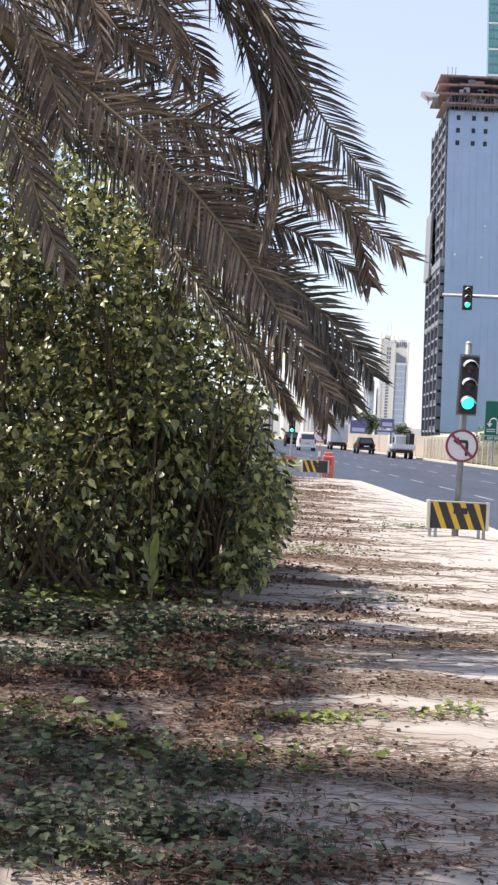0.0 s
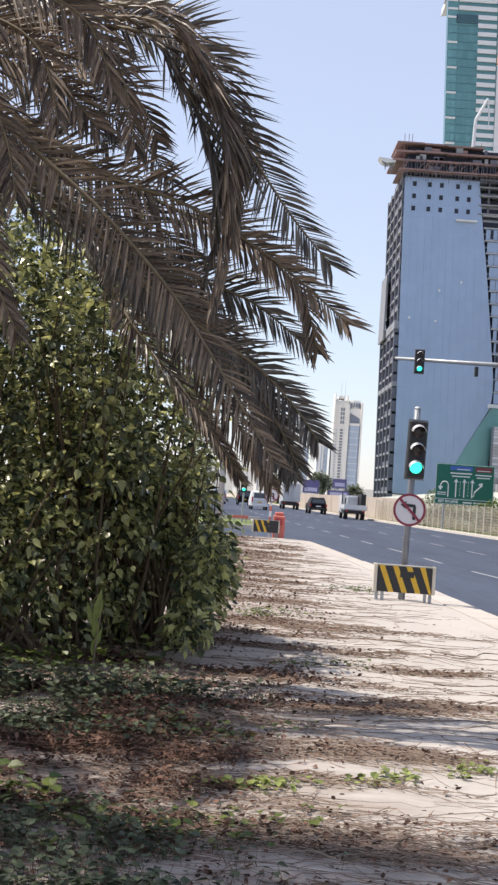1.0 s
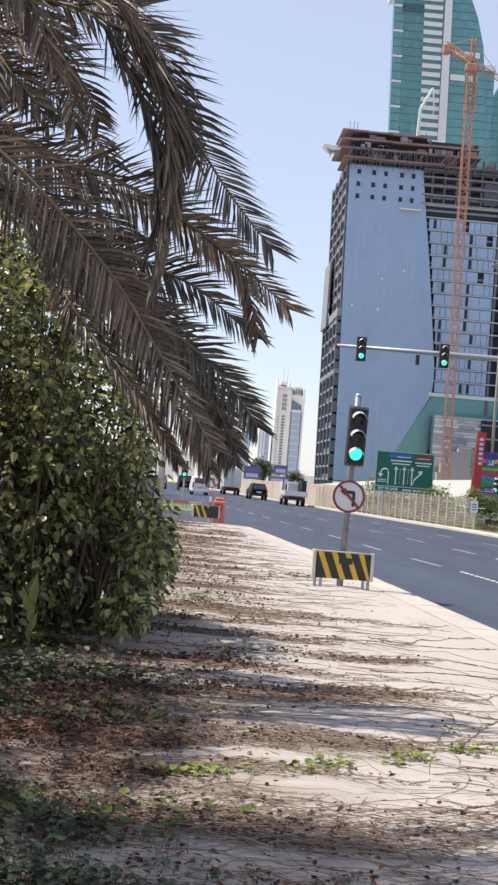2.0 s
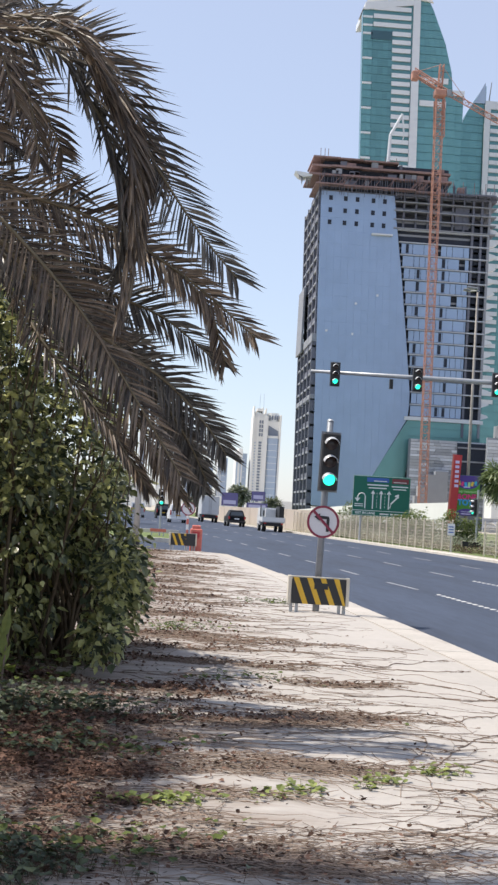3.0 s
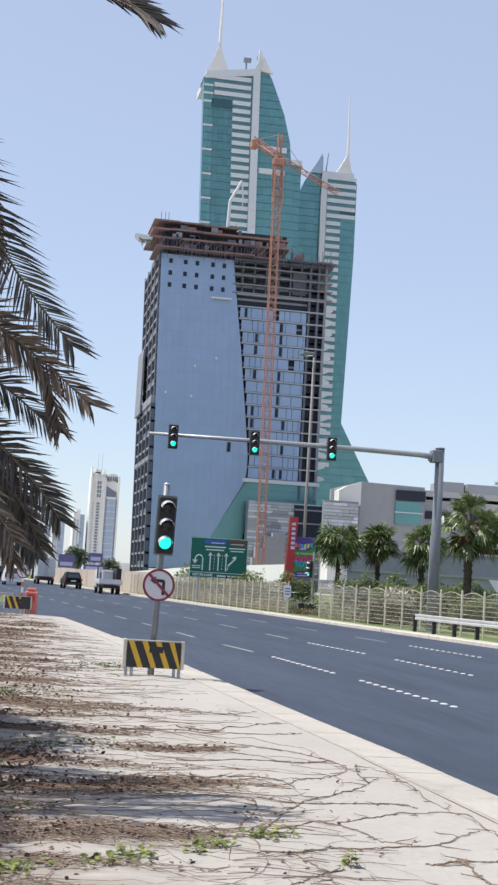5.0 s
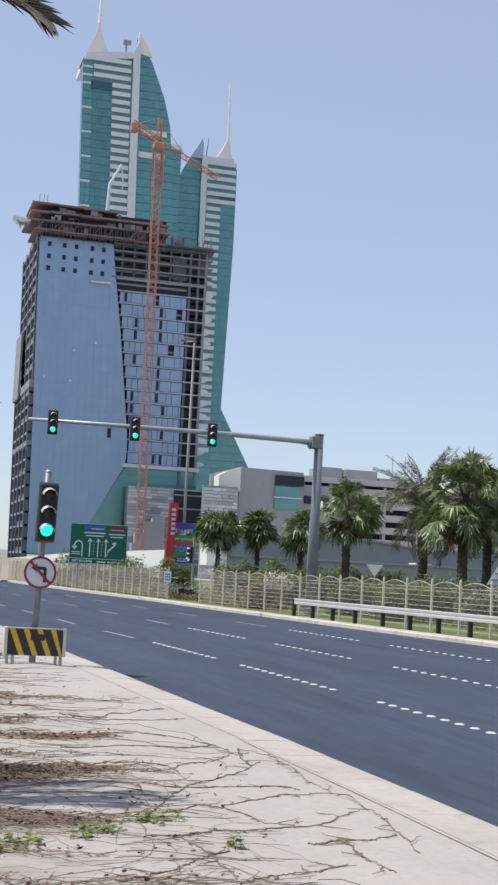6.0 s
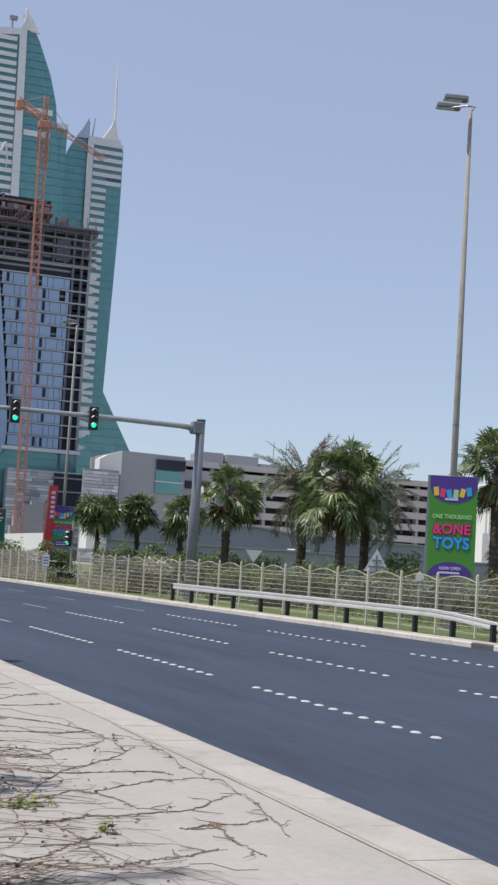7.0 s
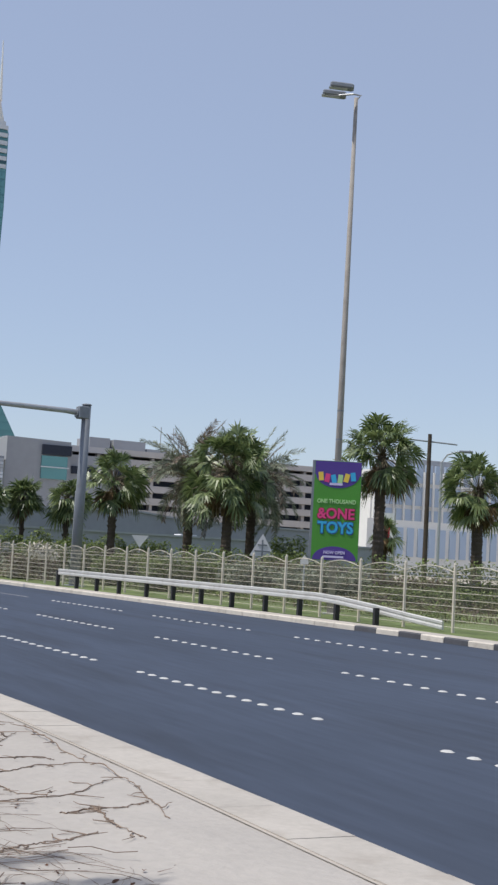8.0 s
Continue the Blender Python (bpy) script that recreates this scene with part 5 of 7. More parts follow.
bars(plate, M_SIGNWHITE, [(-0.5, 0.3, 3.9, 3.95), (0.7, 1.5, 3.88, 3.92), (-0.9, 0.4, 3.64, 3.72), (-0.8, 0.3, 3.46, 3.53), (0.6, 1.6, 3.60, 3.67), (0.7, 1.5, 3.44, 3.50), (-1.62, -1.1, 2.45, 2.5), (-1.62, -1.1, 2.33, 2.38)], -0.014)
def arrow(x, z0, z1, w=0.07):
    part("arrow", Geo().prism([(x - w / 2, z0), (x + w / 2, z0), (x + w / 2, z1 - 0.2), (x + 0.15, z1 - 0.24), (x, z1), (x - 0.15, z1 - 0.24), (x - w / 2, z1 - 0.2)], -0.012, 0.004), M_SIGNWHITE, plate)
for x in (-0.52, -0.02, 0.46):
    arrow(x, 2.22, 3.36)
for x in (-0.27, 0.22):
    bars(plate, M_SIGNWHITE, [(x - 0.012, x + 0.012, 2.3 + 0.2 * k, 2.42 + 0.2 * k) for k in range(5)])
part("arrow", Geo().prism([(0.5, 2.3), (0.58, 2.3), (0.58, 2.62), (0.95, 3.0), (0.82, 3.02), (0.86, 3.12), (1.08, 3.18), (1.06, 2.94), (1.0, 2.93), (0.62, 2.52)], -0.012, 0.004), M_SIGNWHITE, plate)
u = Geo()
u.tube([(-0.98, 0, 2.22), (-0.98, 0, 2.95), (-1.05, 0, 3.1), (-1.2, 0, 3.16), (-1.36, 0, 3.1), (-1.44, 0, 2.95), (-1.45, 0, 2.82)], 0.038, 6)
u.prism([(-1.62, 2.84), (-1.28, 2.84), (-1.45, 2.6)], -0.02, 0.004)
part("arrow", u, M_SIGNWHITE, plate, "white turning-back arrow")
lettering("GET IN LANE", 0.21, Matrix.Translation((-0.95, -0.004, 1.94)), M_SIGNWHITE, plate)
bars(plate, M_SIGNWHITE, [(-0.05, 0.5, 1.88, 1.96), (0.6, 1.1, 1.88, 1.97), (1.18, 1.62, 1.87, 1.96)])

# red totem and the second poster on a lamp post
tot = thing("totem_sign", "tall red sign pillar with pale lettering bars", "sign", facing(20.4, 95.0))
part("pillar", Geo().prism([(-0.3, 0), (0.3, 0), (0.66, 6.5), (-0.02, 6.55)], -0.1, 0.4), M_RED, tot)
for k in range(6):
    part("bar", Geo().box(0.2, 0.48, -0.115, -0.09, 5.9 - 0.34 * k, 6.1 - 0.34 * k), M_LILAC, tot)
part("edge_strip", Geo().prism([(-0.3, 0), (-0.18, 0), (0.1, 6.5), (-0.02, 6.55)], -0.112, -0.098), M_REDOLD, tot)


def double_lamp(t, h, arm=0.9):
    part("shaft", Geo().tube([(0, 0, -0.1), (0, 0, h * 0.45), (0, 0, h)], [0.125, 0.10, 0.06], 14), M_LAMP, t, "tapered weathered shaft", smooth=True)
    part("foot", Geo().box(-0.25, 0.25, -0.25, 0.25, -0.08, 0.06, bev=0.01), M_GALV, t)
    for z, r_ in ((h * 0.33, 0.112), (h * 0.385, 0.109)):
        part("collar", Geo().rod((0, 0, z), (0, 0, z + 0.05), r_, n=14), M_POLE, t)
    part("arm", Geo().tube([(0, 0, h - 0.1), (0.15, 0, h + 0.08), (-0.1, 0, h + 0.12), (-arm, 0.2, h + 0.1)], 0.035, 8), M_GALV, t)
    for k, (dx, dy) in enumerate(((-arm + 0.1, 0.28), (-arm + 0.35, -0.35))):
        lm = part("luminaire", Geo().box(-0.42, 0.36, -0.19, 0.19, -0.05, 0.12, Matrix.Translation((dx + 0.1, dy, h + 0.16 + 0.05 * k)) @ Matrix.Rotation(radians(6), 4, "Y"), bev=0.04), M_POLE, t, "grey flat lamp housing")
        part("lamp_glass", Geo().box(-0.45, 0.15, -0.12, 0.12, -0.065, -0.052, Matrix.Translation((dx + 0.1, dy, h + 0.16 + 0.05 * k)) @ Matrix.Rotation(radians(6), 4, "Y")), M_VISOR, lm)


def poster(t, w, h, z, rich=True):
    """Green and purple shop poster in a frame; its shop sign is drawn as coloured shapes."""
    fr_ = part("frame", Geo().box(-w / 2 - 0.04, w / 2 + 0.02, -0.24, -0.10, z, z + h, bev=0.01), M_POLE, t)
    part("sheet", Geo().box(-w / 2 + 0.04, w / 2 + 0.015, -0.25, -0.243, z + 0.01, z + h - 0.01), M_POSTERG, fr_, "bright green sheet")
    n = 20
    top = [(-w / 2 + 0.05, z + h - 0.012), (w / 2 + 0.01, z + h - 0.012)]
    cx, r = 0.02, w / 2 - 0.06
    cap = [(-w / 2 + 0.05, z + h - 0.02), (-w / 2 + 0.05, z + h - 0.46 * w / 1.6)] + [(cx - (r) * math.cos(a), z + h - 0.46 * w / 1.6 - 0.46 * w / 1.6 * math.sin(a)) for a in np.linspace(0.1, math.pi - 0.1, n)] + [(w / 2 + 0.01, z + h - 0.46 * w / 1.6), (w / 2 + 0.01, z + h - 0.02)]
    part("dome", Geo().prism(list(reversed(cap)), -0.258, -0.251), M_PURPLE, fr_, "purple rounded panel")
    low = [(cx - r * math.cos(a), z + 0.02 + 0.46 * w / 1.6 * math.sin(a)) for a in np.linspace(0, math.pi, n)]
    part("dome", Geo().prism(low, -0.258, -0.251), M_PURPLE, fr_, "purple rounded panel")
    s = w / 1.66
    for k, (mm, dz) in enumerate(((M_POSTERY, 0.0), (M_PINK, 0.05), (M_CYAN, 0.08), (M_LIME, 0.07), (M_POSTERY, 0.03), (M_CYAN, -0.02))):
        x = (-0.56 + 0.225 * k) * s
        zz = z + h - 0.56 * s - dz * s
        part("shape", Geo().box(-0.085 * s, 0.085 * s, -0.268, -0.259, -0.15 * s, 0.15 * s, Matrix.Translation((x, 0, zz)) @ Matrix.Rotation(radians((-6, 9, -12, 5, 14, -8)[k]), 4, "Y") @ Matrix.Diagonal((1, 1, 1, 1)), bev=0.0), mm, fr_)
    part("shape", Geo().box(-0.25 * s, 0.2 * s, -0.268, -0.259, z + h - 0.86 * s, z + h - 0.78 * s), M_LILAC, fr_)
    for word, size, zz, mm in (("&ONE", 0.50, 0.465, M_BRICKSIGN), ("TOYS", 0.54, 0.325, M_BLUESIGN)):
        for dx, dz in ((-0.02, -0.02), (0.02, -0.035), (0.02, 0.015), (-0.02, 0.015)):
            lettering(word, size * s, Matrix.Translation((0.02 + dx * s, -0.252, z + h * zz + dz * s)), mm, fr_, "dark outline", stretch=0.95 if word == "&ONE" else 0.92)
    lettering("ONE THOUSAND", 0.20 * s, Matrix.Translation((0.02, -0.262, z + h * 0.59)), M_LIME, fr_, stretch=0.86)
    lettering("&ONE", 0.50 * s, Matrix.Translation((0.02, -0.262, z + h * 0.465)), M_PINK, fr_, stretch=0.95)
    lettering("TOYS", 0.54 * s, Matrix.Translation((0.02, -0.262, z + h * 0.325)), M_CYAN, fr_, stretch=0.92)
    lettering("NOW OPEN", 0.15 * s, Matrix.Translation((0.02, -0.264, z + 0.28 * s)), M_LILAC, fr_, stretch=0.9)
    part("shape", Geo().box(-0.35 * s, 0.35 * s, -0.266, -0.258, z + 0.10 * s, z + 0.17 * s), M_LILAC, fr_)


lamp = thing("street_lamp", "tall steel street lamp carrying a green shop poster", "street lamp", facing(21.1, 37.6))
double_lamp(lamp, 17.0)
poster(lamp, 1.52, 3.2, 1.72)
lamp2 = thing("street_lamp", "distant steel street lamp carrying a small shop poster", "street lamp", facing(21.55, 95.0))
double_lamp(lamp2, 18.3, 0.8)
poster(lamp2, 1.72, 2.9, 2.2)

# ---------------------------------------------------------------- planting behind the fence
def fan_leaf(g, p, d, r, q, width=1.0):
    """A fan of pleated segments at p, opening along d."""
    up = Vector((0, 0, 1))
    side = d.cross(up)
    side = side.normalized() if side.length > 0.05 else Vector((1, 0, 0))
    spin = Matrix.Rotation(q.uniform(-1.2, 1.2), 3, d)
    side = spin @ side
    nrm = side.cross(d)
    n = 17
    for k in range(n):
        a = (k / (n - 1) - 0.5) * 2.5 * width + q.uniform(-.05, .05)
        w = (d * math.cos(a) + side * math.sin(a)).normalized()
        L = r * (0.75 + 0.25 * math.cos(a)) * q.uniform(0.85, 1.1)
        mid = p + w * L * 0.55 + nrm * 0.06 * r * (1 if k % 2 else -1)
        tip = p + w * L * 0.95 - up * L * q.uniform(0.02, 0.42)
        cr = w.cross(nrm).normalized() * r * 0.056
        g.add([p, mid - cr, mid + cr, tip], [(0, 1, 2), (1, 3, 2)])


def fan_palm(label, x, y, z, r, count, seed, trunk_r=0.16, skirt=14):
    q = random.Random(seed)
    t = thing("fan_palm", label, "palm tree", pose(0, 0, 0), group="roadside palms")
    trunk = part("trunk", palm_trunk(x, y, z, trunk_r, seed=seed), M_BARK, t, "ringed brown trunk")
    boots = Geo()
    for k in range(70):
        az, zz = q.uniform(0, 6.28), z * (1 - 0.75 * q.random() ** 1.4)
        o_ = Vector((math.cos(az), math.sin(az), 0))
        p = Vector((x, y, zz)) + o_ * trunk_r * 0.8
        boots.tube([p, p + o_ * 0.10 + Vector((0, 0, 0.14))], [0.05, 0.02], 4)
    tagged(part("leaf_boot", boots, M_BARK, trunk, "old cut leaf bases"), kind="stuff")
    green, dry, stalk = Geo(), Geo(), Geo()
    blade = min(r, 1.75)
    for k in range(count + skirt):
        old = k >= count
        az = q.uniform(0, 2 * math.pi)
        el = q.uniform(-0.95, 1.35) if not old else q.uniform(-1.45, -0.8)
        d = Vector((math.cos(az) * math.cos(el), math.sin(az) * math.cos(el), math.sin(el)))
        c = Vector((x, y, z + (0 if not old else -0.15)))
        reach = (r - 0.55 * blade) * q.uniform(0.45, 1.1) * (0.6 if old else 1)
        p = c + d * reach - Vector((0, 0, 0.1 * reach))
        stalk.tube([c, p], [0.02, 0.012], 4, cap=False)
        dd = (d + Vector((q.uniform(-.45, .45), q.uniform(-.45, .45), -q.uniform(0.0, 0.6)))).normalized()
        fan_leaf(dry if old else green, p, dd, blade * q.uniform(0.42, 0.68), q)
    part("foliage", green, M_FAN, t, "green fan-shaped leaves")
    part("dead_skirt", dry, M_FAN_DRY, t, "dry brown hanging leaves")
    part("leaf_base", stalk, M_RACHIS, t)


fan_palm("small fan palm behind the fence", 19.1, 75.0, 4.3, 1.75, 50, 61, 0.13, 8)
fan_palm("small fan palm behind the hedge", 21.6, 75.5, 4.35, 1.65, 48, 62, 0.13, 8)
fan_palm("small fan palm beside the signal mast", 24.1, 75.0, 4.45, 1.7, 50, 63, 0.15, 8)
fan_palm("full fan palm with a skirt of dead leaves", 24.4, 68.0, 5.4, 2.3, 62, 64, 0.2, 16)
fan_palm("large fan palm with a wide dense crown", 29.35, 64.0, 6.1, 3.0, 120, 65, 0.24, 18)
fan_palm("tall fan palm behind the shop poster", 33.2, 55.0, 6.9, 2.7, 76, 66, 0.24, 14)
fan_palm("fan palm with brown hanging leaves", 42.4, 60.0, 6.0, 2.7, 72, 67, 0.28, 22)
fan_palm("slim young fan palm among the lamp posts", 36.6, 60.0, 3.4, 1.3, 22, 68, 0.12)


def far_date_palm(label, x, y, z, r, seed):
    q = random.Random(seed)
    fr_ = []
    for k in range(78):
        az, el = q.uniform(0, 6.28), q.uniform(-0.85, 1.45)
        fr_.append((arch((x, y, z), az, el, r * q.uniform(0.8, 1.1), q.uniform(0.5, 1.3) if el > 0.75 else q.uniform(1.4, 2.3)), q.choice((0, 1, 1)), 1.0))
    t = thing("date_palm", label, "palm tree", pose(0, 0, 0), group="roadside palms")
    part("trunk", palm_trunk(x, y, z, 0.24, seed=seed), M_BARK, t, "rough brown trunk")
    rb, lf = Geo(), [Geo(), Geo()]
    for pts, kind, _ in fr_:
        a, b = feather(q, pts, 36, 0.5, width=0.05, roll=q.uniform(-1.1, 1.1))
        rb.add(a.v, a.f)
        lf[kind].add(b.v, b.f)
    part("rib_fan", rb, M_RACHIS, t)
    part("green_crown", lf[1], M_HEDGE_GREY, t, "dusty grey-green fronds")
    part("dry_crown", lf[0], M_FROND_DRY, t, "dry straw-brown fronds")


far_date_palm("dusty grey date palm beside the large fan palm", 29.05, 68.5, 5.9, 3.5, 71)
far_date_palm("second dusty date palm behind the large fan palm", 32.75, 68.2, 5.9, 3.3, 72)


def hedge(name, label, x0, x1, y0, y1, z1, mat, count, size, seed, slant=0.0):
    """Clipped hedge as a shell of small leaves over a dark box that paints its inner shade."""
    q = random.Random(seed)
    g = Geo()
    for _ in range(count):
        u, w = q.random(), q.random()
        x, y = x0 + (x1 - x0) * u, y0 + (y1 - y0) * w
        h = z1 * (0.9 + 0.35 * noise.noise(Vector((x * 0.9, y * 0.9, seed))))
        z = h * (q.random() ** 0.5)
        if q.random() < 0.5:
            y = y0 + q.uniform(-0.1, 0.15) + 0.15 * noise.noise(Vector((x, z * 2, seed)))
        d = Vector((q.uniform(-1, 0.6), q.uniform(-1, 0.4), q.uniform(-0.5, 0.7))).normalized()
        leaf_at(g, Vector((x + slant * (y - y0), y, z)), d, Vector((0, 0, 1)), size * q.uniform(0.6, 1.3), 0.7, 0.2)
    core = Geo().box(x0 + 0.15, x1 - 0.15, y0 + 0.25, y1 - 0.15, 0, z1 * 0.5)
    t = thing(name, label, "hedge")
    part("shade_core", core, M_SHRUB_DK, t)
    part("foliage", g, mat, t)
    return t


def bank(label, off, width, y0, y1, h, mat, count, size, seed):
    """Shrubs in a loose row that follows the fence."""
    q = random.Random(seed)
    g = Geo()
    for _ in range(count):
        y = q.uniform(y0, y1)
        u = q.random()
        x = along(FENCE, y) + off + width * u
        top = h * (0.55 + 1.1 * noise.noise(Vector((x * 0.8, y * 0.45, seed))) + 0.3 * noise.noise(Vector((x * 2.5, y * 2.5, seed))))
        if top < 0.15:
            continue
        z = max(0.04, top) * q.random() ** 0.45 * (0.5 + 0.5 * math.sin(math.pi * min(1, u + 0.25)))
        d = Vector((q.uniform(-1, 0.5), q.uniform(-1, 0.6), q.uniform(-0.5, 0.7))).normalized()
        leaf_at(g, Vector((x, y, z)), d, Vector((0, 0, 1)), size * q.uniform(0.6, 1.3), 0.7, 0.2)
    stems = Geo()
    for _ in range(int((y1 - y0) * 3)):
        y = q.uniform(y0, y1)
        x = along(FENCE, y) + off + width * q.random()
        stems.tube([(x, y, -0.05), (x + q.uniform(-.2, .2), y + q.uniform(-.2, .2), h * 0.7)], [0.02, 0.006], 4, cap=False)
    t = thing("hedge", label, "hedge")
    part("stem_tangle", stems, M_STEM, t)
    part("foliage", g, mat, t)
    return t


bank("dry brownish shrubs close behind the far fence", 0.5, 1.6, 62, 112, 0.75, M_HEDGE_RED, 7000, 0.13, 191)
bank("grey-green shrubs in a row behind the far fence", 1.6, 2.0, 60, 112, 1.25, M_HEDGE_GREY, 8000, 0.15, 192)
bank("tall green hedge along the site wall", 4.0, 2.4, 97, 122, 2.6, M_HEDGE, 7000, 0.2, 193)
bank("mixed low shrubs along the near fence", 3.0, 2.0, 34, 60, 0.75, M_HEDGE, 9000, 0.09, 194)
bank("low flowering shrubs on the lawn", 5.0, 1.8, 30, 52, 0.9, M_HEDGE_RED, 7000, 0.085, 195)
hedge("hedge", "loose green hedge behind the fence", 19.5, 27.0, 68.0, 69.5, 1.9, M_HEDGE, 4200, 0.15, 81)
hedge("hedge", "dark green shrubs under the palms", 24.6, 33.0, 58.0, 60.5, 2.0, M_HEDGE, 4600, 0.15, 82)
hedge("hedge", "grey-leaved shrubs on the lawn", 22.6, 30.0, 49.0, 50.5, 1.5, M_HEDGE_GREY, 3400, 0.12, 83)
hedge("hedge", "low clipped green hedge on the lawn", 25.6, 36.0, 42.5, 43.8, 0.95, M_HEDGE, 4200, 0.09, 84)
hedge("hedge", "mixed shrubs along the back of the lawn", 29.5, 42.0, 51.0, 53.0, 2.0, M_HEDGE, 4600, 0.14, 85)
hedge("hedge", "creeper-grown bank behind the far fence", 15.5, 21.5, 90.0, 92.0, 2.2, M_HEDGE, 3600, 0.17, 86)
hedge("hedge", "long hedge behind the distant fence", 13.6, 20.5, 104.0, 106.0, 2.6, M_HEDGE, 2600, 0.2, 87)
hedge("hedge", "dense low shrubs beside the signal mast", 20.3, 23.8, 58.0, 59.5, 1.55, M_HEDGE, 2600, 0.13, 88)
hedge("hedge", "clipped yellow-green hedge close behind the fence", 20.6, 24.2, 52.5, 54.0, 1.45, M_HEDGE, 5200, 0.11, 181)
hedge("hedge", "grey-green shrubs close behind the fence", 23.6, 27.6, 46.0, 47.2, 1.2, M_HEDGE_GREY, 4200, 0.10, 182)
hedge("hedge", "reddish flowering shrubs behind the lawn", 24.6, 31.0, 52.5, 54.0, 1.55, M_HEDGE_RED, 4600, 0.11, 183)
hedge("hedge", "loose shrubs with reddish flowers by the lamp", 26.5, 33.0, 48.0, 49.2, 1.25, M_HEDGE_RED, 4200, 0.10, 184)
hedge("hedge", "bright green shrubs under the small palms", 18.4, 29.5, 72.0, 73.4, 2.45, M_HEDGE, 7500, 0.15, 185)
hedge("hedge", "dry brownish shrubs behind the fence gap", 17.6, 20.0, 63.0, 64.2, 1.15, M_HEDGE_RED, 2600, 0.12, 186)
hedge("hedge", "round green bush near the car park", 33.2, 35.2, 66.0, 68.0, 2.9, M_HEDGE, 2200, 0.16, 89)

rock = Geo()
q = random.Random(4)
for k in range(7):
    c = Vector((18.75 + q.uniform(-0.5, 0.5), 61.5, 1.5 + q.uniform(-0.2, 0.3)))
    for j in range(40):
        a = Vector((q.gauss(0, 1), q.gauss(0, 1), q.gauss(0, 1))).normalized()
        leaf_at(rock, c + a * 0.2, (a + Vector((0, 0, -0.5))).normalized(), Vector((0, 0, 1)), 0.18, 0.6, 0.3)
sh = thing("shrub", "pale straw-coloured dry flowering shrub at the fence", "shrub")
part("stem", Geo().tube([(18.75, 61.5, -0.1), (18.7, 61.5, 0.8), (18.75, 61.5, 1.5)], [0.04, 0.03, 0.02], 6), M_STEM, sh)
part("foliage", rock, M_FENCE, sh, "pale straw heads")

# thin posts and signs on the lawn side
def plate_sign(label, x, y, z, outline, mat, back=0.0):
    t = thing("road_sign", label, "road sign", facing(x, y))
    part("post", Geo().rod((0, 0.05, -0.1), (0, 0.05, z), 0.03, n=8), M_GALV, t)
    part("plate", Geo().prism([(a, z + b) for a, b in outline], 0, 0.02), mat, t)
    return t


tri = plate_sign("pale back of a triangular warning sign", 28.8, 58.5, 1.75, [(-0.62, 0), (0.62, 0), (0.0, 1.1)], M_SIGNFACE)
for z in (2.0, 2.3):
    part("bracket", Geo().box(-0.38 + (z - 2.0) * 0.5, 0.38 - (z - 2.0) * 0.5, -0.03, -0.004, z - 0.03, z + 0.03), M_POLE, tri, "dark bracket")
part("bracket", Geo().box(-0.04, 0.04, -0.05, -0.03, 1.75, 2.55), M_POLE, tri, "dark bracket")
plate_sign("small give-way sign seen from behind", 25.3, 66.0, 1.85, [(-0.45, 0.65), (0.0, 0), (0.45, 0.65)], M_SIGNFACE)
plate_sign("small pointed sign at the fence", 21.6, 40.5, 1.55, [(-0.14, 0), (0.14, 0), (0.14, 0.14), (0.0, 0.32), (-0.14, 0.14)], M_SIGNFACE)
pl = thing("utility_pole", "dark thin pole with a crossbar behind the palms", "pole", facing(45.6, 70.0))
part("shaft", Geo().rod((0, 0, -0.1), (0, 0, 9.9), 0.16, 0.12, 10), M_BARK, pl)
part("crossbar", Geo().rod((-1.6, 0, 9.55), (1.7, 0, 9.3), 0.05, n=6), M_POLE, pl)
pl = thing("street_lamp", "curved grey street lamp behind the fence", "street lamp", facing(49.2, 74.0))
part("shaft", Geo().tube([(0, 0, -0.1), (0, 0, 8.6), (0.35, 0, 9.1), (1.2, 0, 9.35)], [0.11, 0.08, 0.06, 0.05], 10), M_GALV, pl)
part("luminaire", Geo().box(1.1, 2.0, -0.15, 0.15, 9.25, 9.42, bev=0.04), M_POLE, pl)
gp = thing("lamp_post", "slim grey post among the palms", "post", facing(21.8, 66.5))
part("shaft", Geo().rod((0, 0, -0.1), (0, 0, 4.6), 0.07, 0.05, 8), M_GALV, gp)

# ---------------------------------------------------------------- the tower under construction
def edge_x(line, z):
    """x of a line of (z, x) points at z."""
    return float(np.interp(z, [a for a, _ in line], [b for _, b in line]))


ct = thing("building_under_construction", "unfinished high-rise with a blue glass front and open floors", "building", pose(0, 0, 0))
FY = 345.0
BL = [(4, 37.85), (17, 37.65), (38, 37.1), (61, 36.45), (85.6, 35.8)]
BR = [(4, 49.0), (12.5, 53.3), (28.2, 61.8), (33.8, 62.0), (48.6, 60.2), (63.5, 58.3), (78.4, 56.1), (86.7, 55.0)]
floors = np.linspace(4, 86, 25)
pane_list, bk = [], Geo()
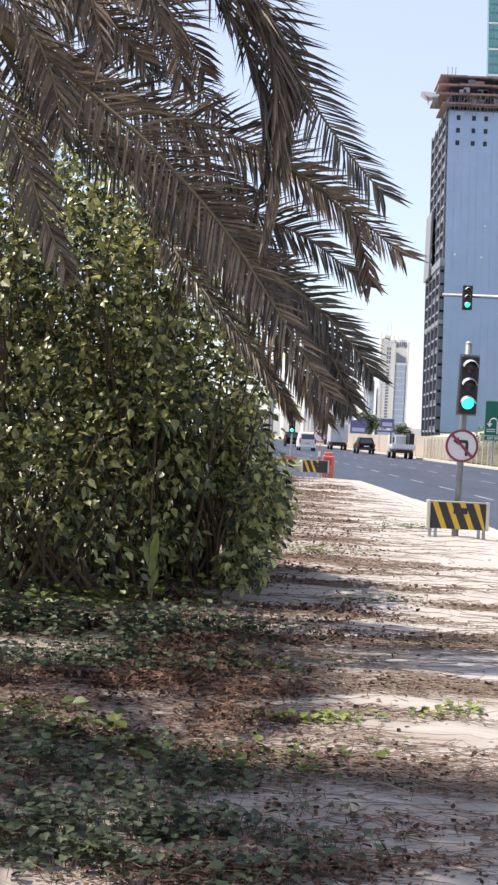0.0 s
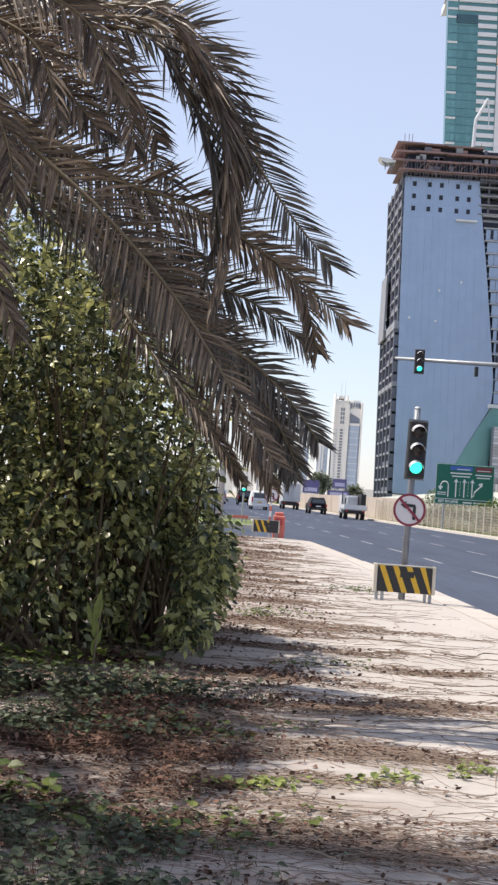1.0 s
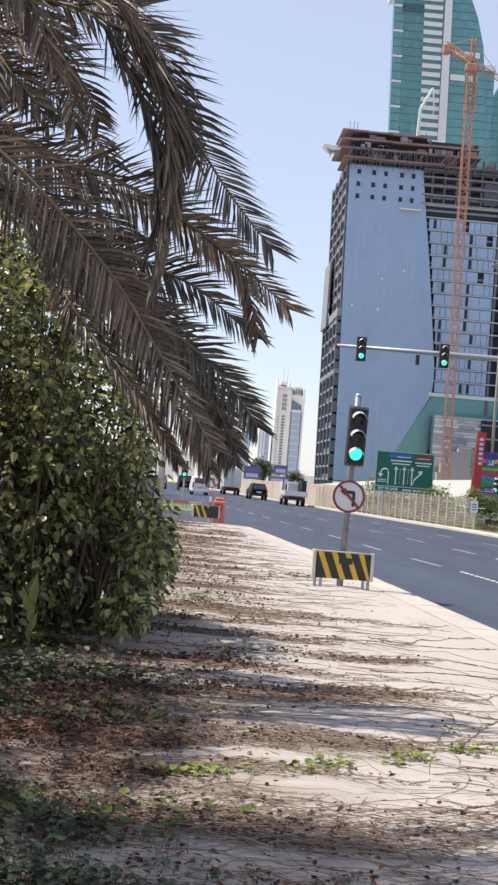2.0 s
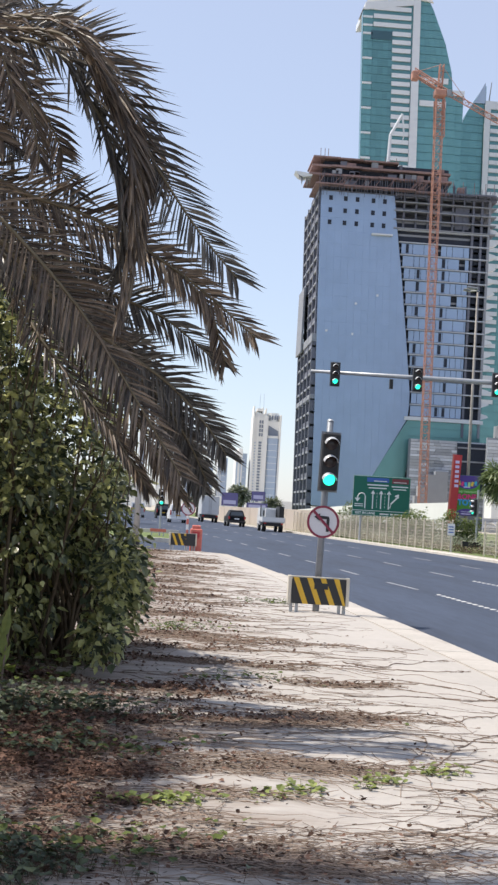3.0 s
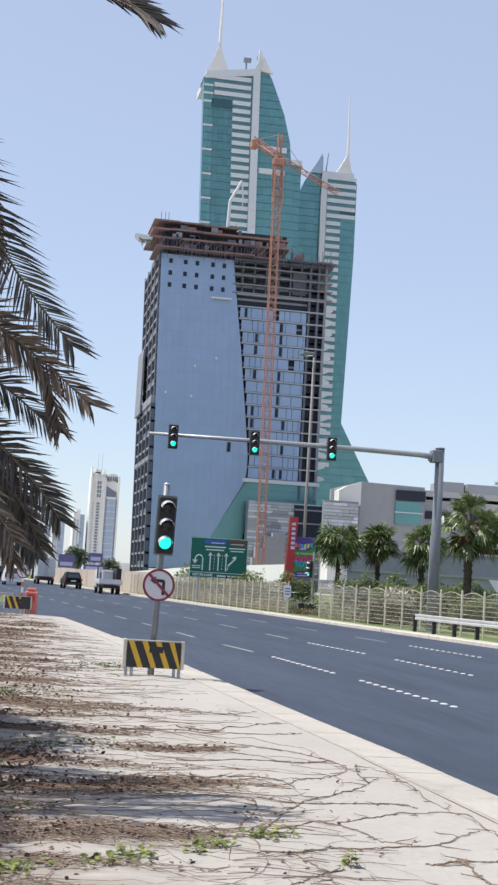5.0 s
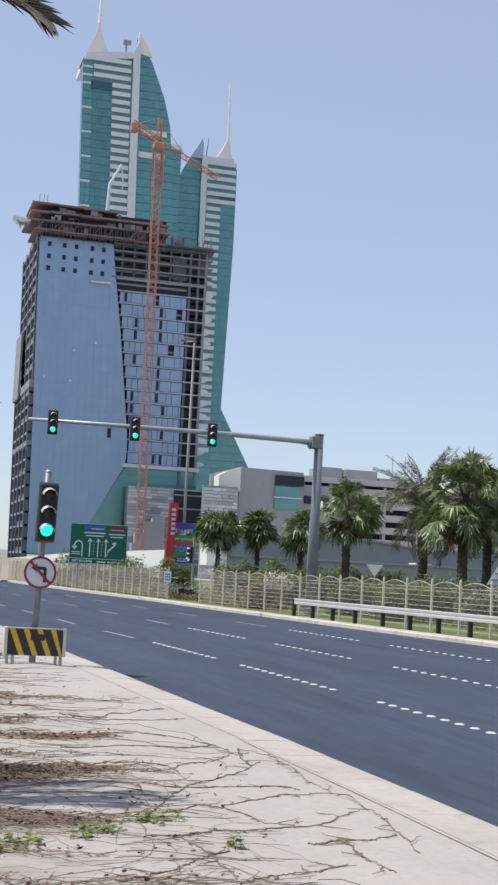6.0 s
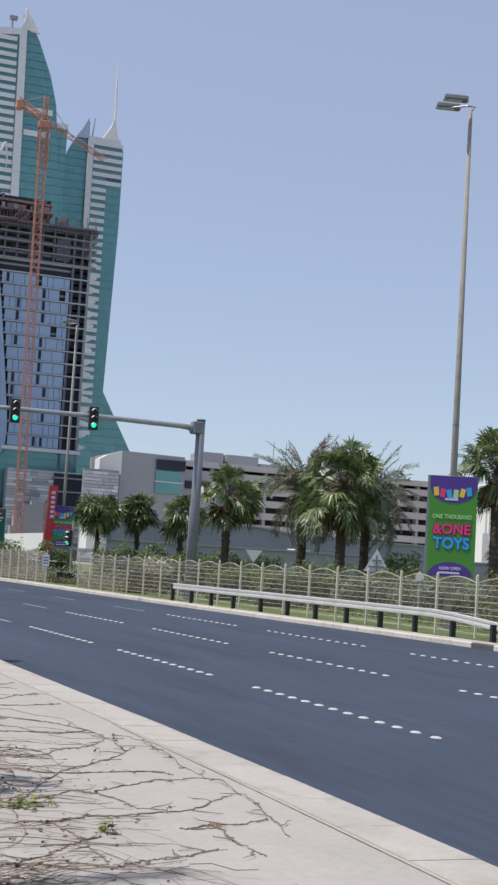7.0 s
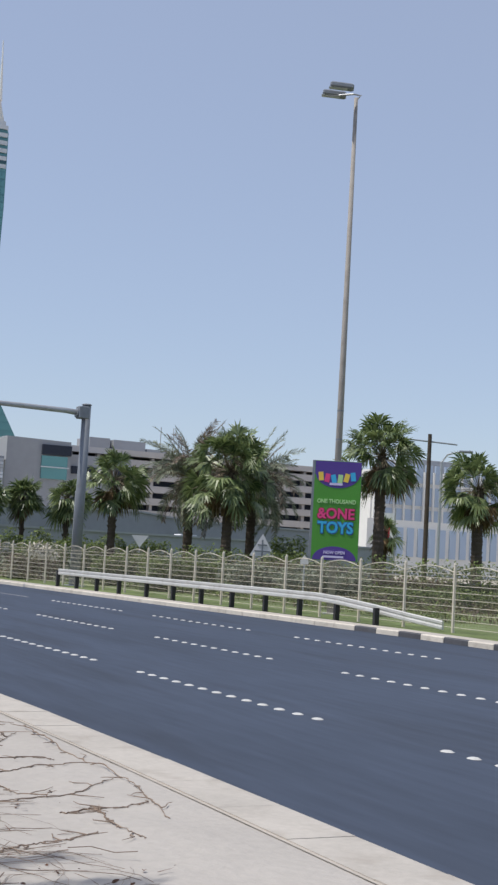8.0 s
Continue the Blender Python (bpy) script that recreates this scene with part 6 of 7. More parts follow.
for a, b in zip(floors[:-1], floors[1:]):
    z0, z1 = a + 0.008, b - 0.008
    l0, l1, r0, r1 = edge_x(BL, z0), edge_x(BL, z1), edge_x(BR, z0), edge_x(BR, z1)
    for k in range(14):
        c = [l0 + 1.88 * k + 0.02, l0 + 1.88 * k + 1.86, l1 + 1.88 * k + 1.86, l1 + 1.88 * k + 0.02]
        c = [min(c[0], r0), min(c[1], r0), min(c[2], r1), min(c[3], r1)]
        if c[1] - c[0] < 0.05 and c[2] - c[3] < 0.05:
            break
        ring_ = [(c[0], z0), (c[1], z0), (c[2], z1), (c[3], z1)]
        pane_list.append(Geo().add([(x, FY, z) for x, z in ring_] + [(x, FY + 0.07, z) for x, z in ring_],
                                   [(0, 1, 2, 3), (0, 4, 5, 1), (1, 5, 6, 2), (2, 6, 7, 3), (3, 7, 4, 0)]))
bk.prism([(edge_x(BL, z), z) for z in floors] + [(edge_x(BR, z), z) for z in reversed(floors)], FY + 0.06, FY + 4)
front = part("glass_front", bk, M_CURTAIN_JOINT, ct, "blue front with fine joints")
for pane in pane_list:
    part("glass_panel", pane, M_CURTAIN, front)
for r, z in enumerate((84.3, 81.1, 77.9)):
    for x in (38.4, 42.3, 45.4, 49.6, 52.6):
        part("window", Geo().box(x - 0.47, x + 0.47, FY - 0.12, FY + 0.3, z - 0.6, z + 0.6), M_ROOM_SHADE, front, "small dark opening")
for x, z in ((46.5, 57), (39.2, 49.5), (46.0, 49), (52, 59.5)):
    part("patch", Geo().box(x - 0.28, x + 0.28, FY - 0.1, FY + 0.2, z - 0.28, z + 0.28), M_CLAD, front)
part("ledge", Geo().box(49.5, 55.0, FY - 1.2, FY, 75.2, 75.6), M_CLAD, front)

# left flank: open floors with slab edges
# Solid core; the shade of the open floors is in its colour.
core = part("dark_core", Geo().prism([(edge_x(BL, z) + 0.25, z) for z in floors] + [(80.0, 88), (80.0, 4)], FY + 4.2, FY + 37), M_CONC_DK, ct, "solid core darkened like a shaded interior")
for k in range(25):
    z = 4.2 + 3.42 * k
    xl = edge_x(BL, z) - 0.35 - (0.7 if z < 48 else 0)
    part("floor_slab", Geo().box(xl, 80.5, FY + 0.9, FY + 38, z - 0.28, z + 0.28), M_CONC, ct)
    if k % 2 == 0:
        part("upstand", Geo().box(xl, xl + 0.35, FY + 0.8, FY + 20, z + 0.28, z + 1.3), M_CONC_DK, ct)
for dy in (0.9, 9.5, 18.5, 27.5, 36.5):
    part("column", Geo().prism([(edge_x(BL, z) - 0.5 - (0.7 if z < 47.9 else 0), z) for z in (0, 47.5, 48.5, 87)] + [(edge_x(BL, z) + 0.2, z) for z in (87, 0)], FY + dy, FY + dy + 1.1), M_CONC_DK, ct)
for z0, z1 in ((46.5, 48.6), (31.6, 32.8)):
    part("flank_panel", Geo().box(edge_x(BL, z0) - 1.25, edge_x(BL, z0), FY + 0.7, FY + 37, z0, z1), M_CONC, ct)
part("hoist_screen", Geo().box(34.9, 35.4, FY + 22, FY + 36, 46, 64), M_CONC, ct, "grey screen round the hoist")

# right half: floors partly glazed
for k in range(16):
    z = 28.5 + 3.25 * k
    xl = edge_x(BR, z) + 0.15
    part("slab_edge", Geo().box(xl, 80.6, FY - 0.25, FY + 1.0, z - 0.16, z + 0.16), M_SLAB, ct)
    q = random.Random(300 + k)
    # Dark sheets paint the shade behind the slabs and glass.
    part("bay_shade", Geo().box(75.8, 80.4, FY + 0.9, FY + 1.5, z, z + 3.2), M_ROOM_SHADE, ct)
    part("bay_shade", Geo().box(xl, 75.8, FY + 1.0, FY + 1.4, z, z + 3.2), M_ROOM_SHADE, ct)
    glz = Geo()
    x = xl + 0.3
    while x < 75.5:
        w = q.choice((1.5, 1.5, 3.0))
        if z < 74 and q.random() > 0.02:
            glz.box(x, min(x + w - 0.12, 75.6), FY + 0.1, FY + 0.3, z + 0.3, z + 2.95)
        x += w
    if glz.v:
        tagged(part("glazing", glz, M_CURTAIN, ct, "blue glass between the slabs"), kind="stuff")
    if z < 74:
        for x in (58.9 + 0.3 * (k % 2), 62.4, 69.0, 70.9):
            if x > xl + 0.5 and q.random() < 0.34:
                part("open_bay", Geo().box(x - 0.36, x + 0.36, FY - 0.05, FY + 0.35, z + 0.5, z + 2.8), M_ROOM_SHADE, ct)
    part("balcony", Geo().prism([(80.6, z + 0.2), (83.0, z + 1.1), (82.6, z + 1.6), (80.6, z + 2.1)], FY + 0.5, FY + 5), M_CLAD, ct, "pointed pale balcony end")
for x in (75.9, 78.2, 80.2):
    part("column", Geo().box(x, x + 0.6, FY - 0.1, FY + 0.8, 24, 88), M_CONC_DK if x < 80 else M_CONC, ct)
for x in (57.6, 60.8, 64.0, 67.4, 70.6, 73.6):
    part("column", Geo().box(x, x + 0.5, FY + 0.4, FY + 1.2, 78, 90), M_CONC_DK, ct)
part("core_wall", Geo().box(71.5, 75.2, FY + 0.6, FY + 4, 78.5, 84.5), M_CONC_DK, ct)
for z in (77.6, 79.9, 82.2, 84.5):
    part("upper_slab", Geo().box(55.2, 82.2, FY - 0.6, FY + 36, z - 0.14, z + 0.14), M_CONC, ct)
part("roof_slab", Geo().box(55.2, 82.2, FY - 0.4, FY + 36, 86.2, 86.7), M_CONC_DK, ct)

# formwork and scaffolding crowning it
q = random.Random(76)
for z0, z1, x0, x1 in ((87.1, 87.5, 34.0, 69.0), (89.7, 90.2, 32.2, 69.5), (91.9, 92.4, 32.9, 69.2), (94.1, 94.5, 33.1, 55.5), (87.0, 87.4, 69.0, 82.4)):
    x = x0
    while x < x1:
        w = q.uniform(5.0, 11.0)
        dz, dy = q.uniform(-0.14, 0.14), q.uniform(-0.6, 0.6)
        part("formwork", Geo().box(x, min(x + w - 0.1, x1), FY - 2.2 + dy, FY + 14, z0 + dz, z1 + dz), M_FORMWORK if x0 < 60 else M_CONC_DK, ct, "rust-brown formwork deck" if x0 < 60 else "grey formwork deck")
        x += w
# Solid dark box for the shade between the formwork decks.
part("formwork_core", Geo().box(36.0, 69, FY, FY + 13, 87, 93.8), M_ROOM_SHADE, ct)
for x in np.arange(34.8, 82, 0.75):
    d_ = q.uniform(-0.25, 0.25)
    part("scaffold_pole", Geo().box(x + d_, x + d_ + 0.12, FY - 2.1, FY - 1.9, 85.9 + q.uniform(-1.6, 0.3), (90.0 if x < 69 else 88.4) + q.uniform(-0.5, 0.7)), M_CONC_DK, ct)
for k in range(34):
    x, z = q.uniform(35, 80), q.choice((87.6, 90.3, 90.3, 92.6))
    if x > 67 and z > 88:
        continue
    h_ = q.uniform(0.5, 1.5)
    part("stacked_form", Geo().box(x, x + q.uniform(0.5, 2.6), FY - 1.7, FY - 0.4, z, z + h_), q.choice((M_FORMWORK, M_CONC_DK, M_CONC)), ct)
for k in range(30):
    x = q.uniform(35, 68)
    part("scaffold_brace", Geo().rod((x, FY - 2.15, 87.5), (x + q.uniform(1.0, 2.4), FY - 2.15, 89.8), 0.07, n=4), M_FORMWORK, ct)
for x in (35, 37, 52, 55, 60, 66, 73, 79, 36.1, 62.5, 70.4, 76.0, 81.3):
    part("scaffold_pole", Geo().box(x, x + 0.14, FY, FY + 0.14, 88, 97.2 if x < 40 else 96.0 if x < 60 else 91), M_FORMWORK, ct)
part("platform", Geo().prism([(28.6, 90.3), (33.0, 89.9), (33.0, 89.3), (30.6, 88.9), (29.6, 89.3)], FY - 1.5, FY + 3), M_CLAD, ct, "torn pale sheeting on a projecting platform")
q = random.Random(78)
for k in range(7):
    x = 29.4 + 0.5 * k
    part("torn_sheet", Geo().prism([(x, 89.4), (x + 0.5, 89.3), (x + 0.3 + q.uniform(-.3, .3), 89.0 - q.uniform(0.6, 3.0))], FY - 1.4 + 0.3 * k, FY - 1.25 + 0.3 * k), M_CONC, ct)

# foot: teal glass wedge, stone screen and blocks
foot = part("teal_wedge", Geo().prism([(61.9, 27.9), (81.0, 27.9), (81.0, 20), (62.8, 20), (60.6, 4), (49.2, 4), (53.3, 12.5)], FY + 0.3, FY + 3.5), M_TEAL, ct, "sloping teal glass wedge")
part("foot_beam", Geo().box(60.8, 81.4, FY - 0.6, FY + 0.4, 27.6, 28.5), M_CLAD, ct)
for z in (23.6, 25.8):
    part("glazing_bar", Geo().box(62.2, 81.0, FY + 0.1, FY + 0.35, z - 0.08, z + 0.08), M_TEALD, foot)
screen = part("stone_screen", Geo().box(62.0, 82.0, 341, 343.5, 0, 22.6), M_CONC, ct, "grey screen of stacked stone bands")
q = random.Random(13)
bands = Geo()
for k in range(24):
    z = 4.4 + 0.76 * k
    x = 62.2
    while x < 81.4:
        w = q.uniform(1.5, 4.5)
        bands.box(x, min(x + w - 0.08, 81.9), 340.75 + q.uniform(-0.25, 0.15), 341.1, z + 0.05, z + 0.69)
        x += w
tagged(part("stone_cladding", bands, M_STONE, screen), kind="stuff")
part("entrance_glass", Geo().box(74.2, 82.0, 340.2, 341, 9, 22.2), M_ROOM_SHADE, ct, "dark entrance glazing")
for z in (13, 17.5, 21):
    part("transom", Geo().box(74.2, 82.0, 339.95, 340.2, z - 0.2, z + 0.2), M_GREYWALL, ct)
for x0, x1, z in ((64.0, 66.2, 10.5), (66.3, 68.2, 13.5), (68.2, 71.5, 14.5), (63.2, 64.0, 8)):
    part("pier", Geo().box(x0, x1, 337, 340, 0, z), M_RENDER, ct)

# ---------------------------------------------------------------- tower crane and small crane
def lattice(g, a, b, w, seg, r, up=Vector((0, 1, 0))):
    """Four chords with zigzag bracing between two ends."""
    a, b = Vector(a), Vector(b)
    d = (b - a).normalized()
    s = d.cross(up).normalized() * w / 2
    u = s.cross(d).normalized() * w / 2
    n = max(2, int((b - a).length / seg))
    c = [s + u, s - u, -s - u, -s + u]
    for o_ in c:
        g.rod(a + o_, b + o_, r, n=4)
    for k in range(n):
        p, p2 = a.lerp(b, k / n), a.lerp(b, (k + 1) / n)
        for j in range(4):
            g.rod(p + c[j], p2 + c[(j + 1) % 4], r * 0.6, n=3)
            g.rod(p + c[j], p + c[(j + 1) % 4], r * 0.6, n=3)
    return g


cr = thing("tower_crane", "orange lattice tower crane before the unfinished high-rise", "crane", pose(0, 0, 0))
part("mast", lattice(Geo(), (63.9, 330, 0), (62.7, 330, 108.5), 1.85, 2.1, 0.12), M_CRANE, cr, "orange lattice mast")
part("jacking_cage", lattice(Geo(), (63.0, 330, 98), (62.7, 330, 107.5), 2.3, 2.0, 0.14), M_CRANE, cr)
part("slew_ring", Geo().box(61.2, 64.2, 328.6, 331.4, 108.2, 110, bev=0.2), M_CRANE, cr)
part("cab", Geo().box(64.2, 65.4, 328.5, 330, 108.3, 110, bev=0.15), M_CONC, cr, "small grey operator cab")
part("jib", lattice(Geo(), (62.6, 330, 110.6), (78.4, 327, 101.8), 1.2, 1.6, 0.13, Vector((0.2, 1, 0.3))), M_CRANE, cr, "orange lattice jib slanting down")
part("counter_jib", lattice(Geo(), (62.6, 330, 110.6), (56.0, 332, 115.0), 1.4, 1.6, 0.16), M_CRANE, cr)
part("counterweight", Geo().box(55.6, 57.4, 331, 333.4, 112.8, 115.0, bev=0.2), M_CRANE, cr)
part("apex", lattice(Geo(), (62.6, 330, 110), (62.8, 330, 116.6), 1.0, 1.6, 0.14), M_CRANE, cr)
part("tie_line", Geo().rod((62.8, 330, 116.6), (57, 332, 115), 0.07, n=4).rod((62.8, 330, 116.4), (70, 328.6, 106.5), 0.07, n=4), M_CRANE, cr)

sc = thing("placing_boom", "small white folded concrete boom on the top floor", "crane", pose(0, 0, 0))
part("mast", Geo().rod((53.7, FY + 6, 94), (54.0, FY + 6, 103.8), 0.5, 0.42, 8), M_CLAD, sc)
part("lower_arm", Geo().rod((54.0, FY + 6, 103.8), (56.9, FY + 6, 109.6), 0.42, 0.36, 8), M_CLAD, sc)
part("upper_arm", Geo().rod((56.9, FY + 6, 109.6), (57.6, FY + 6, 104.2), 0.28, 0.2, 8), M_CLAD, sc)
part("tip", Geo().rod((57.6, FY + 6, 104.2), (57.2, FY + 6, 101.6), 0.15, 0.1, 6), M_CLAD, sc)

# ---------------------------------------------------------------- twin sail towers
def panes(parent, name, outline_l, outline_r, z0, z1, step, y, mat, bays, gap=0.25):
    """Glass in storeys between two edges, each pane set off by a joint."""
    g = Geo()
    z = z0
    while z < z1 - 0.3:
        za, zb = z + gap / 2, min(z + step, z1) - gap / 2
        for k in range(bays):
            c = []
            for zz in (za, zb):
                l, r = edge_x(outline_l, zz), edge_x(outline_r, zz)
                c += [l + (r - l) * k / bays + 0.04, l + (r - l) * (k + 1) / bays - 0.04]
            g.add([(c[0], y, za), (c[1], y, za), (c[3], y, zb), (c[2], y, zb)], [(0, 1, 2, 3)])
        z += step
    return tagged(part(name, g, mat, parent), kind="stuff")


def spire(parent, x0, x1, z0, apex, top, y, depth=16):
    """White hollow-sided pyramid with a mast."""
    g = Geo()
    n = 7
    rows = []
    for k in range(n):
        t = k / (n - 1)
        s = (1 - t) ** 1.6
        z = z0 + (apex[1] - z0) * t
        l, r = apex[0] + (x0 - apex[0]) * s, apex[0] + (x1 - apex[0]) * s
        rows.append([(l, y, z), (r, y, z), (r, y + depth * s + 0.2, z), (l, y + depth * s + 0.2, z)])
    g.v = [p for r in rows for p in r]
    g.f = [(i * 4 + j, i * 4 + (j + 1) % 4, i * 4 + 4 + (j + 1) % 4, i * 4 + 4 + j) for i in range(n - 1) for j in range(4)]
    sp = part("spire", g, M_RENDERW, parent, "white pointed roof spire")
    part("mast", Geo().rod((apex[0], y + 0.4, apex[1] - 3), (top[0], y + 0.4, top[1]), 0.8, 0.25, 8), M_RENDERW, sp)


tw = thing("sail_tower", "tall teal glass tower with white bands and a spire", "tower", pose(0, 0, 0), group="twin towers")
TY = 610.0
body = part("body", Geo().prism([(84.5, 0), (84.0, 60), (80.2, 169), (77.8, 236.5), (82.0, 241), (104.0, 243), (106.5, 168), (110, 0)], TY, TY + 5), M_TEALD, tw, "deep teal tower body")
part("rear_core", Geo().box(92, 104, TY + 5, TY + 40, 0, 236), M_TEALD, body)
panes(body, "glazing", [(100, 83), (169, 80.3), (241, 78)], [(100, 88), (169, 84.6), (241, 82.2)], 130, 236, 3.85, TY - 0.25, M_TEAL, 2, 0.7)
panes(body, "glazing", [(100, 88.2), (169, 84.8), (241, 82.4)], [(100, 97), (169, 94.5), (241, 92.2)], 130, 226, 3.85, TY - 0.3, M_TEALD, 4)
k = 0
z = 132.0
while z < 238:
    xa, xb = edge_x([(100, 97), (169, 94.0), (241, 91.5)], z), edge_x([(100, 105), (169, 102.5), (241, 100.2)], z)
    if z > 226:
        xa = edge_x([(169, 84.8), (241, 82.6)], z)
    part("white_band", Geo().box(xa, xb, TY - 0.9, TY - 0.2, z, z + 2.0), M_CLAD, body)
    if k % 3 == 0 or z > 222:
        xe = edge_x([(60, 84.0), (169, 80.3), (236, 77.9)], z)
        part("white_band", Geo().box(xe, xe + 4.4, TY - 0.7, TY - 0.2, z, z + 0.9), M_CLAD, body)
    z += 3.9
    k += 1
part("sky_lobby", Geo().box(82.0, 92.0, TY - 0.7, TY - 0.1, 223.5, 227.5), M_LOBBY, body)
part("rib", Geo().prism([(105.5, 60), (109, 60), (106.2, 169), (104.2, 250), (101.2, 243), (102.6, 169)], TY - 1.6, TY), M_CLAD, body, "white vertical rib")
part("parapet", Geo().prism([(78.6, 237.0), (101.5, 240.8), (101.4, 244.0), (78.6, 240.4)], TY - 1.0, TY + 30), M_CLAD, body)
SAIL = [(60, 132), (120, 128), (182, 124.2), (203, 121.9), (211, 121.1), (224.3, 117.5), (240, 111.0), (247, 107.2), (253.4, 103.8)]
sail = part("sail", Geo().prism([(104.2, 60), (104.0, 253.5)] + [(x, z) for z, x in reversed(SAIL)], TY + 1, TY + 8), M_TEAL, tw, "curved teal glass sail")
panes(sail, "glazing", [(60, 109.0), (169, 106.4), (250, 104.4)], [(z, x - 0.4) for z, x in SAIL], 130, 245, 3.85, TY + 0.6, M_TEAL, 5)
part("sail_tip", Geo().prism([(102.6, 244), (103.6, 254.5), (110.6, 243.0)], TY - 0.4, TY + 0.9), M_RENDERW, sail, "white sail tip")
for z, x0, x1 in ((194, 106.5, 119), (205, 107, 119.5)):
    part("white_band", Geo().box(x0, x1, TY - 0.3, TY + 0.5, z, z + 2.6), M_CLAD, sail)
part("lower_block", Geo().box(107.5, 127.5, TY + 2, TY + 30, 60, 201), M_TEALD, tw, "lower teal block beside the sail")
part("block_cap", Geo().box(115.5, 127.8, TY + 1.6, TY + 12, 200.5, 203), M_CLAD, tw)
panes(tw, "glazing", [(60, 128), (169, 107.5), (203, 107.5)], [(60, 132), (169, 127.4), (203, 127.4)], 130, 200, 3.85, TY + 1.5, M_TEAL, 6)
spire(tw, 77.8, 91.5, 238, (84.4, 258.5), (84.6, 292), TY)
ant = part("roof_antenna", Geo().rod((98.0, TY + 3, 243), (98.0, TY + 3, 250), 0.5, 0.4, 6).box(96.6, 100.2, TY + 2, TY + 4, 248.6, 250.4), M_CONC, tw)

tw2 = thing("sail_tower", "second teal glass tower with a flaring foot and spire", "tower", pose(0, 0, 0), group="twin towers")
UY = 640.0
RIGHT = [(0, 192), (54, 176.1), (82, 160.6), (121, 161.5), (165, 162.5), (203, 162.3)]
body = part("body", Geo().prism([(140, 0), (147.0, 120), (144.4, 206)] + [(160.2, 207.8)] + [(x, z) for z, x in reversed(RIGHT)], UY, UY + 40), M_TEALD, tw2, "deep teal tower body")
panes(body, "glazing", [(54, 150), (120, 155.0), (206, 154.5)], [(z, x - 0.4) for z, x in RIGHT], 10, 192, 3.85, UY - 0.3, M_TEAL, 4)
z, k = 60.0, 0
while z < 205:
    xa = edge_x([(60, 148), (206, 147.2)], z)
    part("white_band", Geo().box(xa, xa + (7.3 if z < 184 else 14.6), UY - 0.9, UY - 0.2, z, z + 2.0), M_CLAD, body)
    z += 3.9
part("rib", Geo().prism([(145.0, 40), (147.6, 40), (146.8, 206), (144.0, 206)], UY - 1.6, UY), M_CLAD, body, "white vertical rib")
part("sky_lobby", Geo().box(154.5, 162.0, UY - 0.7, UY - 0.1, 187.5, 191), M_LOBBY, body)
part("parapet", Geo().box(144.2, 160.4, UY - 1.0, UY + 20, 204.5, 208.2), M_CLAD, body)
SAIL2 = [(60, 126), (120, 127), (185, 129.5), (191.3, 131.2), (202, 135.5), (209, 139.4), (216, 143.5)]
sail = part("sail", Geo().prism([(x, z) for z, x in SAIL2] + [(144.6, 216), (147, 120), (146, 60)], UY + 1, UY + 8), M_TEAL, tw2, "curved teal glass sail")
panes(sail, "glazing", [(z, x + 0.4) for z, x in SAIL2], [(60, 146), (120, 146.6), (216, 144.0)], 100, 206, 3.85, UY + 0.6, M_TEAL, 4)
part("sail_tip", Geo().prism([(138.6, 207), (143.9, 217.6), (144.5, 207)], UY - 0.2, UY + 0.9), M_FARB, sail)
part("roof_antenna", Geo().rod((146.2, UY + 2, 206), (147.4, UY + 2, 218.5), 0.35, 0.2, 6), M_CONC, tw2)
spire(tw2, 150.0, 160.4, 206.5, (157.2, 221.5), (156.4, 249), UY)

# ---------------------------------------------------------------- low buildings behind the palms
wb = thing("pavilion_building", "grey and white low building with teal windows", "building", pose(0, 0, 0))
part("main_wall", Geo().prism([(80.8, 0), (96.2, 0), (96.2, 25.9), (80.8, 26.2)], 300, 330), M_RENDER, wb, "white wall greyed for its shaded front")
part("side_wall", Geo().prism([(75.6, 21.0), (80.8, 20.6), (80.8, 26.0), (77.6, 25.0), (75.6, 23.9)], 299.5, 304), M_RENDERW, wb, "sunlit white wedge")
screen = part("stone_screen", Geo().box(71.3, 79.5, 296.4, 297.4, 0, 21.2), M_CONC, wb, "grey screen of stacked stone bands")
bands = Geo()
q = random.Random(14)
for k in range(26):
    x = 71.4
    while x < 79.3:
        w = q.uniform(1.2, 3.6)
        bands.box(x, min(x + w - 0.08, 79.4), 296.2 + q.uniform(-0.2, 0.1), 296.5, 1.0 + 0.76 * k + 0.05, 1.0 + 0.76 * k + 0.69)
        x += w
tagged(part("stone_cladding", bands, M_STONE, screen), kind="stuff")
# Dark box on the wall paints the shade of a recess.
part("roof_recess", Geo().box(89.2, 96.25, 299.4, 300.5, 22.6, 24.9), M_ROOM_SHADE, wb)
part("window", Geo().box(89.2, 95.4, 299.5, 300.4, 17.0, 22.3), M_TEAL, wb, "teal glazing")
part("mullion", Geo().box(89.0, 95.8, 299.2, 299.6, 19.6, 19.85), M_CLAD, wb)
part("lower_wing", Geo().box(96.2, 112, 302, 330, 0, 23.2), M_RENDER, wb)
for k in range(4):
    part("window", Geo().box(97.2 + 3.7 * k, 99.9 + 3.7 * k, 301.6, 302.3, 18.8, 20.6), M_ROOM_SHADE, wb)
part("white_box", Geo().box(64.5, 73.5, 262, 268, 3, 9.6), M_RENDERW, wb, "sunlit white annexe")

cp = thing("car_park", "long multi-storey car park with dark open decks", "building", pose(0, 0, 0))
# Solid dark box puts the shade of the open decks into colour.
part("dark_interior", Geo().box(97, 175, 312, 345, 0, 24), M_ROOM_SHADE, cp)
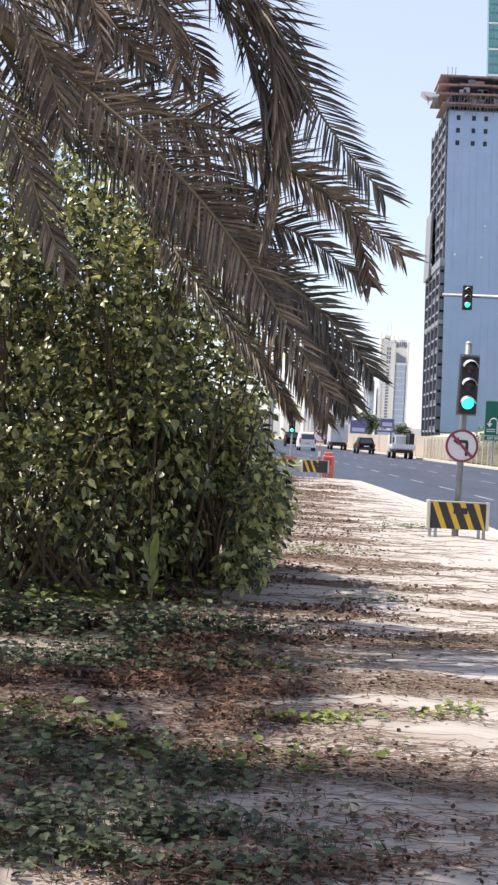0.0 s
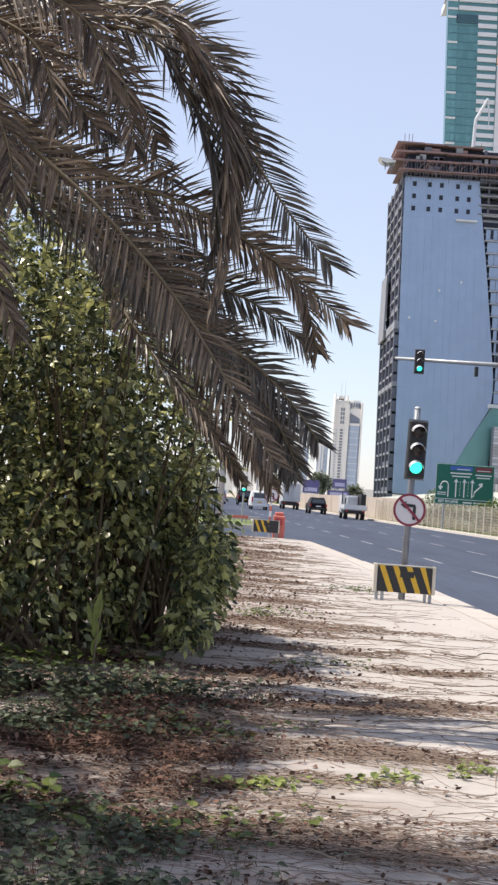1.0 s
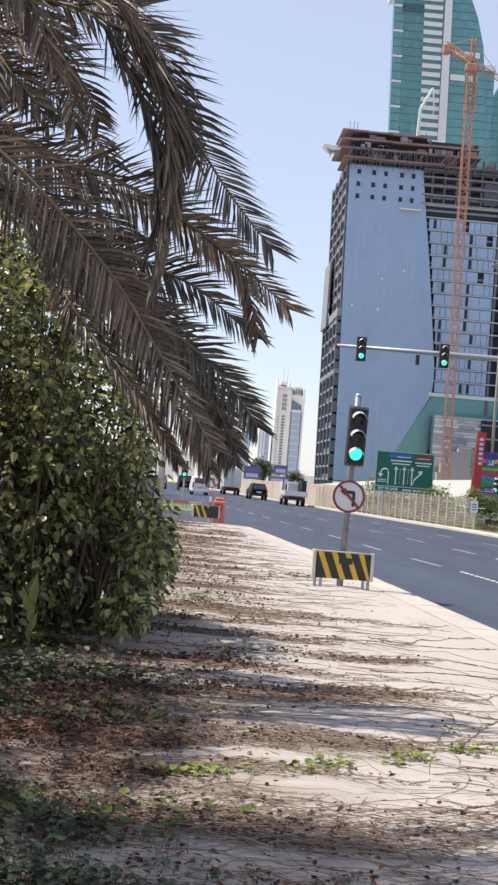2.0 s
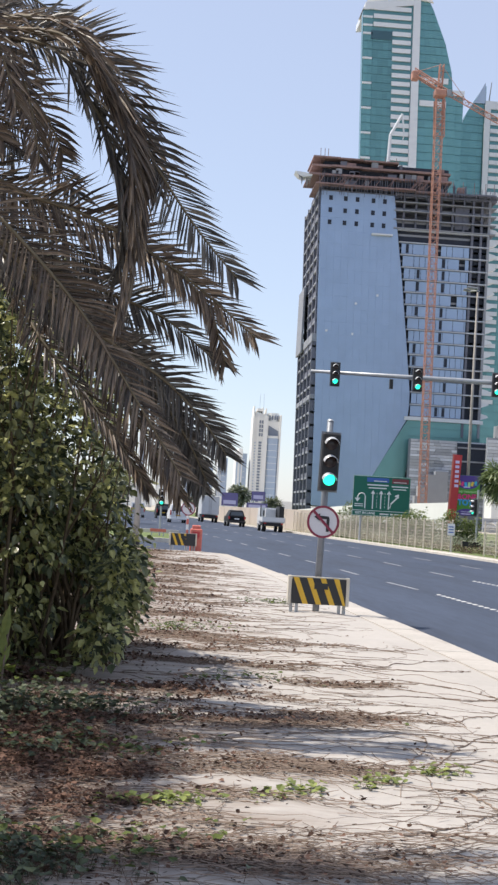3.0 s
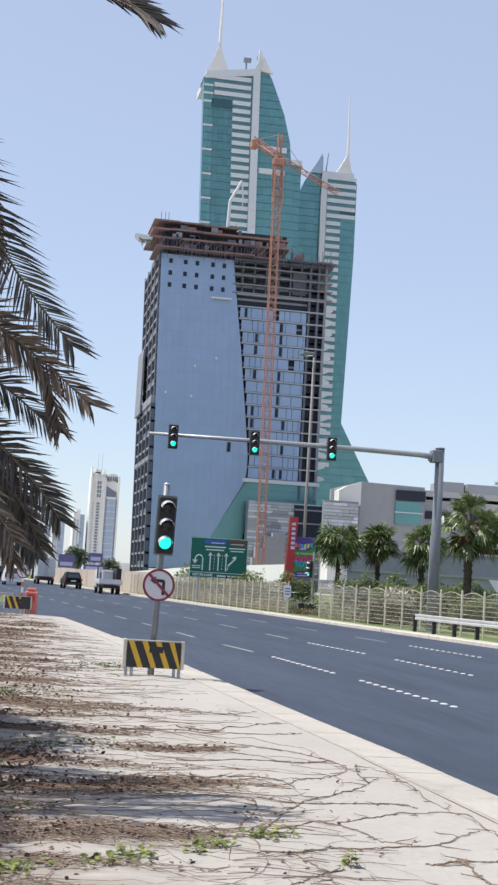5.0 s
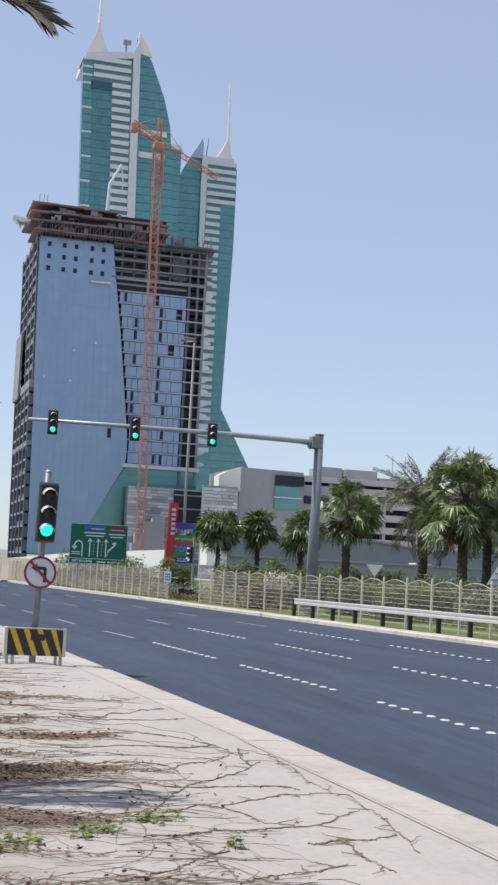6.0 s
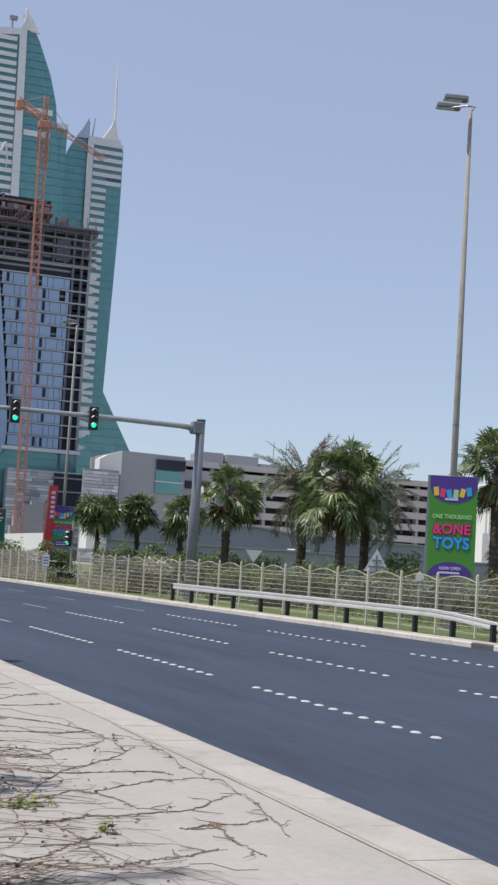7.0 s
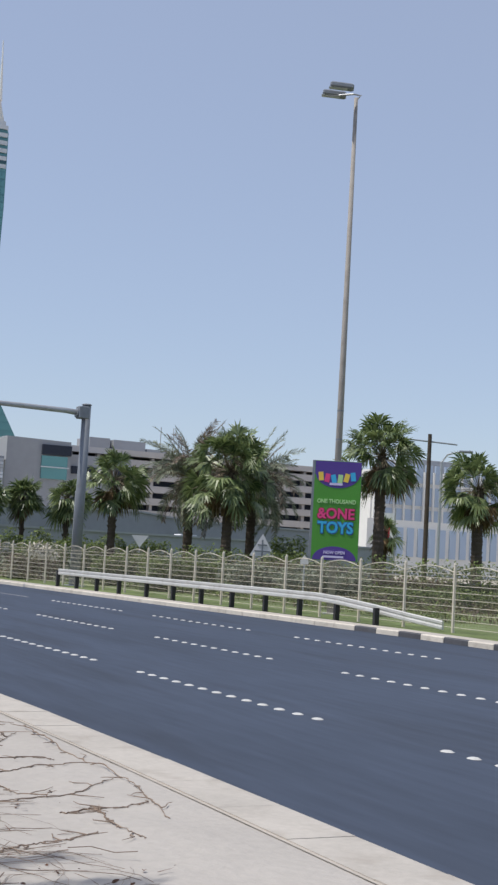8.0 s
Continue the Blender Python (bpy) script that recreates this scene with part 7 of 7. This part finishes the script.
for k in range(8):
    part("deck_band", Geo().box(92.0, 175.6, 309.5, 312.5, 0.8 + 3.05 * k, 2.45 + 3.05 * k), M_DECK, cp, "pale concrete parapet")
for x in np.arange(92, 176, 7.1):
    part("column", Geo().box(x, x + 0.8, 310.2, 312, 0, 24.5), M_DECK, cp)
part("roof_band", Geo().box(91.6, 176, 309, 346, 24.6, 26.0), M_DECK, cp)
for x0, x1, z in ((106.6, 112, 29.2), (113, 121.5, 29.0), (122, 128, 27.4)):
    part("roof_room", Geo().box(x0, x1, 318, 328, 25.8, z), M_RENDER, cp, "grey rooftop plant room")
part("roof_louvre", Geo().box(121.6, 130, 318.5, 326, 26, 26.9), M_GREYWALL, cp)
for x in (126.3, 129.8):
    part("roof_mast", Geo().rod((x, 320, 26), (x, 320, 33.5), 0.12, n=5), M_GALV, cp)

lw = thing("ramp_wall", "long grey ramp wall behind the palms", "wall", pose(0, 0, 0))
part("wall", Geo().prism([(28.5, 0), (60, 0), (60, 4.3), (46.5, 4.5), (42, 5.0), (28.5, 4.75)], 110, 111), M_GREYWALL, lw, "grey rendered wall")
part("coping", Geo().prism([(28.5, 4.75), (42, 5.0), (46.5, 4.5), (60, 4.3), (60, 4.45), (46.5, 4.66), (42, 5.16), (28.5, 4.91)], 109.8, 111.2), M_RENDER, lw)
part("lower_wall", Geo().box(26.2, 62, 100, 101, 0, 3.0), M_GREYWALL, lw)
part("rail_band", Geo().box(26.2, 62, 99.85, 101.1, 2.95, 3.1), M_RENDER, lw)
cv = thing("parked_car", "white parked car half hidden behind the wall", "car", pose(44.0, 104, 2.25))
part("body", Geo().prism([(-1.6, 0), (1.6, 0), (1.65, 0.5), (0.9, 0.65), (0.5, 1.0), (-0.8, 1.0), (-1.2, 0.6), (-1.65, 0.5)], -0.8, 0.8), M_CARWHITE, cv)

rb = thing("office_block", "pale glass office block behind the lamp posts", "building", pose(0, 0, 0))
part("wall", Geo().box(148, 190, 250, 275, 0, 22), M_RENDERW, rb)
for k in range(4):
    for j in range(16):
        part("window", Geo().box(149.2 + 2.5 * j, 150.9 + 2.5 * j, 249.7, 250.2, 4.8 + 5 * k, 8.9 + 5 * k), M_FARB, rb)
for j in range(17):
    part("fin", Geo().box(148.4 + 2.5 * j, 148.8 + 2.5 * j, 249.2, 250.0, 0, 22.3), M_RENDERW, rb)
part("roof_block", Geo().box(160, 176, 255, 270, 22, 25.5), M_RENDER, rb)
rb2 = thing("office_block", "lower white block with a slanting roof line", "building", pose(0, 0, 0))
part("wall", Geo().box(118, 146, 200, 215, 0, 9.5), M_RENDERW, rb2)
for j in range(12):
    part("window", Geo().box(119.5 + 2.2 * j, 120.8 + 2.2 * j, 199.7, 200.2, 3.2, 8.2), M_FARB, rb2)
bn = thing("banner", "white and red banner strip on a slim post", "banner", facing(44.0, 72.0))
part("post", Geo().rod((0.5, 0, -0.1), (0.5, 0, 5.2), 0.05, n=6), M_GALV, bn)
part("cloth", Geo().box(-0.4, 0.45, -0.02, 0.02, 2.2, 4.9), M_WHITE, bn)
part("mark", Geo().box(-0.15, 0.2, -0.03, -0.02, 3.0, 4.2), M_RED, bn)

# ---------------------------------------------------------------- distance along the road
ww = Geo()
run = [(18.7, 192, 2.15), (21.37, 150, 3.0), (24.1, 112, 3.35)]
for (x0, y0, h0), (x1, y1, h1) in zip(run[:-1], run[1:]):
    ww.add([(x0, y0, -0.1), (x1, y1, -0.1), (x1, y1, h1), (x0, y0, h0), (x0 + 0.3, y0, -0.1), (x1 + 0.3, y1, -0.1), (x1 + 0.3, y1, h1), (x0 + 0.3, y0, h0)],
           [(0, 3, 2, 1), (3, 7, 6, 2), (4, 5, 6, 7), (1, 2, 6, 5), (0, 4, 7, 3)])
single("site_wall", ww, M_RENDERW, "long white site wall at the foot of the high-rise", "wall")
bw = thing("roadside_wall", "beige panel wall along the far carriageway", "wall", pose(0, 0, 0))
for k in range(12):
    y0 = 112 + 9 * k
    x0, x1 = along(FAR_EDGE, y0) + 1.3, along(FAR_EDGE, y0 + 8.8) + 1.3
    part("panel", Geo().slab([(x0, y0), (x0 + 0.3, y0), (x1 + 0.3, y0 + 8.8), (x1, y0 + 8.8)], -0.1, 2.0), M_BEIGE, bw)


def far_tower(label, x0, x1, y, h, split, top=(), stripes=5):
    t = thing("distant_tower", label, "tower", pose(0, 0, 0), group="distant towers")
    xs = x0 + (x1 - x0) * split
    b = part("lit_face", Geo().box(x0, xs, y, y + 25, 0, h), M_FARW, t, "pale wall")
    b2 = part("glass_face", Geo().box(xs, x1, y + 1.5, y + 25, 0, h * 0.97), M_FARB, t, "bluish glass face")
    for k in range(stripes):
        x = x0 + (xs - x0) * (k + 0.25) / stripes
        part("window_strip", Geo().box(x, x + (xs - x0) / stripes * 0.3, y - 0.4, y, 4, h - 5), M_FARB, b)
    n = int(h / 4)
    for k in range(1, n):
        part("floor_line", Geo().box(xs + 0.6, x1 - 1.2, y + 1.3, y + 1.5, h * 0.96 * k / n, h * 0.96 * k / n + 0.3), M_FARW, b2)
    for a0, a1, z in top:
        part("roof_room", Geo().box(x0 + (x1 - x0) * a0, x0 + (x1 - x0) * a1, y + 2, y + 20, h - 1, h + z), M_FARW, t)


def crowned_tower(x, y, h):
    """White tower with a window column, a bowed glass bay between piers, an open crown and two aerials."""
    t = thing("distant_tower", "tall white tower with a bowed blue glass bay and roof aerials", "tower", pose(x, y, 0), group="distant towers")
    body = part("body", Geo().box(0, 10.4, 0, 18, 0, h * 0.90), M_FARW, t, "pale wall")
    part("body", Geo().box(10.4, 18.6, 2.2, 18, 0, h * 0.87), M_FARW, t)
    for x0, x1 in ((0.0, 1.3), (3.3, 4.3), (7.4, 10.0)):
        part("pier", Geo().box(x0, x1, -0.9, 0.02, 0, h * 0.91, bev=0.1), M_FARW, body)
    for k in range(22):
        z = h * (0.08 + 0.60 * k / 22)
        part("window", Geo().box(4.75, 6.6, -0.12, 0.02, z, z + h * 0.018), M_FARD, body)
        part("window", Geo().box(1.9, 2.7, -0.10, 0.02, z, z + h * 0.012), M_FARB, body)
    for i in range(2):
        for k in range(4):
            part("window", Geo().box(4.5 + 1.5 * i, 5.6 + 1.5 * i, -0.12, 0.02, h * (0.72 + 0.04 * k), h * (0.75 + 0.04 * k)), M_FARD, body, "dark upper window")
    arc = [(14.3 + 3.9 * math.cos(a), 2.2 - 2.4 * math.sin(a)) for a in np.linspace(math.pi, 0, 13)]
    bay = part("glass_bay", Geo().slab(arc, 0.5, h * 0.71), M_FARB, t, "bowed blue glass bay")
    wide = [(14.3 + 4.15 * math.cos(a), 2.2 - 2.65 * math.sin(a)) for a in np.linspace(math.pi, 0, 13)]
    part("cornice", Geo().slab(wide, h * 0.71, h * 0.73), M_FARW, bay, "white cornice")
    for k in range(1, 12):
        part("floor_line", Geo().slab([(14.3 + 3.96 * math.cos(a), 2.2 - 2.46 * math.sin(a)) for a in np.linspace(math.pi, 0, 13)], h * 0.71 * k / 12, h * 0.71 * k / 12 + 0.25), M_FARW, bay)
    part("upper_glazing", Geo().prism([(10.9, h * 0.735), (17.6, h * 0.735), (17.6, h * 0.78), (10.9, h * 0.83)], 2.0, 2.25), M_FARD, t, "sloping dark glazing")
    part("end_pier", Geo().box(18.2, 19.4, 0.4, 18, 0, h * 0.93, bev=0.1), M_FARW, t)
    crown = part("crown", Geo().box(0.4, 9.6, 1.0, 16, h * 0.89, h * 0.935), M_FARW, t, "open white crown")
    for x0, z1 in ((0.2, 1.0), (1.9, 0.955), (6.0, 0.99), (8.4, 0.985)):
        part("fin", Geo().box(x0, x0 + 0.7, 0.0, 15, h * 0.9, h * z1), M_FARW, crown)
    part("lintel", Geo().box(2.6, 6.8, 0.2, 14, h * 0.955, h * 0.98), M_FARW, crown)
    part("drum", Geo().rod((14.2, 8, h * 0.86), (14.2, 8, h * 0.95), 4.4, 4.0, 20), M_FARW, crown)
    for k in range(4):
        part("opening", Geo().box(11.2 + 1.7 * k, 12.2 + 1.7 * k, 3.2, 5.2, h * 0.885, h * 0.925), M_FARD, crown)
    for x0 in (4.6, 7.2):
        part("aerial", Geo().rod((x0, 8, h * 0.93), (x0, 8, h * 1.13), 0.16, 0.08, 6), M_FARB, crown, "thin roof aerial")


crowned_tower(56.4, 900, 72.0)
far_tower("smaller pale tower beside the tall one", 46.5, 54.0, 900, 41, 0.6, ((0.2, 0.6, 2),), 2)
far_tower("slim bluish distant tower", 36.5, 43.5, 950, 39, 0.35, ((0.1, 0.4, 2),), 2)
far_tower("low distant block behind the palms", 24.0, 33.5, 950, 33, 0.5, (), 2)
far_tower("low distant block at the end of the road", 8.0, 20.0, 980, 24, 0.5, (), 2)
for x0, x1, y0, h in ((-60, -8, 900, 15), (-6, 6, 940, 20), (20, 50, 880, 10), (76, 110, 880, 9)):
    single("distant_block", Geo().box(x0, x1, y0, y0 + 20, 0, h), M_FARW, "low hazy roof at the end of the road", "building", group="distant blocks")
for x, y, w, z0, z1 in ((10.5, 215, 2.6, 2.2, 4.3), (15.2, 217, 2.2, 3.3, 4.8), (14.8, 213, 3.3, 1.7, 2.9)):
    h_ = thing("hoarding", "purple advertising hoarding by the road", "hoarding", facing(x, y), group="purple hoardings")
    part("board", Geo().box(-w / 2, w / 2, 0, 0.2, z0, z1), M_HOARD, h_)
    part("panel", Geo().box(-w / 2 + 0.3, w / 2 - 0.3, -0.03, 0.0, z0 + 0.3, z0 + 0.9), M_LILAC, h_)
    for s in (-1, 1):
        part("leg", Geo().rod((s * w * 0.35, 0.1, -0.1), (s * w * 0.35, 0.1, z0 + 0.2), 0.12, n=6), M_GALV, h_)


def small_tree(label, x, y, h, r, seed):
    q = random.Random(seed)
    t = thing("tree", label, "tree", pose(0, 0, 0))
    part("trunk", Geo().tube([(x, y, -0.1), (x + 0.1, y, h * 0.3), (x, y, h * 0.55)], [0.3, 0.22, 0.12], 7), M_BARK, t)
    g = Geo()
    for k in range(5):
        c = Vector((x + q.uniform(-.6, .6) * r, y + q.uniform(-.5, .5) * r, h * q.uniform(0.5, 0.85)))
        part("limb", Geo().rod((x, y, h * 0.45), c, 0.1, 0.04, 5), M_BARK, t)
        for j in range(320):
            a = Vector((q.gauss(0, 1), q.gauss(0, 1), q.gauss(0, 0.8))).normalized() * r * q.uniform(0.2, 0.6)
            leaf_at(g, c + a, (a + Vector((0, 0, -0.2))).normalized(), Vector((0, 0, 1)), 0.55 * q.uniform(0.6, 1.2), 0.6, 0.2)
    # Grey leaf colour paints the haze over these far trees.
    part("crown", g, M_HEDGE_GREY, t)


small_tree("distant green tree by the road", 12.8, 225, 6.2, 2.0, 91)
small_tree("distant bush at the foot of the high-rise", 19.5, 240, 3.6, 2.0, 92)
small_tree("roadside bush at the end of the road", 6.0, 240, 5.0, 2.6, 93)
small_tree("haze-grey tree behind the traffic island", -4.2, 120, 5.5, 2.4, 94)

# ---------------------------------------------------------------- vehicles on the road, seen from behind
def wheel(parent, x, y, r, w=0.24):
    tyre = part("wheel", Geo().tube([(x - w / 2, y, r), (x - w / 2 + 0.03, y, r), (x + w / 2 - 0.03, y, r), (x + w / 2, y, r)], [r * 0.9, r, r, r * 0.9], 18), M_TYRE, parent, smooth=False)
    part("rim", Geo().rod((x - w / 2 - 0.01, y, r), (x + w / 2 + 0.01, y, r), r * 0.55, n=12), M_CARSILVER, tyre)


def hull(pts, half, taper=0.0, z_t=1.0):
    """Side outline of (y, z) pushed to both sides, narrower above z_t."""
    g = Geo()
    n = len(pts)
    def hw(z):
        return half - taper * max(0, z - z_t)
    v = [(-hw(z), y, z) for y, z in pts] + [(hw(z), y, z) for y, z in pts]
    f = [tuple(range(n)), tuple(range(2 * n - 1, n - 1, -1))] + [(i, i + n, (i + 1) % n + n, (i + 1) % n) for i in range(n)]
    return g.add(v, f)


def heading(x, y, z=ROAD_Z):
    return pose(x, y, z, 0, 0, 3.6)


def box_truck(x, y):
    t = thing("box_truck", "white box truck with an aluminium cargo body", "truck", heading(x, y))
    part("cab", hull([(4.1, 0.5), (6.0, 0.5), (6.05, 1.3), (5.7, 2.3), (4.1, 2.35)], 0.95), M_CARWHITE, t, "white cab")
    b = part("cargo_box", Geo().box(-1.08, 1.08, 0.0, 4.0, 0.95, 3.25, bev=0.04), M_ALU, t, "aluminium cargo box")
    for x0 in (-1.02, 0.03):
        part("door", Geo().box(x0, x0 + 0.99, -0.03, 0.0, 1.0, 3.2), M_ALU, b)
    for x0 in (-0.15, 0.12):
        part("lock_bar", Geo().rod((x0, -0.05, 1.0), (x0, -0.05, 3.2), 0.02, n=6), M_GALV, b)
    part("chassis", Geo().box(-0.9, 0.9, -0.05, 5.6, 0.55, 0.92), M_BLACK, t)
    part("bumper", Geo().box(-1.0, 1.0, -0.12, -0.02, 0.5, 0.68), M_BLACK, t)
    for s in (-1, 1):
        part("tail_light", Geo().box(s * 0.85 - 0.12, s * 0.85 + 0.12, -0.14, -0.1, 0.7, 0.84), M_TAIL, t)
        wheel(t, s * 0.85, 0.9, 0.42, 0.34)
        wheel(t, s * 0.85, 4.9, 0.42)
    return t


def suv(x, y):
    t = thing("suv", "black four-wheel-drive car seen from behind", "car", heading(x, y))
    part("body", hull([(0.05, 0.42), (0.0, 1.05), (0.15, 1.1), (4.3, 1.05), (4.45, 0.8), (4.4, 0.42)], 0.86, 0.12, 0.8), M_CARBLACK, t, "black body")
    part("cabin", hull([(0.12, 1.08), (0.28, 1.45), (0.48, 1.64), (0.8, 1.7), (2.5, 1.68), (3.3, 1.08)], 0.82, 0.32, 1.08), M_CARBLACK, t)
    part("rear_window", Geo().add([(-0.66, 0.125, 1.14), (0.66, 0.125, 1.14), (0.56, 0.30, 1.52), (-0.56, 0.30, 1.52), (-0.66, 0.2, 1.14), (0.66, 0.2, 1.14), (0.56, 0.4, 1.52), (-0.56, 0.4, 1.52)], [(0, 1, 2, 3), (3, 2, 6, 7), (1, 5, 6, 2), (0, 3, 7, 4)]), M_GLASSCAR, t, "dark rear window")
    part("roof_rack", Geo().rod((-0.55, 0.6, 1.74), (-0.55, 2.4, 1.72), 0.025, n=6), M_GALV, t)
    part("roof_rack", Geo().rod((0.55, 0.6, 1.74), (0.55, 2.4, 1.72), 0.025, n=6), M_GALV, t)
    part("bumper", Geo().box(-0.92, 0.92, -0.1, 0.1, 0.4, 0.62, bev=0.03), M_BLACK, t)
    part("plate", Geo().box(-0.26, 0.26, -0.02, 0.01, 0.75, 0.87), M_WHITE, t)
    for s in (-1, 1):
        part("tail_light", Geo().box(s * 0.82 - 0.09, s * 0.82 + 0.09, -0.02, 0.05, 0.78, 1.04), M_TAIL, t)
        wheel(t, s * 0.8, 0.85, 0.37)
        wheel(t, s * 0.8, 3.5, 0.37)
    return t


def flatbed(x, y):
    t = thing("flatbed_truck", "small white flatbed truck with a tall headboard", "truck", heading(x, y))
    part("cab", hull([(3.0, 0.55), (4.5, 0.55), (4.55, 1.2), (4.1, 2.05), (3.0, 2.1)], 0.85), M_CARWHITE, t, "white cab")
    part("rear_window", Geo().box(-0.55, 0.55, 2.96, 3.0, 1.35, 1.85), M_GLASSCAR, t)
    bed = part("bed", Geo().box(-0.98, 0.98, 0.0, 2.9, 0.82, 0.92), M_CARSILVER, t, "flat steel bed")
    part("tailboard", Geo().box(-0.98, 0.98, -0.03, 0.0, 0.9, 1.28), M_CARWHITE, bed)
    for s in (-1, 1):
        part("sideboard", Geo().box(s * 0.98 - 0.02, s * 0.98 + 0.02, 0, 2.9, 0.9, 1.28), M_CARWHITE, bed)
        part("headboard_post", Geo().box(s * 0.8 - 0.04, s * 0.8 + 0.04, 2.8, 2.88, 0.9, 2.3), M_BLACK, bed)
        part("tail_light", Geo().box(s * 0.75 - 0.1, s * 0.75 + 0.1, -0.06, -0.02, 0.68, 0.8), M_TAIL, t)
        wheel(t, s * 0.75, 0.75, 0.36, 0.34)
        wheel(t, s * 0.75, 3.7, 0.36)
    part("cargo", Geo().box(-0.45, 0.5, 2.2, 2.8, 0.93, 2.0, bev=0.03), M_ALU, bed, "pale crate behind the cab")
    part("dark_panel", Geo().box(0.55, 0.98, 0.6, 2.6, 0.95, 2.25), M_BLACK, bed, "dark upright boards")
    part("chassis", Geo().box(-0.75, 0.75, -0.02, 4.3, 0.5, 0.8), M_BLACK, t)
    return t


def minivan(x, y, mat=None, label="white minivan seen from behind"):
    t = thing("minivan", label, "van", heading(x, y))
    part("body", hull([(0.05, 0.4), (0.0, 1.1), (0.25, 1.85), (0.5, 1.95), (3.2, 1.92), (4.1, 1.15), (4.6, 0.95), (4.6, 0.4)], 0.88, 0.12, 1.0), mat or M_CARWHITE, t)
    part("rear_window", Geo().add([(-0.68, 0.015, 1.2), (0.68, 0.015, 1.2), (0.62, 0.185, 1.74), (-0.62, 0.185, 1.74), (-0.68, 0.1, 1.2), (0.68, 0.1, 1.2), (0.62, 0.3, 1.74), (-0.62, 0.3, 1.74)], [(0, 1, 2, 3), (3, 2, 6, 7), (1, 5, 6, 2), (0, 3, 7, 4)]), M_GLASSCAR, t, "dark rear window")
    part("bumper", Geo().box(-0.88, 0.88, -0.08, 0.1, 0.35, 0.55, bev=0.03), mat or M_CARWHITE, t)
    part("plate", Geo().box(-0.25, 0.25, -0.02, 0.03, 0.72, 0.84), M_YELLOW, t)
    for s in (-1, 1):
        part("tail_light", Geo().box(s * 0.8 - 0.07, s * 0.8 + 0.07, -0.02, 0.08, 0.8, 1.3), M_TAIL, t)
        wheel(t, s * 0.76, 0.8, 0.32, 0.2)
        wheel(t, s * 0.76, 3.6, 0.32, 0.2)
    return t


box_truck(5.75, 165.0)
suv(7.6, 138.0)
flatbed(9.65, 117.0)
minivan(1.6, 140.0)
minivan(-3.2, 172.0, M_CARSILVER, "silver minivan on the far side of the junction")
minivan(0.0, 178.0, M_CARBLACK, "dark minivan queueing at the junction")
minivan(-6.6, 150.0, M_CARWHITE, "white minivan waiting beyond the island")
